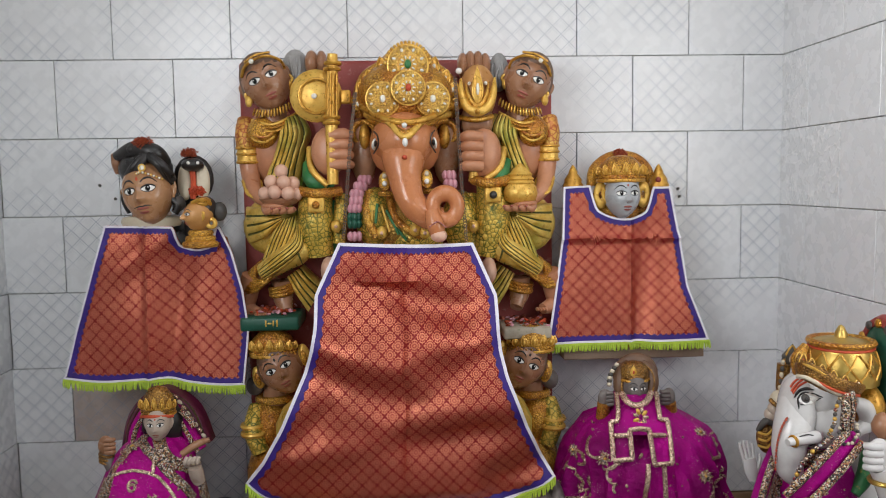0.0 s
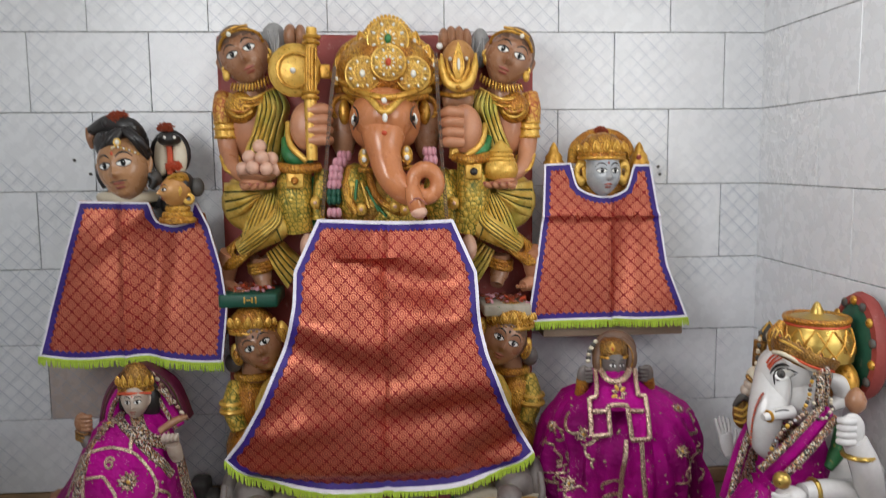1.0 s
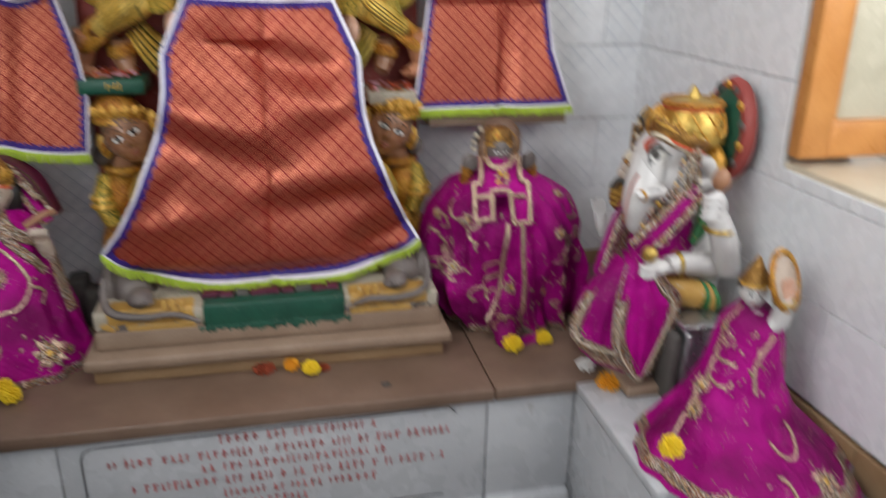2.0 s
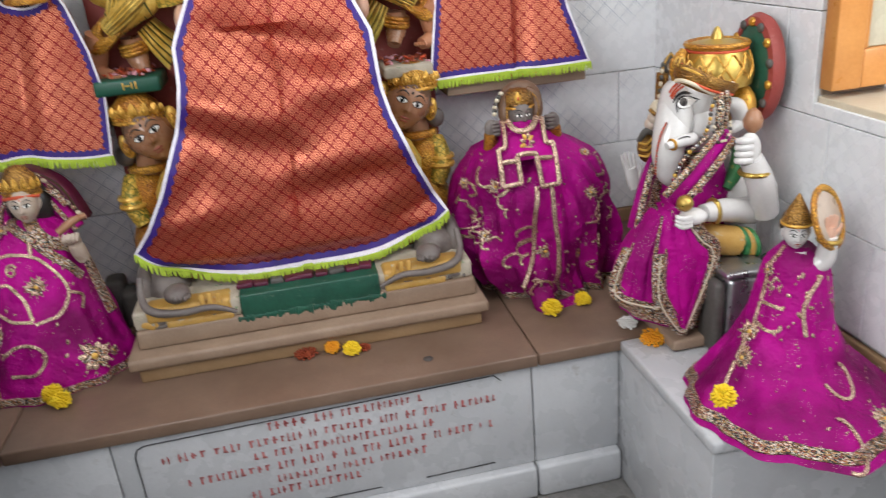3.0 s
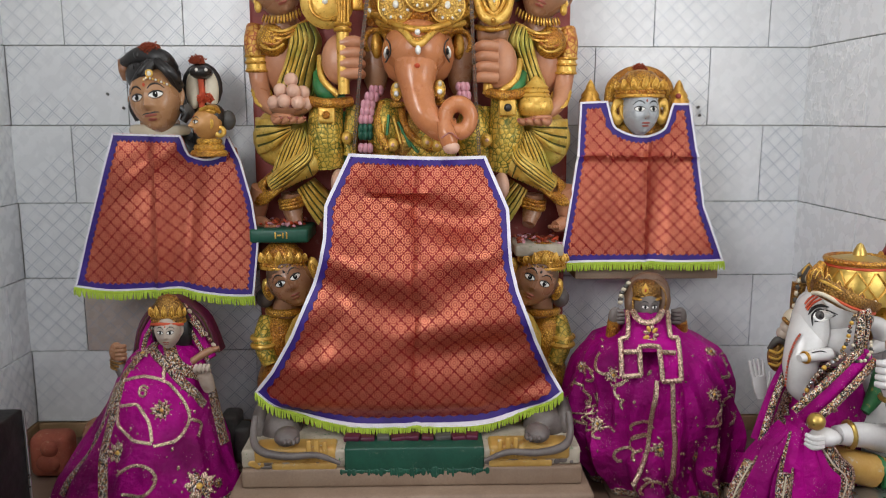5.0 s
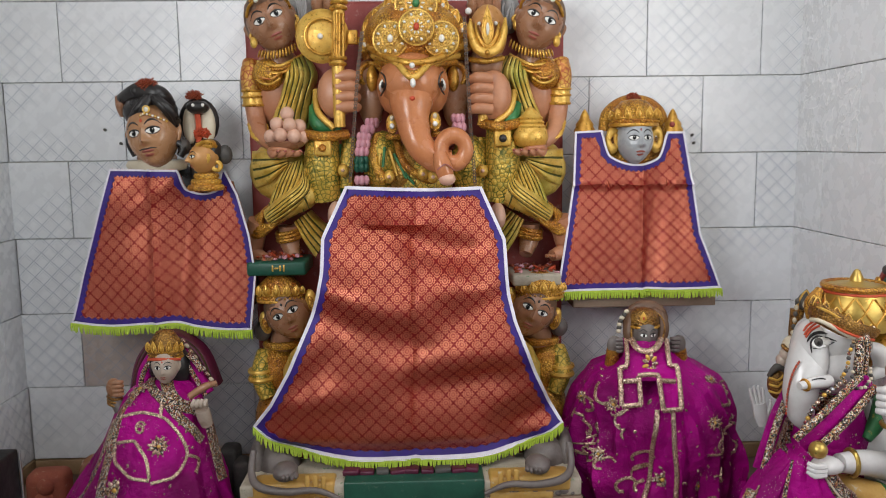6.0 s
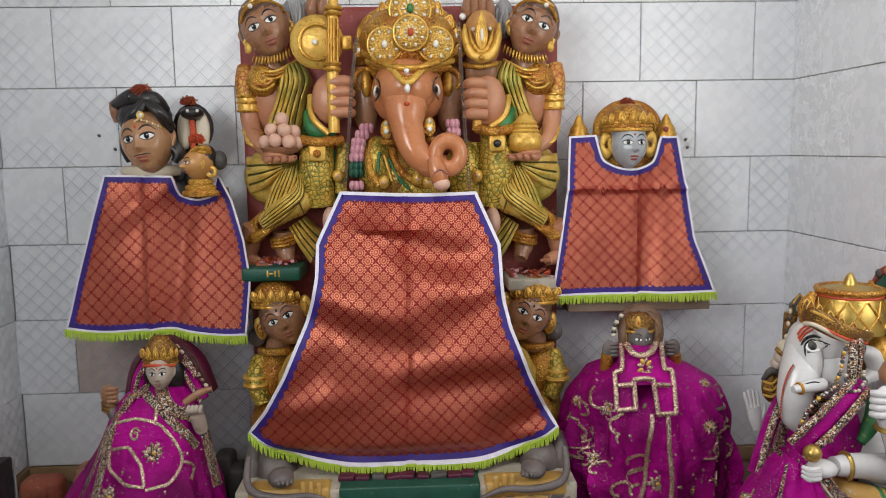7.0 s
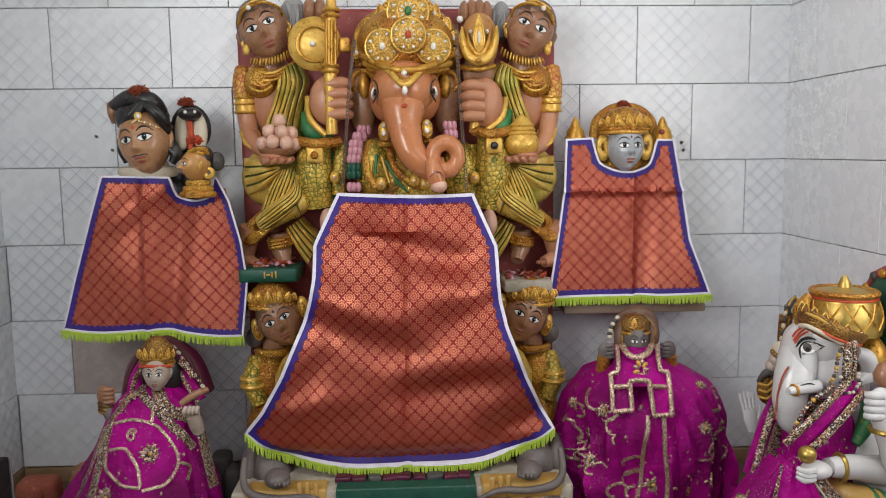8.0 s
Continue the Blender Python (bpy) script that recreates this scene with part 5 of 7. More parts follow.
# sleeves, cuffs, armlets
for k, q in ((-1, 0), (1, 1)):
    cuff = [(-0.232, -0.200, 1.493), (-0.188, -0.230, 1.486), (-0.136, -0.200, 1.492)] if k < 0 else [(0.189, -0.200, 1.514), (0.228, -0.230, 1.504), (0.273, -0.200, 1.513)]
    s.tube(cuff, 0.0124, CARVED, n=10)
    s.tube([(-0.211, -0.170, 1.598), (-0.203, -0.200, 1.545), (-0.165, -0.210, 1.506)] if k < 0 else [(0.269, -0.170, 1.591), (0.256, -0.200, 1.545), (0.219, -0.210, 1.514)], 0.0082, GOLDY, n=8)
    s.tube([(-0.217, -0.160, 1.559), (-0.204, -0.190, 1.517), (-0.155, -0.180, 1.499)] if k < 0 else [(0.276, -0.160, 1.559), (0.256, -0.190, 1.524), (0.211, -0.180, 1.514)], [0.0139, 0.0194, 0.0111], GREEN, n=8)
    s.tube([(-0.199, -0.160, 1.482), (-0.201, -0.180, 1.420), (-0.193, -0.170, 1.335)] if k < 0 else [(0.241, -0.160, 1.497), (0.238, -0.180, 1.420), (0.224, -0.170, 1.327)], [0.0404, 0.0432, 0.0349], MAIL, n=16)
    c = (-0.192, -0.225, 1.460) if k < 0 else (0.234, -0.225, 1.477)
    s.box(c, (0.0407, 0.02, 0.0380), GOLDY, bevel=0.005)
    s.ell((c[0], c[1] - 0.012, c[2]), (0.0095, 0.008, 0.0095), CARVED if k < 0 else INK)
    s.tube([(-0.155, -0.150, 1.467), (-0.159, -0.160, 1.404), (-0.169, -0.160, 1.334)] if k < 0 else [(0.199, -0.150, 1.476), (0.203, -0.160, 1.412), (0.208, -0.160, 1.326)], [0.0113, 0.0169, 0.0141], GREEN, n=8)
    s.tube([(-0.135, -0.150, 1.481), (-0.141, -0.170, 1.419), (-0.145, -0.170, 1.363)] if k < 0 else [(0.185, -0.150, 1.476), (0.188, -0.170, 1.413), (0.190, -0.170, 1.356)], 0.0182, MAIL, n=10)
# garland, chest and belly
for p in ((-0.076, -0.200, 1.518), (-0.086, -0.210, 1.502), (-0.095, -0.215, 1.484), (-0.097, -0.220, 1.467), (-0.100, -0.225, 1.449), (-0.101, -0.235, 1.383), (0.130, -0.200, 1.526), (0.132, -0.210, 1.505)):
    for j in (-1, 0, 1):
        s.ell((p[0] + 0.010 * j, p[1] - 0.006 + 0.006 * abs(j), p[2]), (0.0082, 0.011, 0.0124), PINKP, n=8, rings=6)
for p in ((-0.101, -0.230, 1.428), (-0.101, -0.232, 1.413)):
    for j in (-1, 0, 1):
        s.ell((p[0] + 0.010 * j, p[1] - 0.006 + 0.006 * abs(j), p[2]), (0.0082, 0.011, 0.0124), DKGREEN, n=8, rings=6)
s.ell((-0.053, -0.170, 1.424), (0.0502, 0.075, 0.0767), MAIL, n=18)
s.ell((0.160, -0.150, 1.412), (0.0479, 0.06, 0.0775), MAIL, n=18)
s.ell((0.031, -0.150, 1.383), (0.0902, 0.09, 0.0789), MAIL, n=18)
s.ell((-0.004, -0.190, 1.410), (0.0359, 0.06, 0.0607), JEWEL, (0, 14, 0), n=16)
s.tube([(-0.063, -0.200, 1.488), (-0.070, -0.240, 1.428), (-0.047, -0.250, 1.381)], 0.0107, CARVED, n=8)
s.tube([(-0.016, -0.220, 1.474), (-0.003, -0.245, 1.427), (0.037, -0.250, 1.390), (0.067, -0.250, 1.381)], 0.0094, CARVED, n=8)
for p in ((-0.036, -0.250, 1.391), (0.044, -0.260, 1.397), (0.067, -0.260, 1.390), (-0.148, -0.200, 1.406), (0.187, -0.210, 1.401)):
    s.ell(p, (0.0134, 0.012, 0.0160), GOLDY)
    s.ell((p[0], p[1] - 0.01, p[2]), 0.0047, SWEET)
for k in range(5):
    s.tube([(-0.045, -0.245, 1.461), (-0.050, -0.250, 1.414)] if k == 0 else [(-0.034, -0.247, 1.454), (-0.017, -0.250, 1.393)] if k == 1 else [(-0.024, -0.245, 1.445), (0.005, -0.248, 1.386)] if k == 2 else [(-0.056, -0.243, 1.445), (-0.064, -0.245, 1.383)] if k == 3 else [(-0.003, -0.245, 1.404), (0.023, -0.245, 1.372)], 0.0035, GOLDY if k % 2 else GREEN, n=6)
s.ell((MID, -0.15, 1.12), (0.20, 0.14, 0.26), TAN, n=22, rings=14)
s.ell((-0.14, -0.22, 0.90), (0.17, 0.17, 0.13), SAREE, n=18)
s.ell((0.16, -0.22, 0.90), (0.17, 0.17, 0.13), SAREE, n=18)
s.box((MID, -0.19, 0.775), (0.56, 0.24, 0.11), RED, bevel=0.02)
for c in ((-0.169, -0.200, 1.299), (0.225, -0.200, 1.290)):
    s.ell(c, (0.0192, 0.05, 0.0329), SWEET)
# carved foot of the relief: crouching grey beasts, yellow mats and a green riser
s.box((MID, -0.24, 0.706), (0.756, 0.43, 0.042), STONEPAINT, bevel=0.006)
s.box((0.012, -0.42, (0.677 + 0.733) / 2), (0.3101, 0.084, 0.733 - 0.677), DKGREEN, bevel=0.004)
for k in range(9):
    s.box((-0.128 + 0.034 * k, -0.400, 0.742 - 0.005 - 0.002 * (k % 2)), (0.037 - 0.004 * (k % 3), 0.05, 0.013), (MAROON, SOOT)[k % 4 == 2], (0, 4 * (k % 3) - 4, 5 * (k % 4) - 7), bevel=0.004)
# uneven lower edge of the green paint, run down over the stone
drip = random.Random(77)
for k in range(60):
    x = -0.150 + 0.0055 * k
    h = drip.uniform(0.003, 0.016) * (0.5 + 0.5 * abs(math.sin(k * 0.37)))
    s.ell((x, -0.4615, 0.679 - h * 0.3), (drip.uniform(0.003, 0.008), 0.0016, h), DKGREEN, n=8, rings=6)
for k in range(46):
    side_x = drip.choice((-1, 1)) * drip.uniform(0.17, 0.365)
    s.ell((MID + side_x, -0.4565, drip.uniform(0.686, 0.698)), (drip.uniform(0.004, 0.013), 0.0018, drip.uniform(0.003, 0.008)), drip.choice((YELLOWC, STONEPAINT, PALE, GREYP)), n=8, rings=5)
for k in (-1, 1):
    s.M = Matrix() if k < 0 else Matrix.Translation((2 * MID + 0.004, 0, 0.002)) @ Matrix.Diagonal((-1, 1, 1, 1))
    s.ell((-0.305, -0.330, 0.732), (0.0515, 0.06, 0.0491), GREYP, n=18)
    s.ell((-0.349, -0.320, 0.737), (0.0245, 0.06, 0.0565), GREYP, n=14)
    s.ell((-0.270, -0.450, 0.758), (0.0286, 0.035, 0.0202), GREYP)
    for j in range(4):
        s.ell((-0.261, -0.475, 0.758) if j == 0 else (-0.251, -0.475, 0.756) if j == 1 else (-0.269, -0.478, 0.758) if j == 2 else (-0.244, -0.470, 0.757), (0.0059, 0.014, 0.0071), GREYP, n=8, rings=6)
    s.box((-0.253, -0.430, 0.715), (0.1808, 0.06, 0.0362), YELLOWC, bevel=0.008)
    s.box((-0.233, -0.445, 0.689), (0.1438, 0.03, 0.0192), YELLOWC, bevel=0.006)
    for c in ((-0.221, -0.462, 0.729), (-0.204, -0.462, 0.729), (-0.186, -0.460, 0.725)):
        s.box(c, (0.0107, 0.008, 0.0473), YELLOWC, bevel=0.003)
    s.tube([(-0.347, -0.410, 0.790), (-0.346, -0.440, 0.748), (-0.322, -0.470, 0.731), (-0.264, -0.480, 0.724), (-0.202, -0.480, 0.726), (-0.151, -0.475, 0.704)], [0.0071, 0.0083, 0.0095, 0.0083, 0.0071, 0.0048], GREYP, n=9)
    s.M = Matrix()
s.make("carved_relief", label="painted stone relief of a crowned elephant-headed figure with attendants", category="statue")

for pts in ([(-0.088, -0.290, 1.716), (-0.099, -0.300, 1.632), (-0.109, -0.300, 1.529), (-0.122, -0.310, 1.386)], [(0.142, -0.290, 1.746), (0.146, -0.300, 1.642), (0.153, -0.300, 1.512), (0.162, -0.310, 1.374)]):
    th = empty("hanging_chain", pts[0], "thin tarnished metal chain hanging over the carved relief", "chain", "chains on the relief")
    q = Sculpt()
    steps = 64
    for k in range(steps):
        f = k / (steps - 1) * 2.999
        i = int(f)
        p = Vector(pts[i]).lerp(Vector(pts[i + 1]), f - i)
        q.ring(tuple(p), 0.0026, 0.0009, (HAIR, SOOT, HAIR)[k % 3], (90, 20, 0) if k % 2 else (90, 70, 0), n=8, k=5, squash=1.5)
    under(q.make("chain"), th)

# ---- busts and idols on the wall shelves ----
s = Sculpt()
face(s, (-0.595, -0.200, 1.495), (0.0590, 0.058, 0.0780), BUSTSKIN, roll=-10, yaw=-4, moustache=True, mark=VERMILION)
s.ell((-0.611, -0.160, 1.553), (0.0645, 0.06, 0.0477), INK, n=18)
s.tube([(-0.678, -0.160, 1.583), (-0.626, -0.190, 1.599), (-0.577, -0.200, 1.590), (-0.559, -0.170, 1.568)], [0.0139, 0.0208, 0.0222, 0.0139], INK, n=12)
s.tube([(-0.649, -0.180, 1.563), (-0.599, -0.215, 1.574), (-0.561, -0.180, 1.557)], 0.0124, INK, n=10)
s.tube([(-0.686, -0.160, 1.591), (-0.680, -0.160, 1.567), (-0.680, -0.150, 1.545)], [0.0084, 0.0140, 0.0098], BROWN, n=9)
s.ell((-0.629, -0.200, 1.599), 0.0124, INK)
for k in range(7):
    s.tube([(-0.587, -0.225, 1.584), (-0.607, -0.235, 1.552), (-0.645, -0.200, 1.520)] if k == 0 else [(-0.585, -0.225, 1.583), (-0.555, -0.235, 1.557), (-0.540, -0.200, 1.518)] if k == 1 else [(-0.644, -0.190, 1.516), (-0.655, -0.190, 1.480), (-0.646, -0.180, 1.449)] if k == 2 else [(-0.542, -0.190, 1.515), (-0.534, -0.190, 1.478), (-0.536, -0.180, 1.449)] if k == 3 else [(-0.540, -0.200, 1.478), (-0.525, -0.200, 1.465), (-0.535, -0.200, 1.446)] if k == 4 else [(-0.594, -0.228, 1.583), (-0.617, -0.235, 1.554), (-0.643, -0.210, 1.529)] if k == 5 else [(-0.576, -0.228, 1.583), (-0.542, -0.235, 1.554), (-0.533, -0.210, 1.526)], 0.0096, INK, n=8)
s.ell((-0.592, -0.245, 1.554), (0.0065, 0.007, 0.0078), STONES)
s.ring((-0.592, -0.249, 1.554), 0.0075, 0.002, GOLDY, (90, 0, 0), n=14)
s.ell((-0.526, -0.190, 1.468), (0.0138, 0.02, 0.0193), SOOT)
for pts in ([(-0.6224, -0.2350, 1.5239), (-0.6059, -0.2480, 1.5396), (-0.5956, -0.2520, 1.5444)], [(-0.5956, -0.2520, 1.5444), (-0.5710, -0.2500, 1.5376), (-0.5516, -0.2320, 1.5270)]):
    for k in range(9):
        t = k / 8 * 1.999
        p = Vector(pts[int(t)]).lerp(Vector(pts[int(t) + 1]), t - int(t))
        s.ell(tuple(p), 0.0028, STONES if k % 2 else GOLDY, n=6, rings=5)
s.tube([(-0.600, -0.165, 1.446), (-0.608, -0.150, 1.403)], 0.046, BUSTSKIN, n=16)
s.ring((-0.603, -0.160, 1.424), 0.0589, 0.0140, CREAM, squash=0.8, n=26)
s.lathe((-0.599, -0.11, 1.09), [(0.11, 0), (0.13, 0.05), (0.12, 0.2), (0.095, 0.29), (0.05, 0.335)], INK, n=22, squash=0.72)
# the cobra that rises at its shoulder
s.tube([(-0.516, -0.130, 1.384), (-0.509, -0.130, 1.453), (-0.503, -0.140, 1.508)], [0.0199, 0.0214, 0.0285], INK, n=12)
s.ell((-0.502, -0.140, 1.527), (0.0496, 0.02, 0.0595), INK, n=20)
s.ell((-0.519, -0.157, 1.519), (0.0183, 0.012, 0.0451), CREAM)
s.ell((-0.476, -0.157, 1.518), (0.0183, 0.012, 0.0451), CREAM)
s.tube([(-0.499, -0.166, 1.555), (-0.496, -0.168, 1.521), (-0.499, -0.165, 1.478)], 0.0070, VERMILION, n=7)
s.ell((-0.495, -0.170, 1.561), (0.0279, 0.03, 0.0167), INK)
for e in ((-0.498, -0.200, 1.565), (-0.475, -0.200, 1.565)):
    s.ell(e, 0.0041, EYEW, n=7, rings=5)
s.make("bust", label="painted bust with piled black hair beside a hooded cobra", category="statue")

s = Sculpt()
face(s, (-0.462, -0.260, 1.441), (0.0266, 0.034, 0.0359), HONEY, yaw=-58, brow=INK, ears=GOLDY, mark=VERMILION)
s.ell((-0.454, -0.250, 1.469), (0.0227, 0.03, 0.0160), GOLD)
s.ell((-0.450, -0.240, 1.456), (0.0255, 0.035, 0.0296), INK)
s.ell((-0.421, -0.230, 1.448), (0.0176, 0.02, 0.0230), SOOT)
s.tube([(-0.473, -0.275, 1.470), (-0.449, -0.280, 1.477), (-0.434, -0.260, 1.466)], 0.0053, GOLD, n=7)
s.ring((-0.434, -0.260, 1.422), 0.0093, 0.0053, GOLDY, (90, 0, 0))
s.tube([(-0.463, -0.245, 1.414), (-0.467, -0.240, 1.381)], 0.0187, HONEY)
for c, r in (((-0.463, -0.245, 1.399), 17), ((-0.464, -0.245, 1.385), 22), ((-0.465, -0.245, 1.372), 27)):
    s.ring(c, 0.0013 * r, 0.0080, CARVED, squash=0.8)
s.lathe((-0.459, -0.125, 1.09), [(0.04, 0), (0.045, 0.1), (0.04, 0.22), (0.035, 0.26), (0.03, 0.29)], CARVED, n=18)
s.make("small_bust", label="small golden bust in profile with jewelled collar", category="statue")

s = Sculpt()
face(s, (0.572, -0.150, 1.469), (0.0451, 0.05, 0.0592), GREYFACE, yaw=4, ears=GOLDY, mark=LIP)
crown(s, (0.571, -0.140, 1.503), 0.0566, 0.0680, CARVED, 7)
s.tube([(0.509, -0.090, 1.494), (0.515, -0.090, 1.534), (0.547, -0.090, 1.562), (0.584, -0.090, 1.570), (0.625, -0.090, 1.561), (0.655, -0.090, 1.532), (0.662, -0.090, 1.491)], 0.0145, CARVED, n=10, steps=6)
for c in ((0.455, -0.110, 1.486), (0.679, -0.110, 1.485)):
    s.lathe(c, [(0.0244, -0.03), (0.0259, 0), (0.0273, 0.010), (0.0216, 0.018), (0.0230, 0.024), (0.0158, 0.034), (0.0115, 0.04), (0.0115, 0.044), (0.0058, 0.056), (0.001, 0.062)], GOLD, n=16)
for c in ((0.520, -0.140, 1.470), (0.629, -0.140, 1.471)):
    s.ring(c, 0.0113, 0.0071, GOLDY, (90, 0, 0), squash=1.9)
s.ell((0.672, -0.130, 1.507), 0.0071, RED)
s.lathe((0.585, -0.075, 1.059), [(0.15, 0), (0.15, 0.04), (0.135, 0.2), (0.13, 0.33), (0.125, 0.385), (0.06, 0.42)], CARVED, n=22, squash=0.45)
s.make("shelf_idol", label="small grey-faced idol with a golden crown and arch", category="statue")


# ---- robes ----
def robe(name, rows, folds, amp, seed, label, hem=0.03):
    """A standing robe: rows of (z, cx, cy, rx, ry) from the hem up. Returns the thing, its surface and a finder of (angle, height) from (x, z)."""
    z0, z1 = rows[0][0], rows[-1][0]
    rng = random.Random(seed)
    ph = [rng.uniform(0, 6.28) for _ in range(5)]

    def surf(a, v):
        z = z0 + (z1 - z0) * v
        cx, cy, rx, ry = (table([(r[0], r[i]) for r in rows], z) for i in (1, 2, 3, 4))
        low = 1 - 0.75 * v
        w = 1 + amp * low * math.sin(folds * a + ph[0] + 1.5 * v) + amp * 0.55 * low * math.sin((folds * 2 + 1) * a + ph[1] - 3 * v)
        w += amp * 0.5 * math.sin(3 * a + 9 * v + ph[2]) + amp * 0.3 * math.sin(7 * a - 14 * v + ph[3])
        w -= amp * 1.6 * (1 - 0.5 * v) * abs(math.sin(folds * 0.5 * a + 2.2 * v + ph[4])) ** 0.5 - amp * 1.2
        w += amp * 1.1 * noise.noise(Vector((2.2 * math.cos(a), 2.2 * math.sin(a), 3.2 * v + seed)))
        return Vector((cx + rx * w * math.cos(a), cy + ry * w * math.sin(a), z))

    def find(p):
        x, z = p[0], p[-1]
        v = min(max((z - z0) / (z1 - z0), 0.0), 1.0)
        cx, rx = table([(r[0], r[1]) for r in rows], z), table([(r[0], r[3]) for r in rows], z)
        return -math.acos(min(max((x - cx) / rx, -0.995), 0.995)), v

    def normal(a, v):
        da = surf(a + 0.01, v) - surf(a - 0.01, v)
        dv = surf(a, min(v + 0.01, 1)) - surf(a, max(v - 0.01, 0))
        return da.cross(dv).normalized()

    thing = empty(name, (rows[0][1], rows[0][2], z0), label, "robe", "magenta robes of the idols")
    s = Sculpt()
    na, nv = 120, 48
    verts = [tuple(surf(2 * math.pi * i / na, j / nv)) for j in range(nv + 1) for i in range(na)]
    faces = [(j * na + i, j * na + (i + 1) % na, j * na + na + (i + 1) % na, j * na + na + i) for j in range(nv) for i in range(na)]
    faces += [tuple(reversed(range(na))), tuple(range(nv * na, nv * na + na))]
    s.add(verts, faces, SATIN)
    under(s.make("drape"), thing)

    def ribbon(q, path, wide, mat, lift=0.0025, steps=6):
        own = isinstance(q, str)
        title, q = q, (Sculpt() if own else q)
        av = [find(p) if len(p) == 3 else p for p in path]
        fine = []
        for i in range(len(av) - 1):
            a, b, c, d = av[max(i - 1, 0)], av[i], av[i + 1], av[min(i + 2, len(av) - 1)]
            for k in range(steps + (i == len(av) - 2)):
                t = k / steps
                fine.append(tuple(0.5 * (2 * b[m] + (c[m] - a[m]) * t + (2 * a[m] - 5 * b[m] + 4 * c[m] - d[m]) * t * t + (3 * b[m] - a[m] - 3 * c[m] + d[m]) * t ** 3) for m in (0, 1)))
        pts = [surf(a, min(max(v, 0), 1)) for a, v in fine]
        verts, faces = [], []
        for i, p in enumerate(pts):
            d = (pts[min(i + 1, len(pts) - 1)] - pts[max(i - 1, 0)]).normalized()
            nn = normal(*fine[i])
            side = nn.cross(d).normalized()
            for o, l in ((-0.5, -0.002), (-0.42, lift), (0, lift * 1.3), (0.42, lift), (0.5, -0.002)):
                verts.append(tuple(p + side * wide * o + nn * l))
        for i in range(len(pts) - 1):
            faces += [(i * 5 + j, i * 5 + j + 1, i * 5 + j + 6, i * 5 + j + 5) for j in range(4)]
        q.add(verts, faces, mat)
        if own:
            under(q.make(title, label="gold and black embroidered border" if mat is EMB else "gold thread braid"), thing)

    def motif(title, p, r, petals=8):
        q = Sculpt()
        a, v = find(p) if len(p) == 3 else p
        c, nn = surf(a, v), normal(a, v)
        up = Vector((0, 0, 1)) - nn * nn.z
        up.normalize()
        side = up.cross(nn)
        keep = q.M
        q.M = Matrix(((side.x, nn.x, up.x, c.x), (side.y, nn.y, up.y, c.y), (side.z, nn.z, up.z, c.z), (0, 0, 0, 1)))
        jit = random.Random(int(1e5 * r) + int(1e4 * abs(c.x)))
        q.ell((0, 0.001, 0), (r * 0.62, 0.0022, r * 0.62), EMB, n=12, rings=5)
        q.ell((0, 0.003, 0), (r * 0.2, 0.0025, r * 0.2), GOLDY, n=8, rings=5)
        for k in range(petals + 3):
            t = 2 * math.pi * k / (petals + 3) + jit.uniform(-0.15, 0.15)
            g = jit.uniform(0.55, 0.72) * r
            q.ell((g * math.cos(t), 0.001, g * math.sin(t)), (r * jit.uniform(0.24, 0.36), 0.0025, r * 0.21), EMB if k % 3 == 0 else ZARI, (0, -math.degrees(t), 0), n=7, rings=5)
            q.ell((r * 1.05 * math.cos(t), 0.001, r * 1.05 * math.sin(t)), (r * 0.09, 0.002, r * 0.09), ZARI, n=6, rings=4)
        q.M = keep
        under(q.make("flower_motif", label="gold thread flower"), thing)

    def swirl(q, p, r, turns=1.3, start=0.0, wide=0.008):
        x, z = p[0], p[-1]
        path = []
        for k in range(18):
            t = k / 17
            g = r * (1 - 0.75 * t)
            w = start + turns * 6.283 * t
            path.append((x + g * math.cos(w), 0, z + g * math.sin(w)))
        ribbon(q, path, wide, ZARI, 0.003, 2)

    q = Sculpt()
    ribbon(q, [(2 * math.pi * k / 60, hem * 0.55) for k in range(61)], hem * (z1 - z0), EMB, 0.003, 2)
    under(q.make("hem", label="gold and black embroidered hem"), thing)
    return thing, surf, ribbon, motif, swirl


def sparkle(thing, surf, seed, count, lo=0.06, hi=0.9):
    """Small sequins and short gold threads scattered over the front."""
    rng = random.Random(seed)
    q = Sculpt()
    for _ in range(count):
        a, v = rng.uniform(-3.0, -0.15), rng.uniform(lo, hi)
        c = surf(a, v)
        n = (c - surf(a, v) * 0.98).normalized()
        m = rng.uniform(0.0015, 0.004)
        q.ell(tuple(c + Vector((math.cos(a), math.sin(a), 0)) * 0.0008), (m, 0.0015, m * rng.uniform(0.6, 2.2)), ZARI, (0, rng.uniform(-60, 60), math.degrees(a) + 90), n=6, rings=4)
    under(q.make("sequin_scatter", label="scattered gold sequins", kind="stuff"), thing)


# idol on the ledge, robe spread like a triangle
thing, surf, ribbon, motif, swirl = robe("spread_robe", [
    (SHELF, -0.62, -0.33, 0.215, 0.17), (0.64, -0.615, -0.325, 0.195, 0.155), (0.72, -0.60, -0.315, 0.155, 0.13), (0.80, -0.588, -0.31, 0.118, 0.105), (0.88, -0.578, -0.305, 0.092, 0.08), (0.912, -0.572, -0.30, 0.07, 0.06), (0.932, -0.568, -0.295, 0.032, 0.03)],
    9, 0.045, 3, "magenta satin robe with gold swirls on a seated idol", 0.05)
ribbon("border", [(-0.558, -0.360, 0.938), (-0.527, -0.390, 0.893), (-0.479, -0.420, 0.842), (-0.432, -0.430, 0.771), (-0.398, -0.440, 0.692)], 0.03, EMB, 0.004)
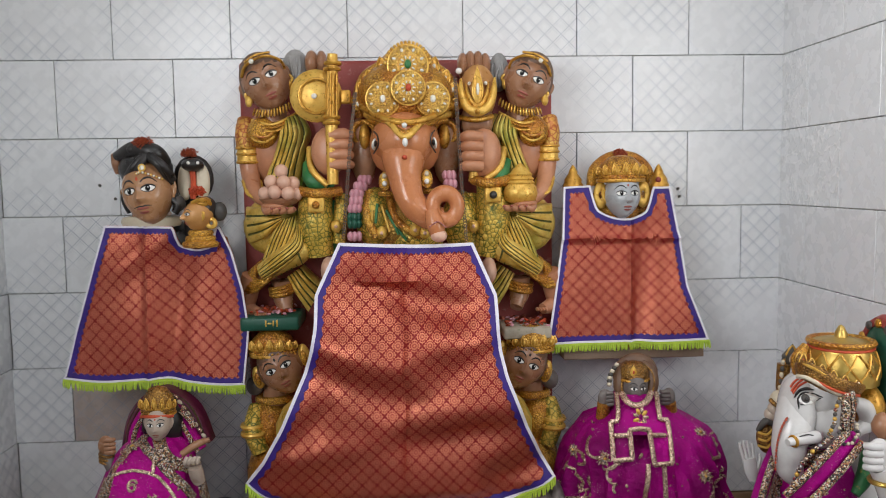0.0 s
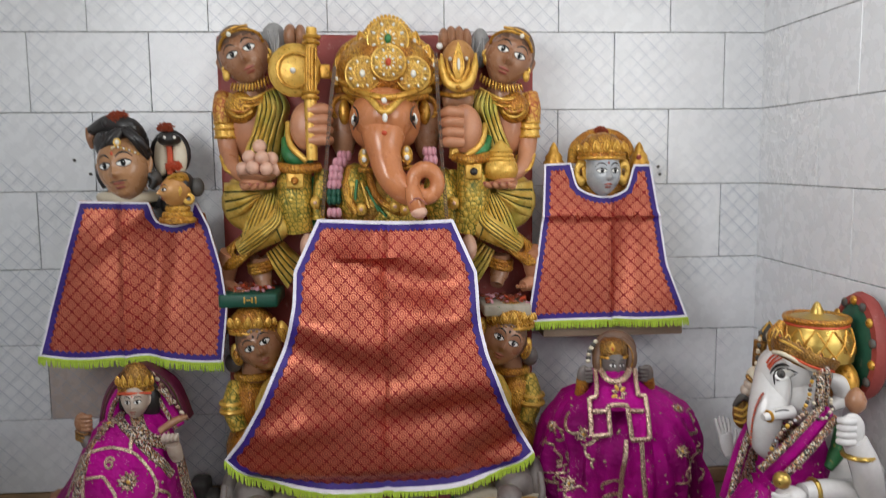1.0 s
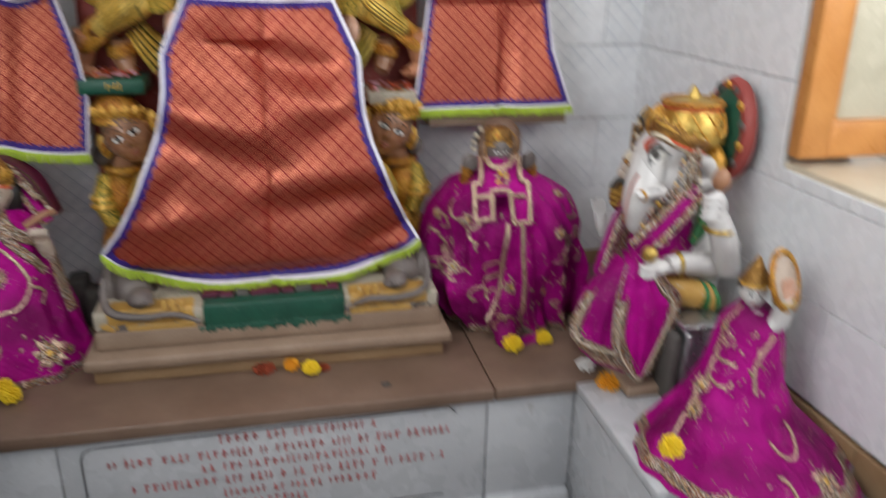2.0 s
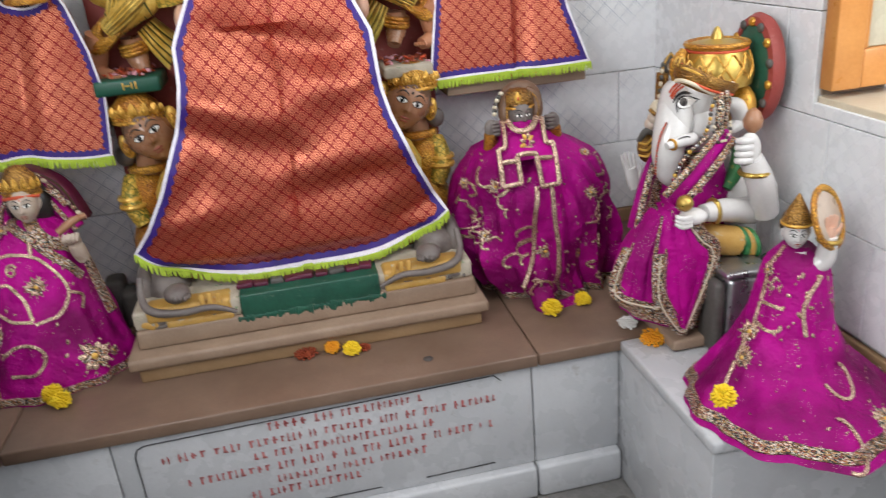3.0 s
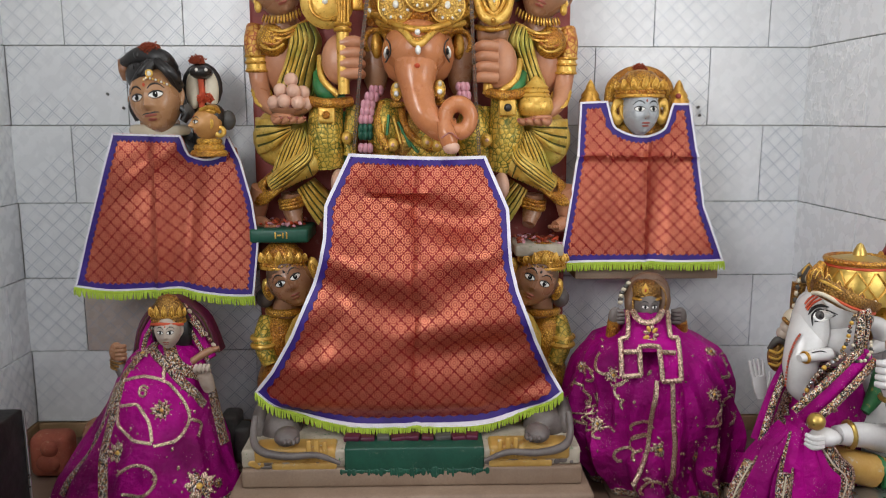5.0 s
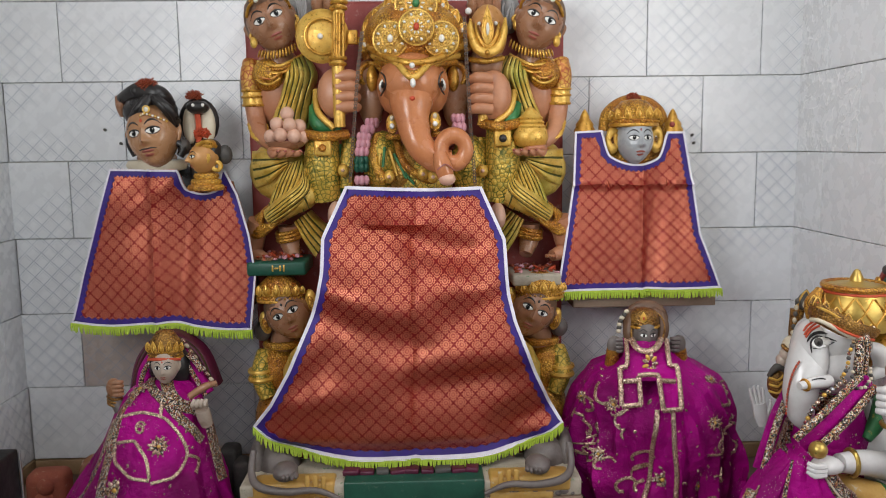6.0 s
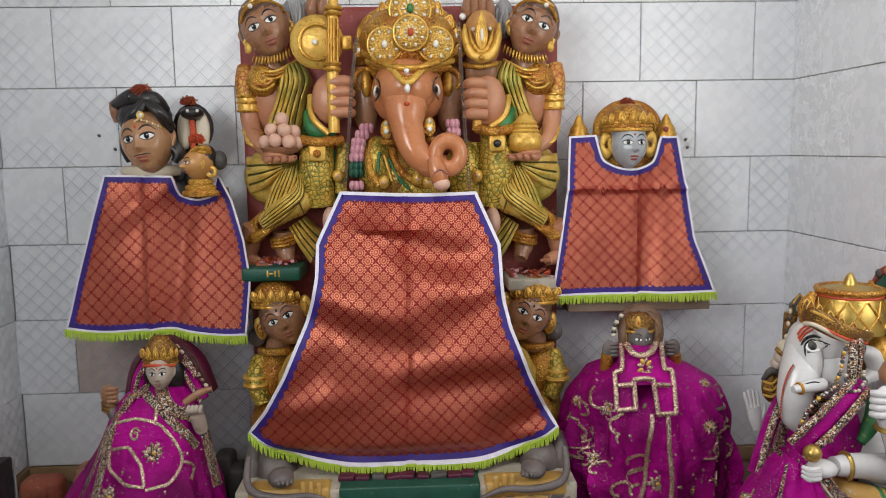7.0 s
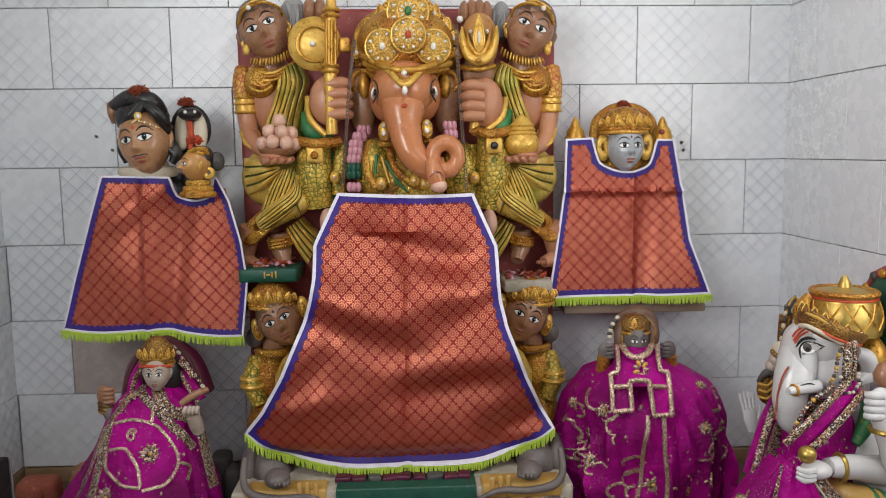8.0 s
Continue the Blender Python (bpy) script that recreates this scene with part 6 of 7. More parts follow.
ribbon("border", [(-0.674, -0.470, 0.562), (-0.682, -0.460, 0.641), (-0.673, -0.450, 0.745), (-0.651, -0.430, 0.844), (-0.631, -0.400, 0.899)], 0.022, EMB, 0.004)
ribbon("border", [(-0.793, -0.400, 0.606), (-0.742, -0.420, 0.692), (-0.690, -0.430, 0.778), (-0.660, -0.420, 0.854)], 0.018, EMB, 0.004)
ribbon("border", [(-0.593, -0.360, 0.939), (-0.564, -0.370, 0.908), (-0.515, -0.400, 0.856), (-0.477, -0.420, 0.795)], 0.022, EMB, 0.004)
for pts in ([(-0.645, -0.440, 0.863), (-0.604, -0.430, 0.876), (-0.555, -0.430, 0.868), (-0.521, -0.440, 0.831), (-0.501, -0.450, 0.781), (-0.524, -0.450, 0.741), (-0.568, -0.450, 0.735)], [(-0.653, -0.450, 0.812), (-0.647, -0.460, 0.776), (-0.613, -0.460, 0.748), (-0.571, -0.460, 0.740)],
            [(-0.647, -0.450, 0.812), (-0.609, -0.450, 0.817), (-0.582, -0.450, 0.783), (-0.571, -0.450, 0.742)], [(-0.631, -0.460, 0.639), (-0.584, -0.470, 0.636), (-0.560, -0.470, 0.663), (-0.576, -0.460, 0.693), (-0.613, -0.460, 0.696), (-0.646, -0.460, 0.674)],
            [(-0.555, -0.420, 0.871), (-0.556, -0.410, 0.894), (-0.570, -0.390, 0.911)], [(-0.498, -0.440, 0.777), (-0.475, -0.440, 0.756), (-0.483, -0.440, 0.735)]):
    ribbon("braid", pts, 0.008, ZARI, 0.003)
swirl("braid", (-0.598, -0.440, 0.844), 0.014, 1.4, 0.5, 0.006)
for p, r in (((-0.556, -0.440, 0.805), 0.022), ((-0.614, -0.390, 0.916), 0.026), ((-0.651, -0.450, 0.717), 0.026), ((-0.480, -0.460, 0.641), 0.036), ((-0.627, -0.400, 0.899), 0.016), ((-0.440, -0.450, 0.625), 0.012)):
    motif("braid", p, r)
sparkle(thing, surf, 5, 70)
s = Sculpt()
for pts in ([(-0.624, -0.300, 0.887), (-0.616, -0.290, 0.946), (-0.577, -0.280, 0.995), (-0.532, -0.280, 0.983), (-0.503, -0.280, 0.934), (-0.475, -0.290, 0.887)],):
    s.tube(pts, 0.017, SATIN, n=10)
    s.tube([(x, y - 0.016, z) for x, y, z in pts], 0.006, EMB, n=7)
drape(s, [(-0.6388, -0.2850, 0.8513), (-0.6212, -0.2750, 0.9545), (-0.5707, -0.2700, 1.0138), (-0.5145, -0.2700, 0.9816), (-0.4836, -0.2800, 0.8963)], [(-0.6721, -0.2700, 0.8406), (-0.6486, -0.2550, 0.9683), (-0.5753, -0.2500, 1.0306), (-0.4925, -0.2500, 0.9883), (-0.4523, -0.2600, 0.8988)], 3, MAROON, GROOVE, 0.004, 0.006)
for k in range(9):
    p = Vector((-0.5277, -0.2850, 1.0165)).lerp(Vector((-0.4576, -0.2850, 0.9066)), k / 8)
    s.ell(tuple(p), (0.007, 0.004, 0.005), CREAM if k % 2 else ZARI, (0, 40, 0), n=7, rings=5)
s.ell((-0.544, -0.260, 0.915), (0.06, 0.03, 0.07), SATIN, n=16)
under(s.make("veil", label="magenta veil with gold edge"), thing)

s = Sculpt()
face(s, (-0.554, -0.335, 0.969), (0.029, 0.034, 0.040), AGED, yaw=4, mark=VERMILION)
s.ell((-0.558, -0.290, 0.956), (0.05, 0.035, 0.06), INK, n=18)
crown(s, (-0.556, -0.322, 0.985), 0.036, 0.068, DARKGOLD, 7)
s.tube([(-0.592, -0.335, 0.985), (-0.556, -0.362, 0.992), (-0.520, -0.335, 0.985)], 0.004, VERMILION, n=7)
s.tube([(-0.513, -0.300, 0.988), (-0.495, -0.300, 0.967), (-0.483, -0.300, 0.946)], 0.007, EMB, n=7)
s.tube([(-0.568, -0.300, 0.927), (-0.577, -0.300, 0.864)], 0.02, AGED)
s.lathe((-0.595, -0.29, SHELF), [(0.13, 0), (0.12, 0.1), (0.07, 0.22), (0.035, 0.29), (0.018, 0.34)], AGED, n=18)
fist(s, (-0.677, -0.330, 0.918), 0.02, BROWN, 1)
s.tube([(-0.679, -0.330, 0.898), (-0.657, -0.340, 0.859)], 0.014, GREYP)
for z in (0.897, 0.889, 0.881):
    s.ring((-0.676, -0.331, z), 0.0155, 0.003, DARKGOLD, (0, 15, 0), n=14)
s.tube([(-0.463, -0.350, 0.834), (-0.466, -0.360, 0.857), (-0.468, -0.370, 0.878)], [0.014, 0.017, 0.015], AGED, n=10)
for k in range(4):
    c = (-0.482, -0.385, 0.893)
    s.tube([(c[0] + 0.009 * k, c[1] + 0.01, c[2] - 0.012 + 0.002 * k), (c[0] + 0.009 * k, c[1] - 0.004, c[2]), (c[0] + 0.009 * k + 0.004, c[1], c[2] + 0.012)], [0.005, 0.0055, 0.004], AGED, n=7, steps=3)
s.tube([(-0.492, -0.375, 0.908), (-0.460, -0.370, 0.928), (-0.432, -0.365, 0.937)], [0.008, 0.009, 0.005], BROWN, n=9)
s.make("seated_idol", label="pale stone seated idol with golden crown on the ledge", category="statue")

# round robe
thing, surf, ribbon, motif, swirl = robe("round_robe", [
    (SHELF, 0.632, -0.29, 0.161, 0.14), (0.637, 0.606, -0.287, 0.189, 0.155), (0.704, 0.597, -0.287, 0.195, 0.155), (0.770, 0.590, -0.287, 0.197, 0.155), (0.822, 0.585, -0.287, 0.192, 0.155), (0.867, 0.580, -0.287, 0.181, 0.152), (0.899, 0.577, -0.287, 0.164, 0.138), (0.927, 0.571, -0.275, 0.131, 0.110), (0.946, 0.578, -0.275, 0.094, 0.078), (0.967, 0.579, -0.275, 0.069, 0.058), (0.986, 0.573, -0.275, 0.048, 0.040)],
    13, 0.085, 8, "bulky magenta satin robe with gold trim on a dark idol", 0.05)
for pts in ([(0.553, -0.420, 0.876), (0.547, -0.440, 0.802), (0.539, -0.450, 0.710), (0.535, -0.450, 0.598)], [(0.585, -0.420, 0.875), (0.590, -0.440, 0.801), (0.598, -0.450, 0.709), (0.607, -0.450, 0.596)]):
    ribbon("braid", pts, 0.011, ZARI, 0.005, 5)
rng = random.Random(12)
for k in range(46):
    a, v = rng.uniform(-2.95, -0.2), rng.uniform(0.08, 0.78)
    if abs(a + 1.5) > 0.32:
        c = surf(a, v)
        swirl("braid", (c.x, 0, c.z), rng.uniform(0.014, 0.04), rng.uniform(0.2, 0.7), rng.uniform(0, 6), rng.uniform(0.004, 0.008))
for p, r in (((0.443, -0.440, 0.757), 0.018), ((0.569, -0.450, 0.709), 0.022), ((0.548, -0.400, 0.964), 0.02), ((0.678, -0.420, 0.839), 0.016), ((0.469, -0.420, 0.878), 0.018), ((0.695, -0.380, 0.914), 0.014), ((0.409, -0.400, 0.873), 0.014), ((0.665, -0.430, 0.684), 0.016)):
    motif("braid", p, r)
sparkle(thing, surf, 9, 130)
# stiff tabard of two flaps hung over the chest, edged with braid
for title, one, two in (("tabard_yoke", [(0.5054, -0.3500, 1.0114), (0.4995, -0.3850, 0.9887), (0.4817, -0.4180, 0.9606), (0.4760, -0.4300, 0.9419)], [(0.6005, -0.3500, 1.0107), (0.5925, -0.3850, 0.9879), (0.6078, -0.4120, 0.9578), (0.6064, -0.4250, 0.9393)]),
                        ("tabard_flap", [(0.4735, -0.4330, 0.9478), (0.4699, -0.4440, 0.9192), (0.4699, -0.4520, 0.8897)], [(0.5118, -0.4400, 0.9496), (0.5121, -0.4500, 0.9207), (0.5137, -0.4570, 0.8925)]),
                        ("tabard_flap", [(0.5565, -0.4380, 0.9486), (0.5582, -0.4500, 0.9154), (0.5603, -0.4580, 0.8786)], [(0.6032, -0.4280, 0.9452), (0.6038, -0.4400, 0.9117), (0.6058, -0.4480, 0.8771)])):
    s = Sculpt()
    drape(s, one, two, 2, SATIN, SATIN, 0.002, 0.010 if title == "tabard_yoke" else 0.003)
    under(s.make(title, label="magenta satin flap with braided edge"), thing)
for pts in ([(0.5021, -0.3620, 1.0155), (0.4954, -0.4000, 0.9927), (0.4895, -0.4200, 0.9710)], [(0.4891, -0.4250, 0.9710), (0.4719, -0.4250, 0.9677)], [(0.4714, -0.4250, 0.9686), (0.4692, -0.4480, 0.9352), (0.4687, -0.4600, 0.8925)], [(0.4688, -0.4600, 0.8910), (0.5116, -0.4640, 0.8959)],
            [(0.5102, -0.4640, 0.8949), (0.5092, -0.4560, 0.9276), (0.5090, -0.4460, 0.9548)], [(0.5065, -0.4480, 0.9555), (0.5295, -0.4500, 0.9588), (0.5531, -0.4480, 0.9551)], [(0.5522, -0.4480, 0.9551), (0.5556, -0.4580, 0.9180), (0.5591, -0.4660, 0.8823)], [(0.5582, -0.4660, 0.8814), (0.6016, -0.4600, 0.8813)],
            [(0.6023, -0.4580, 0.8806), (0.6030, -0.4400, 0.9266), (0.6034, -0.4180, 0.9665)], [(0.6044, -0.4180, 0.9665), (0.5869, -0.4180, 0.9687)], [(0.5869, -0.4180, 0.9677), (0.5876, -0.4000, 0.9920), (0.5955, -0.3620, 1.0148)],
            [(0.5123, -0.3680, 1.0179), (0.5192, -0.3950, 1.0037), (0.5394, -0.4020, 0.9979), (0.5621, -0.3950, 1.0044), (0.5816, -0.3680, 1.0174)], [(0.4746, -0.4480, 0.9440), (0.5046, -0.4560, 0.9472)], [(0.5559, -0.4560, 0.9457), (0.5898, -0.4460, 0.9404)]):
    s = Sculpt()
    s.tube(pts, 0.0058 if len(pts) != 5 else 0.0075, ZARI, n=8, flat=0.7)
    under(s.make("braid", label="pinkish gold braid"), thing)
s = Sculpt()
for k in range(9):
    a = 2 * math.pi * k / 9
    x, y, z = (0.5415, -0.4200, 0.9746)
    s.ell((x + 0.011 * math.cos(a), y, z + 0.016 * math.sin(a)), (0.008, 0.003, 0.005), GOLDY if k % 2 else ZARI, (0, -math.degrees(a), 0), n=7, rings=5)
under(s.make("flower_motif", label="gold thread flower"), thing)

s = Sculpt()
s.tube([(0.553, -0.440, 0.614), (0.559, -0.470, 0.579), (0.599, -0.470, 0.563), (0.652, -0.450, 0.573)], [0.03, 0.028, 0.026, 0.02], SATIN, n=12, flat=0.6)
under(s.make("trailing_end", label="magenta cloth end trailing on the ledge"), thing)

s = Sculpt()
face(s, (0.5558, -0.3250, 1.0187), (0.029, 0.034, 0.040), GREYP, brow=INK, moustache=True)
s.lathe((0.5564, -0.3150, 1.0355), [(0.031, 0), (0.034, 0.006), (0.034, 0.018), (0.031, 0.030), (0.022, 0.040), (0.006, 0.044)], DARKGOLD, n=22)
s.ring((0.5563, -0.3150, 1.0370), 0.034, 0.0035, GOLD, n=22)
leaf(s, (0.5446, -0.3500, 1.0518), 0.008, 0.026, GOLDY, 0, VERMILION)
for pts in ([(0.5264, -0.3200, 0.9892), (0.5228, -0.3150, 1.0243), (0.5309, -0.3050, 1.0530), (0.5493, -0.2950, 1.0705)], [(0.5891, -0.3200, 0.9887), (0.6007, -0.3150, 1.0238), (0.5984, -0.3050, 1.0526), (0.5801, -0.2950, 1.0703)]):
    s.tube(pts, [0.013, 0.016, 0.015, 0.010], HAIR, n=10)
    s.tube([(x, y - 0.014, z) for x, y, z in pts], 0.003, DARKGOLD, n=6)
s.ell((0.5704, -0.2800, 1.0394), (0.056, 0.02, 0.052), HAIR, n=20)
for k in range(7):
    p = Vector((0.4981, -0.3120, 1.0237)).lerp(Vector((0.5199, -0.3000, 1.0676)), k / 6)
    s.ell((p.x - 0.006 * math.sin(k * 0.5), p.y, p.z), (0.0065, 0.005, 0.0055), CREAM if k % 2 == 0 else SOOT, n=8, rings=6)
s.tube([(0.576, -0.280, 0.979), (0.581, -0.270, 0.926)], 0.025, SOOT)
s.lathe((0.58, -0.27, SHELF), [(0.12, 0), (0.13, 0.15), (0.1, 0.3), (0.05, 0.4)], SOOT, n=18)
fist(s, (0.4882, -0.3100, 0.9895), 0.019, GREYP, 1)
fist(s, (0.6420, -0.3100, 0.9883), 0.019, GREYP, -1)
s.tube([(0.486, -0.310, 0.979), (0.483, -0.300, 0.930)], 0.016, CARVED)
s.tube([(0.644, -0.310, 0.975), (0.654, -0.300, 0.926)], 0.016, CARVED)
s.make("dark_idol", label="dark stone idol with jewelled crown on the ledge", category="statue")

# elephant-headed marble idol, seated with its back to the side wall
base = block("stone_slab", (0.735, -0.76, SHELF + 0.0005), (1.03, -0.40, 0.60), PALE, bevel=0.006, label="cream stone base slab under the marble idol", category="slab")
s = Sculpt()
s.ell((0.8438, -0.6000, 1.0258), (0.06, 0.075, 0.066), PORCELAIN, n=26, rings=18)
s.ell((0.8371, -0.6000, 1.0712), (0.056, 0.07, 0.05), PORCELAIN, n=26, rings=18)
s.ell((0.7901, -0.6300, 1.0427), (0.033, 0.048, 0.075), PORCELAIN, n=26, rings=18)
s.tube([(0.7925, -0.6300, 1.0637), (0.7775, -0.6450, 1.0217), (0.7648, -0.6550, 0.9834), (0.7665, -0.6550, 0.9414), (0.7806, -0.6500, 0.9157)], [0.036, 0.037, 0.033, 0.026, 0.018], PORCELAIN, n=22, steps=7)
for k in range(22):
    t = k / 21
    a, b, c = Vector((0.7508, -0.6720, 1.0450)), Vector((0.7301, -0.6680, 1.0138)), Vector((0.7319, -0.6680, 0.9424))
    s.ell(tuple(a * (1 - t) ** 2 + b * 2 * t * (1 - t) + c * t * t), (0.0022, 0.003, 0.0028), VERMILION if k % 2 else LIP, n=6, rings=4)
s.tube([(0.8053, -0.6800, 1.0084), (0.7696, -0.6950, 1.0105), (0.7360, -0.7050, 1.0083)], [0.013, 0.0115, 0.007], PORCELAIN, n=12)
s.ring((0.7498, -0.7010, 1.0089), 0.0095, 0.0032, GOLD, (0, 84, 20))
s.tube([(0.8202, -0.6523, 0.9846), (0.7936, -0.6596, 0.9831), (0.7751, -0.6511, 0.9827)], 0.0012, INK, n=5)
s.tube([(0.8025, -0.6900, 1.0116), (0.7799, -0.7000, 1.0207), (0.7597, -0.7050, 1.0193)], 0.0012, INK, n=5)
# eye, brow and forehead marks
def lid(pts, r, mat):
    s.tube(pts, r, mat, n=6, steps=6)
for k in range(5):
    lid([(0.7762, -0.6697, 1.0781), (0.7840, -0.6749, 1.0738), (0.7984, -0.6729, 1.0756)] if k == 0 else [(0.7758, -0.6685, 1.0805), (0.7856, -0.6741, 1.0776), (0.8094, -0.6632, 1.0764)] if k == 1 else [(0.7769, -0.6680, 1.0835), (0.7870, -0.6729, 1.0813), (0.8124, -0.6642, 1.0793)] if k == 2 else [(0.7787, -0.6677, 1.0866), (0.7898, -0.6714, 1.0854), (0.8132, -0.6642, 1.0811)] if k == 3 else [(0.7812, -0.6678, 1.0892), (0.7929, -0.6696, 1.0884), (0.8107, -0.6619, 1.0833)], 0.0034, EYEW)
s.ell((0.7855, -0.6722, 1.0825), (0.0085, 0.008, 0.0095), SOOT)
s.ell((0.7847, -0.6721, 1.0825), (0.0052, 0.012, 0.0060), INK)
lid([(0.7738, -0.6723, 1.0625), (0.7746, -0.6674, 1.0807), (0.7848, -0.6677, 1.0918), (0.8086, -0.6587, 1.0871), (0.8232, -0.6680, 1.0827)], [0.0010, 0.0026, 0.0030, 0.0024, 0.0008], INK)
lid([(0.7765, -0.6724, 1.0706), (0.7868, -0.6756, 1.0730), (0.8086, -0.6648, 1.0750), (0.8196, -0.6672, 1.0812)], 0.0011, INK)
lid([(0.7695, -0.6613, 1.0816), (0.7775, -0.6624, 1.0943), (0.7912, -0.6632, 1.0996), (0.8113, -0.6556, 1.0945)], [0.0012, 0.0030, 0.0034, 0.0010], INK)
for pts in ([(0.7684, -0.6519, 1.0920), (0.7763, -0.6523, 1.1042), (0.7916, -0.6483, 1.1133)], [(0.7691, -0.6563, 1.0885), (0.7785, -0.6570, 1.1021), (0.7970, -0.6513, 1.1093)], [(0.7692, -0.6461, 1.0984), (0.7763, -0.6457, 1.1086), (0.7879, -0.6439, 1.1156)]):
    s.tube(pts, 0.0022, VERMILION, n=7)
# golden net cap, jewelled bands and finial
s.lathe((0.906, -0.580, 1.091), [(0.0724, 0), (0.0746, 0.015), (0.0724, 0.042), (0.0636, 0.065), (0.0592, 0.074), (0.0614, 0.082), (0.0329, 0.088), (0.0132, 0.092), (0.0121, 0.099), (0.0055, 0.113), (0.001, 0.116)], BRASS, n=26)
c = (0.906, -0.580, 1.091)
for k in range(12):
    a = 2 * math.pi * k / 12
    pts = [(c[0] + 0.0735 * math.cos(a + 0.25 * j), c[1] + 0.0735 * math.sin(a + 0.25 * j), c[2] + 0.015 + 0.024 * j) if j < 2 else (c[0] + 0.0636 * math.cos(a + 0.5), c[1] + 0.0636 * math.sin(a + 0.5), c[2] + 0.066) for j in range(3)]
    s.tube(pts, 0.0022, GOLD, n=5, steps=3)
    pts = [(2 * c[0] - x, y, z) for x, y, z in pts]
    s.tube(pts, 0.0022, GOLD, n=5, steps=3)
s.ring((c[0], c[1], c[2] + 0.082), 0.0603, 0.0066, CARVED, n=26)
s.ring((c[0], c[1], c[2] + 0.072), 0.0610, 0.0030, VERMILION, n=26)
# sloping jewelled brow band with leaf plates and a pearl edge
brow_band = [(0.7872, -0.6400, 1.1344), (0.7842, -0.6650, 1.1372), (0.7962, -0.6850, 1.1314), (0.8179, -0.6950, 1.1189), (0.8478, -0.6900, 1.1067), (0.9004, -0.6550, 1.0900)]
s.tube(brow_band, [0.016, 0.020, 0.021, 0.021, 0.020, 0.018], DARKGOLD, n=12, flat=0.45)
s.tube([(x - 0.002, y - 0.008, z + 0.013) for x, y, z in brow_band], 0.0032, GOLDY, n=7)
s.tube([(x - 0.002, y - 0.008, z - 0.008) for x, y, z in brow_band], 0.0026, VERMILION, n=7)
s.tube([(0.7722, -0.6650, 1.1249), (0.7787, -0.6850, 1.1275), (0.7993, -0.6970, 1.1173), (0.8309, -0.6970, 1.0996), (0.8514, -0.6850, 1.0916)], 0.0042, CREAM, n=8)
for k in range(7):
    t = k / 6 * 4.999
    p = Vector(brow_band[int(t)]).lerp(Vector(brow_band[int(t) + 1]), t - int(t))
    leaf(s, (p.x, p.y + 0.004, p.z + 0.008), 0.0095, 0.026 - 0.0015 * k, DARKGOLD, 8, VERMILION if k % 2 else STONES)
s.tube([(0.8104, -0.6000, 1.1144), (0.8073, -0.6000, 1.1427), (0.8264, -0.5900, 1.1684)], [0.013, 0.015, 0.008], CARVED, n=10)
# ear, hanging bead strings, coiled earring
s.ell((0.9493, -0.6000, 1.0467), (0.030, 0.05, 0.045), GOLD, n=16)
s.tube([(0.9014, -0.6400, 1.0632), (0.9283, -0.6350, 1.0472), (0.9375, -0.6300, 1.0174), (0.9091, -0.6400, 1.0024)], [0.012, 0.018, 0.017, 0.010], PORCELAIN, n=12)
for pts, r in (([(0.8519, -0.6900, 1.0946), (0.8505, -0.7000, 1.0714), (0.8489, -0.7000, 1.0402), (0.8536, -0.6950, 1.0206)], 0.0085), ([(0.8681, -0.6800, 1.1006), (0.8712, -0.6900, 1.0815), (0.8675, -0.6900, 1.0503), (0.8662, -0.6900, 1.0233)], 0.0065)):
    s.tube(pts, r, EMB, n=9)
def beads(pts, r, step, mats):
    pts = [Vector(p) for p in pts]
    count = 0
    for a, b in zip(pts, pts[1:]):
        m = max(int((b - a).length / step), 1)
        for k in range(m):
            s.ell(tuple(a.lerp(b, k / m)), r, mats[count % len(mats)], n=7, rings=5)
            count += 1
beads([(0.8377, -0.7000, 1.0895), (0.8296, -0.7020, 1.0680), (0.8290, -0.7000, 1.0408), (0.8197, -0.7000, 1.0209), (0.8071, -0.7000, 1.0055)], 0.0042, 0.007, (EMB, SOOT, GOLDY))
beads([(0.8362, -0.7050, 1.0331), (0.8358, -0.7050, 1.0152), (0.8466, -0.7050, 1.0014), (0.8632, -0.7030, 1.0025), (0.8753, -0.7000, 1.0179), (0.8730, -0.7000, 1.0372), (0.8629, -0.7000, 1.0442)], 0.0036, 0.0062, (CREAM, SOOT, CREAM))
beads([(0.8216, -0.7050, 1.0156), (0.8039, -0.7100, 1.0065), (0.7798, -0.7150, 0.9932), (0.7610, -0.7150, 0.9715), (0.7535, -0.7100, 0.9475), (0.7436, -0.7100, 0.9207)], 0.0048, 0.0072, (EMB, ZARI, EMB, STEEL, EMB, GOLDY))
# carved staff and attributes held behind the trunk
s.tube([(0.8147, -0.5200, 1.0419), (0.8154, -0.5200, 1.0743), (0.8183, -0.5200, 1.1138)], [0.011, 0.013, 0.014], DARKGOLD, n=10)
leaf(s, (0.8285, -0.5150, 1.1066), 0.017, 0.050, SOOT, 12, CREAM)
for k in range(7):
    p = Vector((0.8020, -0.5350, 1.0535)).lerp(Vector((0.8101, -0.5350, 1.1343)), k / 6)
    s.ell(tuple(p), (0.0045, 0.005, 0.006), CREAM if k % 2 else SOOT, n=7, rings=5)
s.ell((0.8041, -0.5300, 1.0363), (0.019, 0.02, 0.024), CREAM, n=14)
s.tube([(0.7829, -0.5350, 1.0417), (0.7897, -0.5500, 1.0331), (0.8115, -0.5500, 1.0349)], 0.0045, DARKGOLD, n=7)
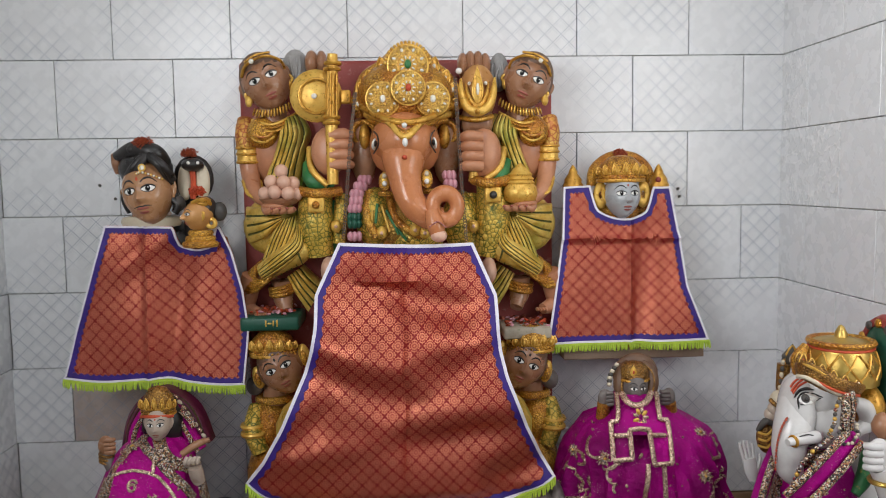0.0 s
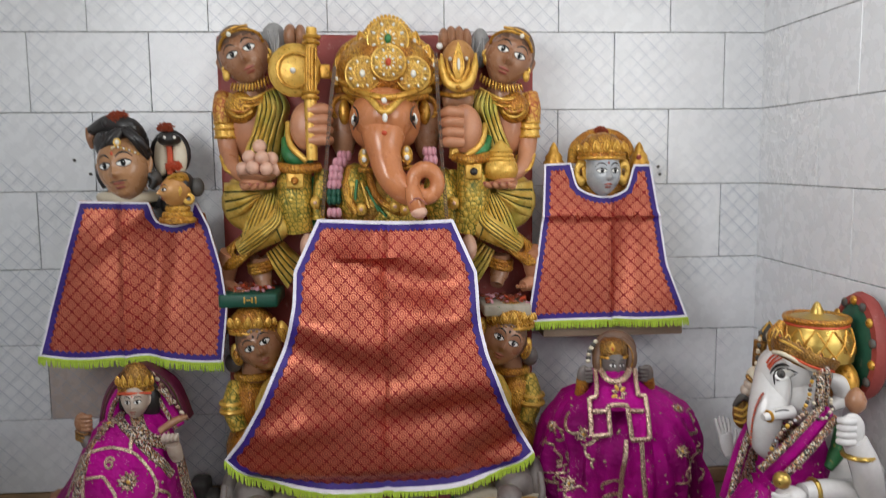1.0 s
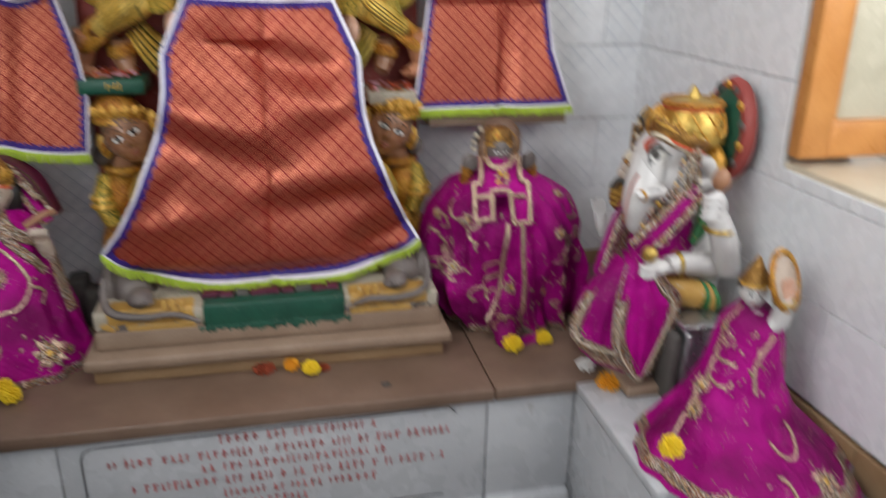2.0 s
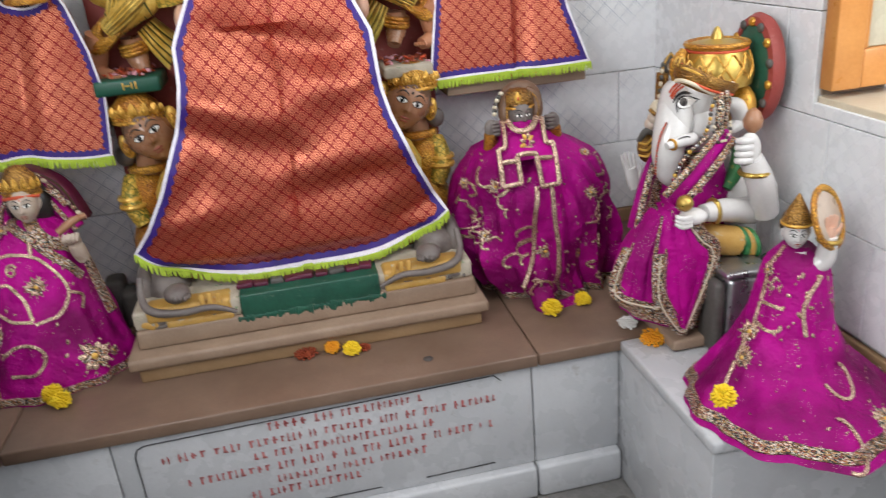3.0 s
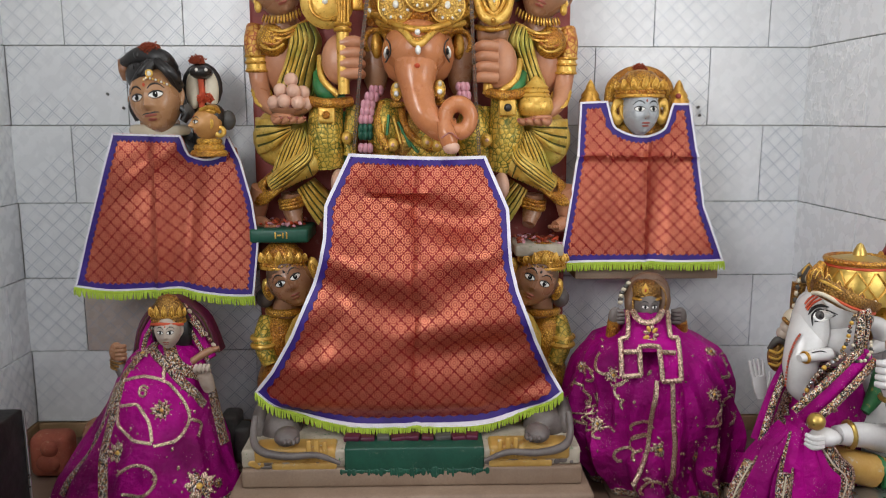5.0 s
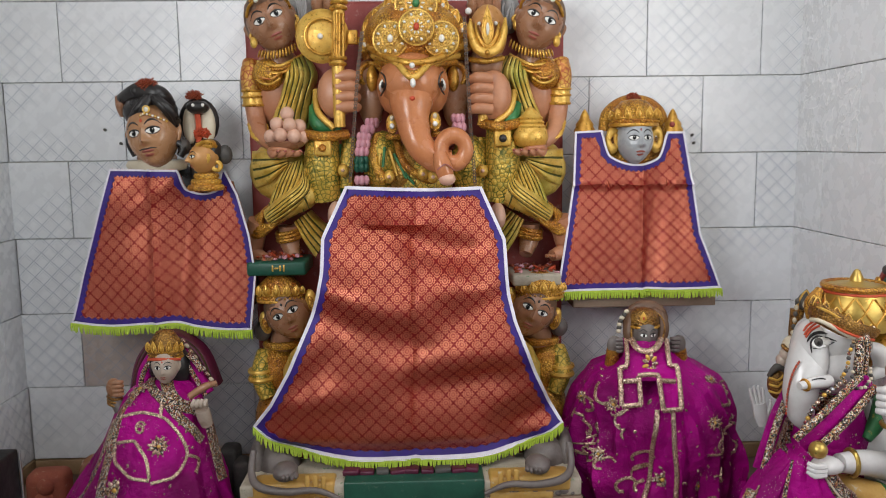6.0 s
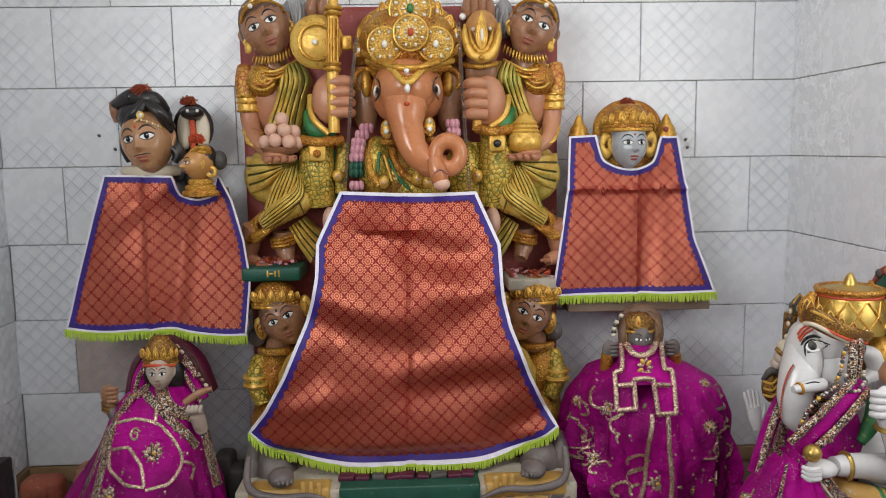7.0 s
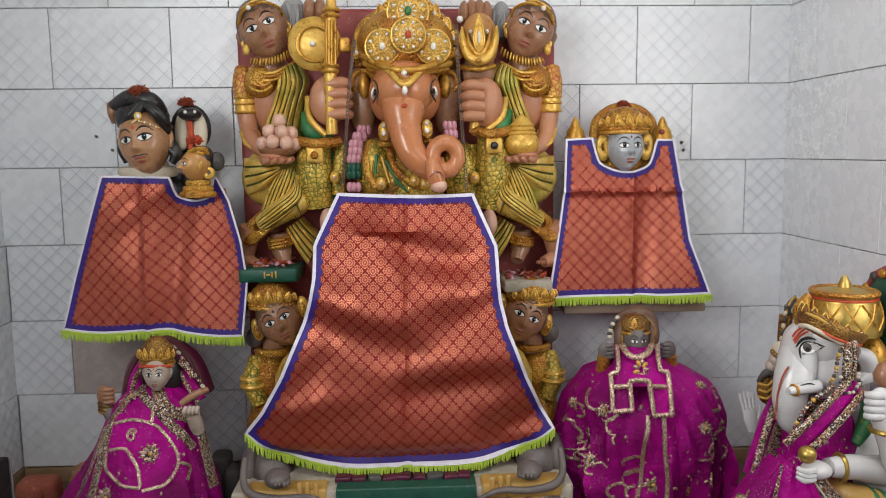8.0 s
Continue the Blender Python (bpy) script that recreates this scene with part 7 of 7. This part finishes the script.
for c in ((0.7900, -0.5350, 1.0216), (0.7980, -0.5350, 1.0040), (0.7855, -0.5300, 1.0079)):
    s.ell(c, (0.012, 0.014, 0.014), AGED, n=10)
s.ell((0.7846, -0.5200, 0.9547), (0.022, 0.022, 0.034), DARKGOLD, n=14)
s.tube([(0.7619, -0.5250, 0.9721), (0.7737, -0.5350, 0.9947), (0.7913, -0.5350, 0.9867)], [0.005, 0.008, 0.005], SOOT, n=8)
for k in range(3):
    x, y, z = (0.7649, -0.5450, 0.9755)
    s.tube([(x - 0.012, y, z - 0.014 * k), (x + 0.004, y - 0.006, z - 0.004 - 0.014 * k), (x + 0.018, y, z + 0.004 - 0.014 * k)], 0.0026, GOLDY, n=6)
open_hand(s, (0.743, -0.550, 0.874), (0.723, -0.550, 0.962), 0.0157, PORCELAIN)
# arm across the lap with bangle, golden sweet; second raised hand
s.tube([(1.009, -0.620, 0.866), (0.965, -0.660, 0.829), (0.860, -0.720, 0.862), (0.800, -0.740, 0.871)], [0.0314, 0.0314, 0.0242, 0.0179], PORCELAIN, n=16)
s.ring((0.829, -0.730, 0.867), 0.0237, 0.0049, BRASS, (0, 90, 0))
s.ell((0.773, -0.750, 0.872), (0.0292, 0.025, 0.0165), PORCELAIN)
for k in range(3):
    c = (0.747, -0.770, 0.879)
    s.tube([(c[0] + 0.012, c[1], c[2] - 0.008 * k), (c[0] - 0.008, c[1] - 0.004, c[2] - 0.008 * k), (c[0] - 0.018, c[1] + 0.006, c[2] - 0.008 * k + 0.004)], [0.006, 0.006, 0.004], PORCELAIN, n=7, steps=3)
s.ell((0.749, -0.760, 0.906), 0.0164, BRASS)
fist(s, (0.905, -0.720, 0.983), 0.028, PORCELAIN, -1)
s.tube([(0.911, -0.720, 0.962), (0.938, -0.720, 0.904), (0.963, -0.700, 0.837)], [0.024, 0.028, 0.03], PORCELAIN, n=12)
s.ring((0.920, -0.720, 0.933), 0.027, 0.005, BRASS)
s.lathe((0.923, -0.700, 1.010), [(0.008, 0), (0.018, 0.012), (0.02, 0.026), (0.013, 0.042), (0.003, 0.05)], BROWN, n=14)
# torso, lap and halo
s.ell((0.91, -0.58, 0.78), (0.10, 0.10, 0.17), PORCELAIN, n=18)
s.ell((0.92, -0.58, 0.67), (0.10, 0.11, 0.065), PORCELAIN, n=18)
s.tube([(0.806, -0.700, 0.807), (0.842, -0.710, 0.799), (0.895, -0.710, 0.784)], [0.026, 0.032, 0.032], YELLOWC, n=14)
for c in ((0.906, -0.710, 0.782), (0.918, -0.710, 0.777), (0.929, -0.710, 0.775)):
    s.ring(c, 0.027, 0.008, GREEN if c[0] != 0.918 else YELLOWC, (0, 80, 0), n=18)
s.tube([(0.985, -0.705, 0.735), (0.975, -0.735, 0.70), (0.97, -0.74, 0.66)], 0.022, GREEN, n=9)
s.tube([(0.941, -0.640, 0.958), (0.916, -0.660, 0.918), (0.891, -0.670, 0.887)], [0.02, 0.016, 0.01], GREEN, n=9)
h = (0.986, -0.600, 1.109)
s.ell((1.0, -0.575, h[2]), (0.022, 0.07, 0.105), DKGREEN, n=24)
s.ring((1.005, -0.575, h[2]), 0.098, 0.018, RED, (0, 90, 0), n=28, squash=0.72)
for k in range(14):
    a = 2 * math.pi * k / 14
    s.ell((0.987, -0.575 + 0.071 * math.sin(a), h[2] + 0.098 * math.cos(a)), (0.006, 0.010, 0.010), SOOT if k % 2 else GOLD, n=8, rings=6)
s.lathe((0.93, -0.585, 0.6005), [(0.10, 0), (0.11, 0.03), (0.095, 0.06)], CARVED, n=18)
s.make("marble_idol", label="polished white marble elephant-headed idol with golden cap", category="statue")

thing, surf, ribbon, motif, swirl = robe("draped_robe", [
    (0.602, 0.815, -0.57, 0.115, 0.155), (0.66, 0.82, -0.572, 0.105, 0.145), (0.74, 0.834, -0.576, 0.09, 0.12), (0.82, 0.843, -0.58, 0.092, 0.108), (0.90, 0.858, -0.58, 0.074, 0.09), (0.955, 0.87, -0.58, 0.045, 0.06)],
    7, 0.03, 21, "magenta satin robe with heavy embroidered borders on the marble idol", 0.09)
for pts, w in (([(0.898, -0.660, 0.988), (0.830, -0.700, 0.945), (0.775, -0.710, 0.904), (0.749, -0.700, 0.878)], 0.034), ([(0.738, -0.620, 0.918), (0.728, -0.660, 0.886), (0.743, -0.680, 0.864), (0.776, -0.690, 0.871)], 0.024),
               ([(0.748, -0.720, 0.846), (0.767, -0.740, 0.821), (0.809, -0.740, 0.775), (0.818, -0.740, 0.734)], 0.028), ([(0.723, -0.700, 0.867), (0.711, -0.720, 0.807), (0.706, -0.730, 0.731)], 0.014), ([(0.712, -0.620, 0.882), (0.693, -0.620, 0.822), (0.669, -0.620, 0.761)], 0.018)):
    ribbon("border", pts, w, EMB, 0.004)
for p, r in (((0.684, -0.680, 0.765), 0.022), ((0.734, -0.720, 0.748), 0.022), ((0.694, -0.690, 0.716), 0.018), ((0.730, -0.680, 0.893), 0.014), ((0.775, -0.730, 0.787), 0.012)):
    motif("braid", p, r)
for pts in ([(0.691, -0.620, 0.859), (0.679, -0.640, 0.795), (0.681, -0.660, 0.719)], [(0.714, -0.660, 0.851), (0.701, -0.680, 0.789), (0.709, -0.700, 0.715)], [(0.736, -0.710, 0.842), (0.736, -0.730, 0.788), (0.730, -0.740, 0.724)]):
    ribbon("braid", pts, 0.008, ZARI, 0.003)
s = Sculpt()
for pts in ([(0.881, -0.680, 1.008), (0.822, -0.710, 0.971), (0.778, -0.720, 0.933), (0.740, -0.715, 0.896)], [(0.769, -0.600, 0.958), (0.740, -0.620, 0.924), (0.719, -0.630, 0.874), (0.698, -0.640, 0.819)]):
    s.tube(pts, 0.017, SATIN, n=12, flat=0.45)
under(s.make("shoulder_strap"), thing)
for pts in ([(0.855, -0.700, 1.023), (0.800, -0.725, 0.988), (0.756, -0.735, 0.952), (0.721, -0.730, 0.915)], [(0.885, -0.700, 1.001), (0.832, -0.725, 0.960), (0.787, -0.735, 0.922), (0.750, -0.730, 0.883)], [(0.747, -0.630, 0.951), (0.722, -0.655, 0.919), (0.703, -0.670, 0.878), (0.687, -0.680, 0.830)]):
    s = Sculpt()
    s.tube(pts, 0.0085, EMB, n=8, flat=0.6)
    under(s.make("strap_edge", label="embroidered strap edging"), thing)
for v0 in (0.03, 0.12):
    ribbon("braid", [(2 * math.pi * k / 60, v0) for k in range(61)], 0.005, ZARI, 0.0045, 2)
for pts, w in (([(0.813, -0.740, 0.766), (0.793, -0.750, 0.740), (0.783, -0.750, 0.705)], 0.03), ([(0.679, -0.620, 0.786), (0.687, -0.640, 0.746), (0.698, -0.680, 0.729)], 0.016), ([(0.758, -0.700, 0.901), (0.787, -0.710, 0.944), (0.843, -0.690, 0.984)], 0.012)):
    ribbon("border", pts, w, EMB, 0.005)
sparkle(thing, surf, 31, 80)
for title, one, two, lift in (("front_panel", [(0.7211, -0.7350, 0.8881), (0.7056, -0.7480, 0.8029), (0.7031, -0.7520, 0.7116), (0.7451, -0.7520, 0.6359)], [(0.7615, -0.7350, 0.8700), (0.7934, -0.7450, 0.8243), (0.8204, -0.7480, 0.7786), (0.7635, -0.7520, 0.6280)], 0.012),
                              ("side_panel", [(0.7199, -0.7050, 0.8761), (0.6585, -0.7000, 0.8056), (0.6319, -0.6950, 0.7102)], [(0.7294, -0.7250, 0.8725), (0.7096, -0.7300, 0.7768), (0.7138, -0.7300, 0.6777)], 0.010)):
    s = Sculpt()
    drape(s, one, two, 3, SATIN, SATIN, 0.004, lift)
    panel = under(s.make(title, label="magenta satin panel hanging to a point"), thing)
    for pts in ((one[1:] + [two[-1]]), two):
        s = Sculpt()
        s.tube([(x, y - 0.006, z) for x, y, z in pts], 0.0150, EMB, n=9, flat=0.3)
        s.tube([(x + 0.008, y - 0.010, z + 0.012) for x, y, z in pts], 0.0022, ZARI, n=6)
        s.tube([(x - 0.004, y - 0.011, z - 0.004) for x, y, z in pts], 0.0018, CREAM, n=6)
        under(s.make("panel_border", label="gold, black and white embroidered border"), thing)


# dark steel stand between the idols
c = (0.867, -0.770, 0.724)
st = empty("steel_stand", (c[0], c[1], SHELF), "low dark steel stand with a flat plate", "stand")
under(block("body", (c[0] - 0.036, c[1] - 0.03, SHELF), (c[0] + 0.05, c[1] + 0.05, c[2] + 0.02), STEEL, bevel=0.014), st)
under(block("top_plate", (c[0] - 0.045, c[1] - 0.036, c[2] + 0.0205), (c[0] + 0.058, c[1] + 0.055, c[2] + 0.034), STEEL, bevel=0.005), st)
under(block("side_cheek", (c[0] - 0.062, c[1] - 0.025, SHELF), (c[0] - 0.0365, c[1] + 0.045, c[2] + 0.012), SOOT, bevel=0.01), st)

# small idol at the front of the side platform
thing, surf, ribbon, motif, swirl = robe("flared_robe", [
    (0.5745, 0.862, -0.995, 0.200, 0.200), (0.61, 0.860, -0.972, 0.163, 0.158), (0.66, 0.864, -0.94, 0.108, 0.105), (0.72, 0.874, -0.93, 0.077, 0.078), (0.78, 0.882, -0.925, 0.065, 0.065), (0.83, 0.885, -0.92, 0.055, 0.05), (0.86, 0.885, -0.92, 0.025, 0.025)],
    8, 0.03, 40, "flared magenta satin robe with gold motifs on a small idol", 0.09)
for p, r in (((0.764, -1.050, 0.668), 0.022), ((0.939, -1.000, 0.603), 0.026), ((0.703, -1.000, 0.708), 0.022), ((0.798, -1.000, 0.820), 0.014)):
    motif("braid", p, r)
ribbon("braid", [(0.774, -0.980, 0.836), (0.792, -1.000, 0.841), (0.807, -1.010, 0.817), (0.802, -1.020, 0.784), (0.772, -1.030, 0.766), (0.752, -1.020, 0.778)], 0.009, ZARI, 0.003)
ribbon("braid", [(0.899, -0.950, 0.816), (0.874, -0.970, 0.794), (0.857, -0.980, 0.766), (0.856, -1.000, 0.718)], 0.008, ZARI, 0.003)
for p, r, turn, start in (((0.692, -1.000, 0.712), 0.034, 0.75, 0.6), ((0.762, -1.050, 0.686), 0.036, 0.7, 2.2), ((0.897, -1.020, 0.661), 0.038, 0.6, 3.4), ((0.814, -1.020, 0.736), 0.03, 0.8, 1.0), ((0.696, -1.100, 0.654), 0.04, 0.5, 3.6), ((0.839, -1.080, 0.612), 0.04, 0.5, 4.2), ((0.843, -0.950, 0.853), 0.018, 0.8, 1.5)):
    swirl("braid", p, r, turn, start, 0.007)
sparkle(thing, surf, 41, 90)
s = Sculpt()
f = (0.873, -0.930, 0.886)
face(s, f, (0.022, 0.025, 0.029), PORCELAIN, yaw=-25, mark=VERMILION)
s.ell((f[0] + 0.008, f[1] + 0.015, f[2] + 0.012), (0.027, 0.026, 0.03), INK)
s.lathe((f[0], f[1], f[2] + 0.016), [(0.025, 0), (0.026, 0.008), (0.021, 0.020), (0.013, 0.036), (0.006, 0.050), (0.001, 0.058)], DARKGOLD, n=18)
s.ring((f[0], f[1], f[2] + 0.020), 0.025, 0.003, GOLDY, n=18)
s.tube([(f[0] + 0.005, f[1] + 0.01, f[2] - 0.02), (0.885, -0.92, 0.84)], 0.014, PORCELAIN)
s.lathe((0.88, -0.93, SHELF), [(0.08, 0), (0.07, 0.1), (0.04, 0.24), (0.02, 0.28)], PORCELAIN, n=16)
g = (0.919, -0.950, 0.914)
s.ring(g, 0.047, 0.0055, CARVED, (70, 0, 30), n=26, squash=1.15)
s.lathe(g, [(0.044, -0.002), (0.046, 0.0), (0.044, 0.002)], AGED, (70, 0, 30), n=26)
open_hand(s, (g[0] - 0.004, g[1] - 0.014, g[2] - 0.04), (g[0] - 0.004, g[1] - 0.016, g[2] + 0.012), 0.012, SWEET)
s.ring((g[0] - 0.004, g[1] - 0.014, g[2] - 0.036), 0.018, 0.004, BRASS)
s.tube([(g[0] - 0.004, g[1] - 0.012, g[2] - 0.03), (g[0] - 0.006, g[1] - 0.01, g[2] - 0.075), (g[0] - 0.03, g[1], g[2] - 0.09)], [0.015, 0.018, 0.016], PORCELAIN, n=10)
s.make("small_idol", label="small white-faced idol with golden ring halo", category="statue")


# ---- flowers and small things ----
def blossom(at, r, mat, seed, name="marigold", label="fresh yellow marigold head lying on the stone ledge", group="marigolds", squash=0.75, shag=0.0):
    rng = random.Random(seed)
    q = Sculpt()
    c = Vector(at) + Vector((0, 0, r * squash))
    q.ell(tuple(c), (r * 0.72, r * 0.72, r * 0.6 * squash), mat, n=10, rings=6)
    n = 96
    for k in range(n):
        h = 1 - 1.75 * k / n
        a = 2.39996 * k
        w = math.sqrt(max(1 - h * h, 0))
        d = Vector((w * math.cos(a), w * math.sin(a), h * squash))
        p = c + d * r * (0.8 + rng.uniform(-0.12, 0.15) + shag * rng.uniform(0, 0.5))
        q.ell(tuple(p), (r * 0.22, r * 0.17, r * 0.10), mat, (rng.uniform(-30, 30), -math.degrees(math.asin(max(-1, min(1, h)))) * 0.6 + rng.uniform(-30, 30), math.degrees(a)), n=6, rings=4)
    return q.make(name, label=label, category="flower", group=group)


ly = SHELF + 0.0005
for i, (p, r, m) in enumerate((((0.081, -0.526, 0.580), 0.021, PETAL_Y), ((0.039, -0.499, 0.580), 0.018, PETAL_O), ((0.558, -0.504, 0.600), 0.025, PETAL_Y), ((0.643, -0.483, 0.600), 0.021, PETAL_Y),
                               ((-0.534, -0.525, 0.580), 0.022, PETAL_Y))):
    blossom((p[0], p[1], ly), r, m, 50 + i)
b = (-0.554, -0.470, 0.624)
blossom((b[0], -0.505, ly), 0.022, PETAL_Y, 60, label="yellow marigold head leaning against the robe hem", squash=1.0)
b = (0.656, -1.080, 0.684)
blossom((b[0], b[1], b[2] - 0.022), 0.021, PETAL_Y, 61, label="yellow marigold head resting on the robe hem", squash=1.0)
for i, (p, r) in enumerate((((-0.021, -0.495, 0.580), 0.020), ((-0.613, -0.429, 0.580), 0.022), ((0.109, -0.510, 0.580), 0.012))):
    blossom((p[0], p[1], ly), r, PETAL_R, 70 + i, "dried_flower", "dried dark red flower crumbling on the stone ledge", "dried flowers", 0.45, 0.8)
p = (0.718, -0.659, 0.580)
blossom((p[0], -0.70, ly - 0.002), 0.022, PETAL_O, 80, "dried_flower", "orange and red wilted marigold on the marble edge", "dried flowers", 0.5, 0.9)
p = (0.685, -0.621, 0.580)
blossom((p[0] + 0.01, p[1], ly), 0.018, PETAL_W, 81, "white_flower", "white blossom lying at the end of the ledge", "", 0.6, 0.6)
for i, p in enumerate(((-0.603, -0.200, 1.598), (-0.507, -0.155, 1.578), (-0.461, -0.270, 1.485), (0.579, -0.100, 1.564))):
    blossom(p, 0.016 if i else 0.02, PETAL_R if i != 2 else VERMILION, 90 + i, "red_flower", "small red flower tucked on top of a bust", "red flowers on the busts", 0.7, 0.7)

rng = random.Random(4)
for nm, x0, x1, y0, z in (("a", -0.375, -0.262, -0.2, 1.172 + 0.0170), ("b", 0.265, 0.372, -0.2, 1.133 + 0.0143)):
    q = Sculpt()
    for _ in range(60):
        q.ell((rng.uniform(x0, x1), rng.uniform(y0, -0.11), z + rng.uniform(0.001, 0.012)), (0.008, 0.005, 0.003), rng.choice((PETAL_R, VERMILION, PINKP, BRICK)), (rng.uniform(-50, 50), rng.uniform(-50, 50), rng.uniform(0, 180)), n=6, rings=4)
    q.make("petals", label="scattered dried red and pink petals on the relief", category="petals", kind="stuff")

q = Sculpt()
q.box((-0.89, -0.23, SHELF + 0.055), (0.098, 0.07, 0.11), BRICK, (0, 0, 4), bevel=0.022, segments=4)
q.ell((-0.885, -0.262, SHELF + 0.078), (0.022, 0.014, 0.022), BRICK)
q.ell((-0.89, -0.262, SHELF + 0.04), (0.03, 0.014, 0.025), BRICK)
q.make("daubed_stone", label="small vermilion-daubed carved stone standing on the ledge", category="stone")
q = Sculpt()
q.ell((-0.80, -0.16, SHELF + 0.06), (0.05, 0.03, 0.06), BROWN, n=18)
q.ell((-0.80, -0.185, SHELF + 0.055), (0.03, 0.012, 0.035), CARVED)
q.make("round_stone", label="brown rounded carved stone leaning behind the robe", category="stone")
for k, (x, w) in enumerate(((-0.47, 0.05), (-0.435, 0.04))):
    q = Sculpt()
    q.box((x, -0.13 - 0.03 * k, SHELF + 0.06 - 0.012 * k), (w, 0.07, 0.12 - 0.024 * k), SOOT, (0, 0, 8 * k), bevel=0.014, segments=3)
    q.make("dark_stone", label="dark grey worn stone block standing behind the robe", category="stone", group="dark stones")
c = (0.239, -0.604, 0.577)
q = Sculpt()
q.lathe((c[0], c[1], ly), [(0.010, 0), (0.011, 0.001), (0.010, 0.002)], SOOT, n=16)
q.make("coin", label="small dark coin lying flat on the ledge", category="coin")
q = Sculpt()
q.box((-0.845, -1.12, (0.962 + FLOOR) / 2), (0.38, 0.64, 0.962 - FLOOR), BLACK, (0, 0, 0), bevel=0.004)
cab = empty("black_cabinet", (-0.86, -1.12, FLOOR), "black laminate cabinet standing at the side wall", "cabinet")
under(q.make("carcass"), cab)
under(block("edge_strip", (-0.655, -0.803, FLOOR + 0.01), (-0.652, -0.7985, 0.958), STEEL, bevel=0.0008), cab)
for p in ((-0.782, 0.000, 1.512), (-0.743, 0.000, 1.476), (0.766, 0.000, 1.479), (0.771, 0.000, 1.458), (-1.043, 0.000, 1.265)):
    q = Sculpt()
    q.tube([(p[0], 0.0, p[2]), (p[0], -0.012, p[2] + 0.003)], [0.003, 0.004], SOOT, n=7, steps=1)
    q.make("nail", label="small rusty nail stub in the tiled wall", category="nail", group="wall nails")

# ---- inscription on the marble face: faded lettering as bars ----
pq = empty("inscription_panel", (0.0, -0.653, 0.42), "white marble inscription panel with faded red lettering", "plaque", kind="structure")
fy = -0.6545
rng = random.Random(17)
rows_text = ((0.515, -0.12, 0.20), (0.480, -0.34, 0.37), (0.448, -0.16, 0.22), (0.415, -0.30, 0.36), (0.382, -0.12, 0.20), (0.352, -0.18, 0.06))
for z, x0, x1 in rows_text:
    q = Sculpt()
    x = x0
    while x < x1:
        w = rng.uniform(0.006, 0.016)
        h = rng.uniform(0.013, 0.020)
        q.box((x + w / 2, fy, z), (w * 0.34, 0.001, h), REDINK, bevel=0)
        q.box((x + w * 0.6, fy, z + rng.choice((-0.4, 0.4, 0.0)) * h), (w * 0.7, 0.001, 0.0034), REDINK, bevel=0)
        x += w + (0.014 if rng.random() < 0.16 else 0.003)
    under(q.make("lettering_line"), pq)
q = Sculpt()
for pts in ([(-0.36, fy, 0.525), (0.37, fy, 0.535)], [(-0.385, fy, 0.50), (-0.378, fy, 0.518), (-0.36, fy, 0.525)], [(-0.385, fy, 0.50), (-0.385, fy, 0.325)], [(-0.30, fy, 0.305), (0.10, fy, 0.305)], [(0.2, fy, 0.306), (0.36, fy, 0.308)], [(0.37, fy, 0.535), (0.385, fy, 0.52)]):
    q.tube(pts, 0.0013, INK, n=5, steps=2)
under(q.make("border_line"), pq)

# ---- wall tiles ----
tiling(wall_back, LEFT, RIGHT, (-0.5 - 2.4) * TW, lambda a, z: pose(a, 0, z), odd=[(-0.655, 0.000, 0.904)])
tiling(wall_right, -2.6, 0.0, -0.144, lambda a, z: pose(RIGHT, a, z, 0, 0, 90), (OPEN_Y1, OPEN_Y0, OPEN_Z0, OPEN_Z1), [(-0.132, 0, 1.552), (-0.079, 0, 1.691)], FAINT_TILE, LEAF_GLINT_TILE)
tiling(wall_left, -1.6, 0.0, -0.1, lambda a, z: pose(LEFT, a, z, 0, 0, 90))
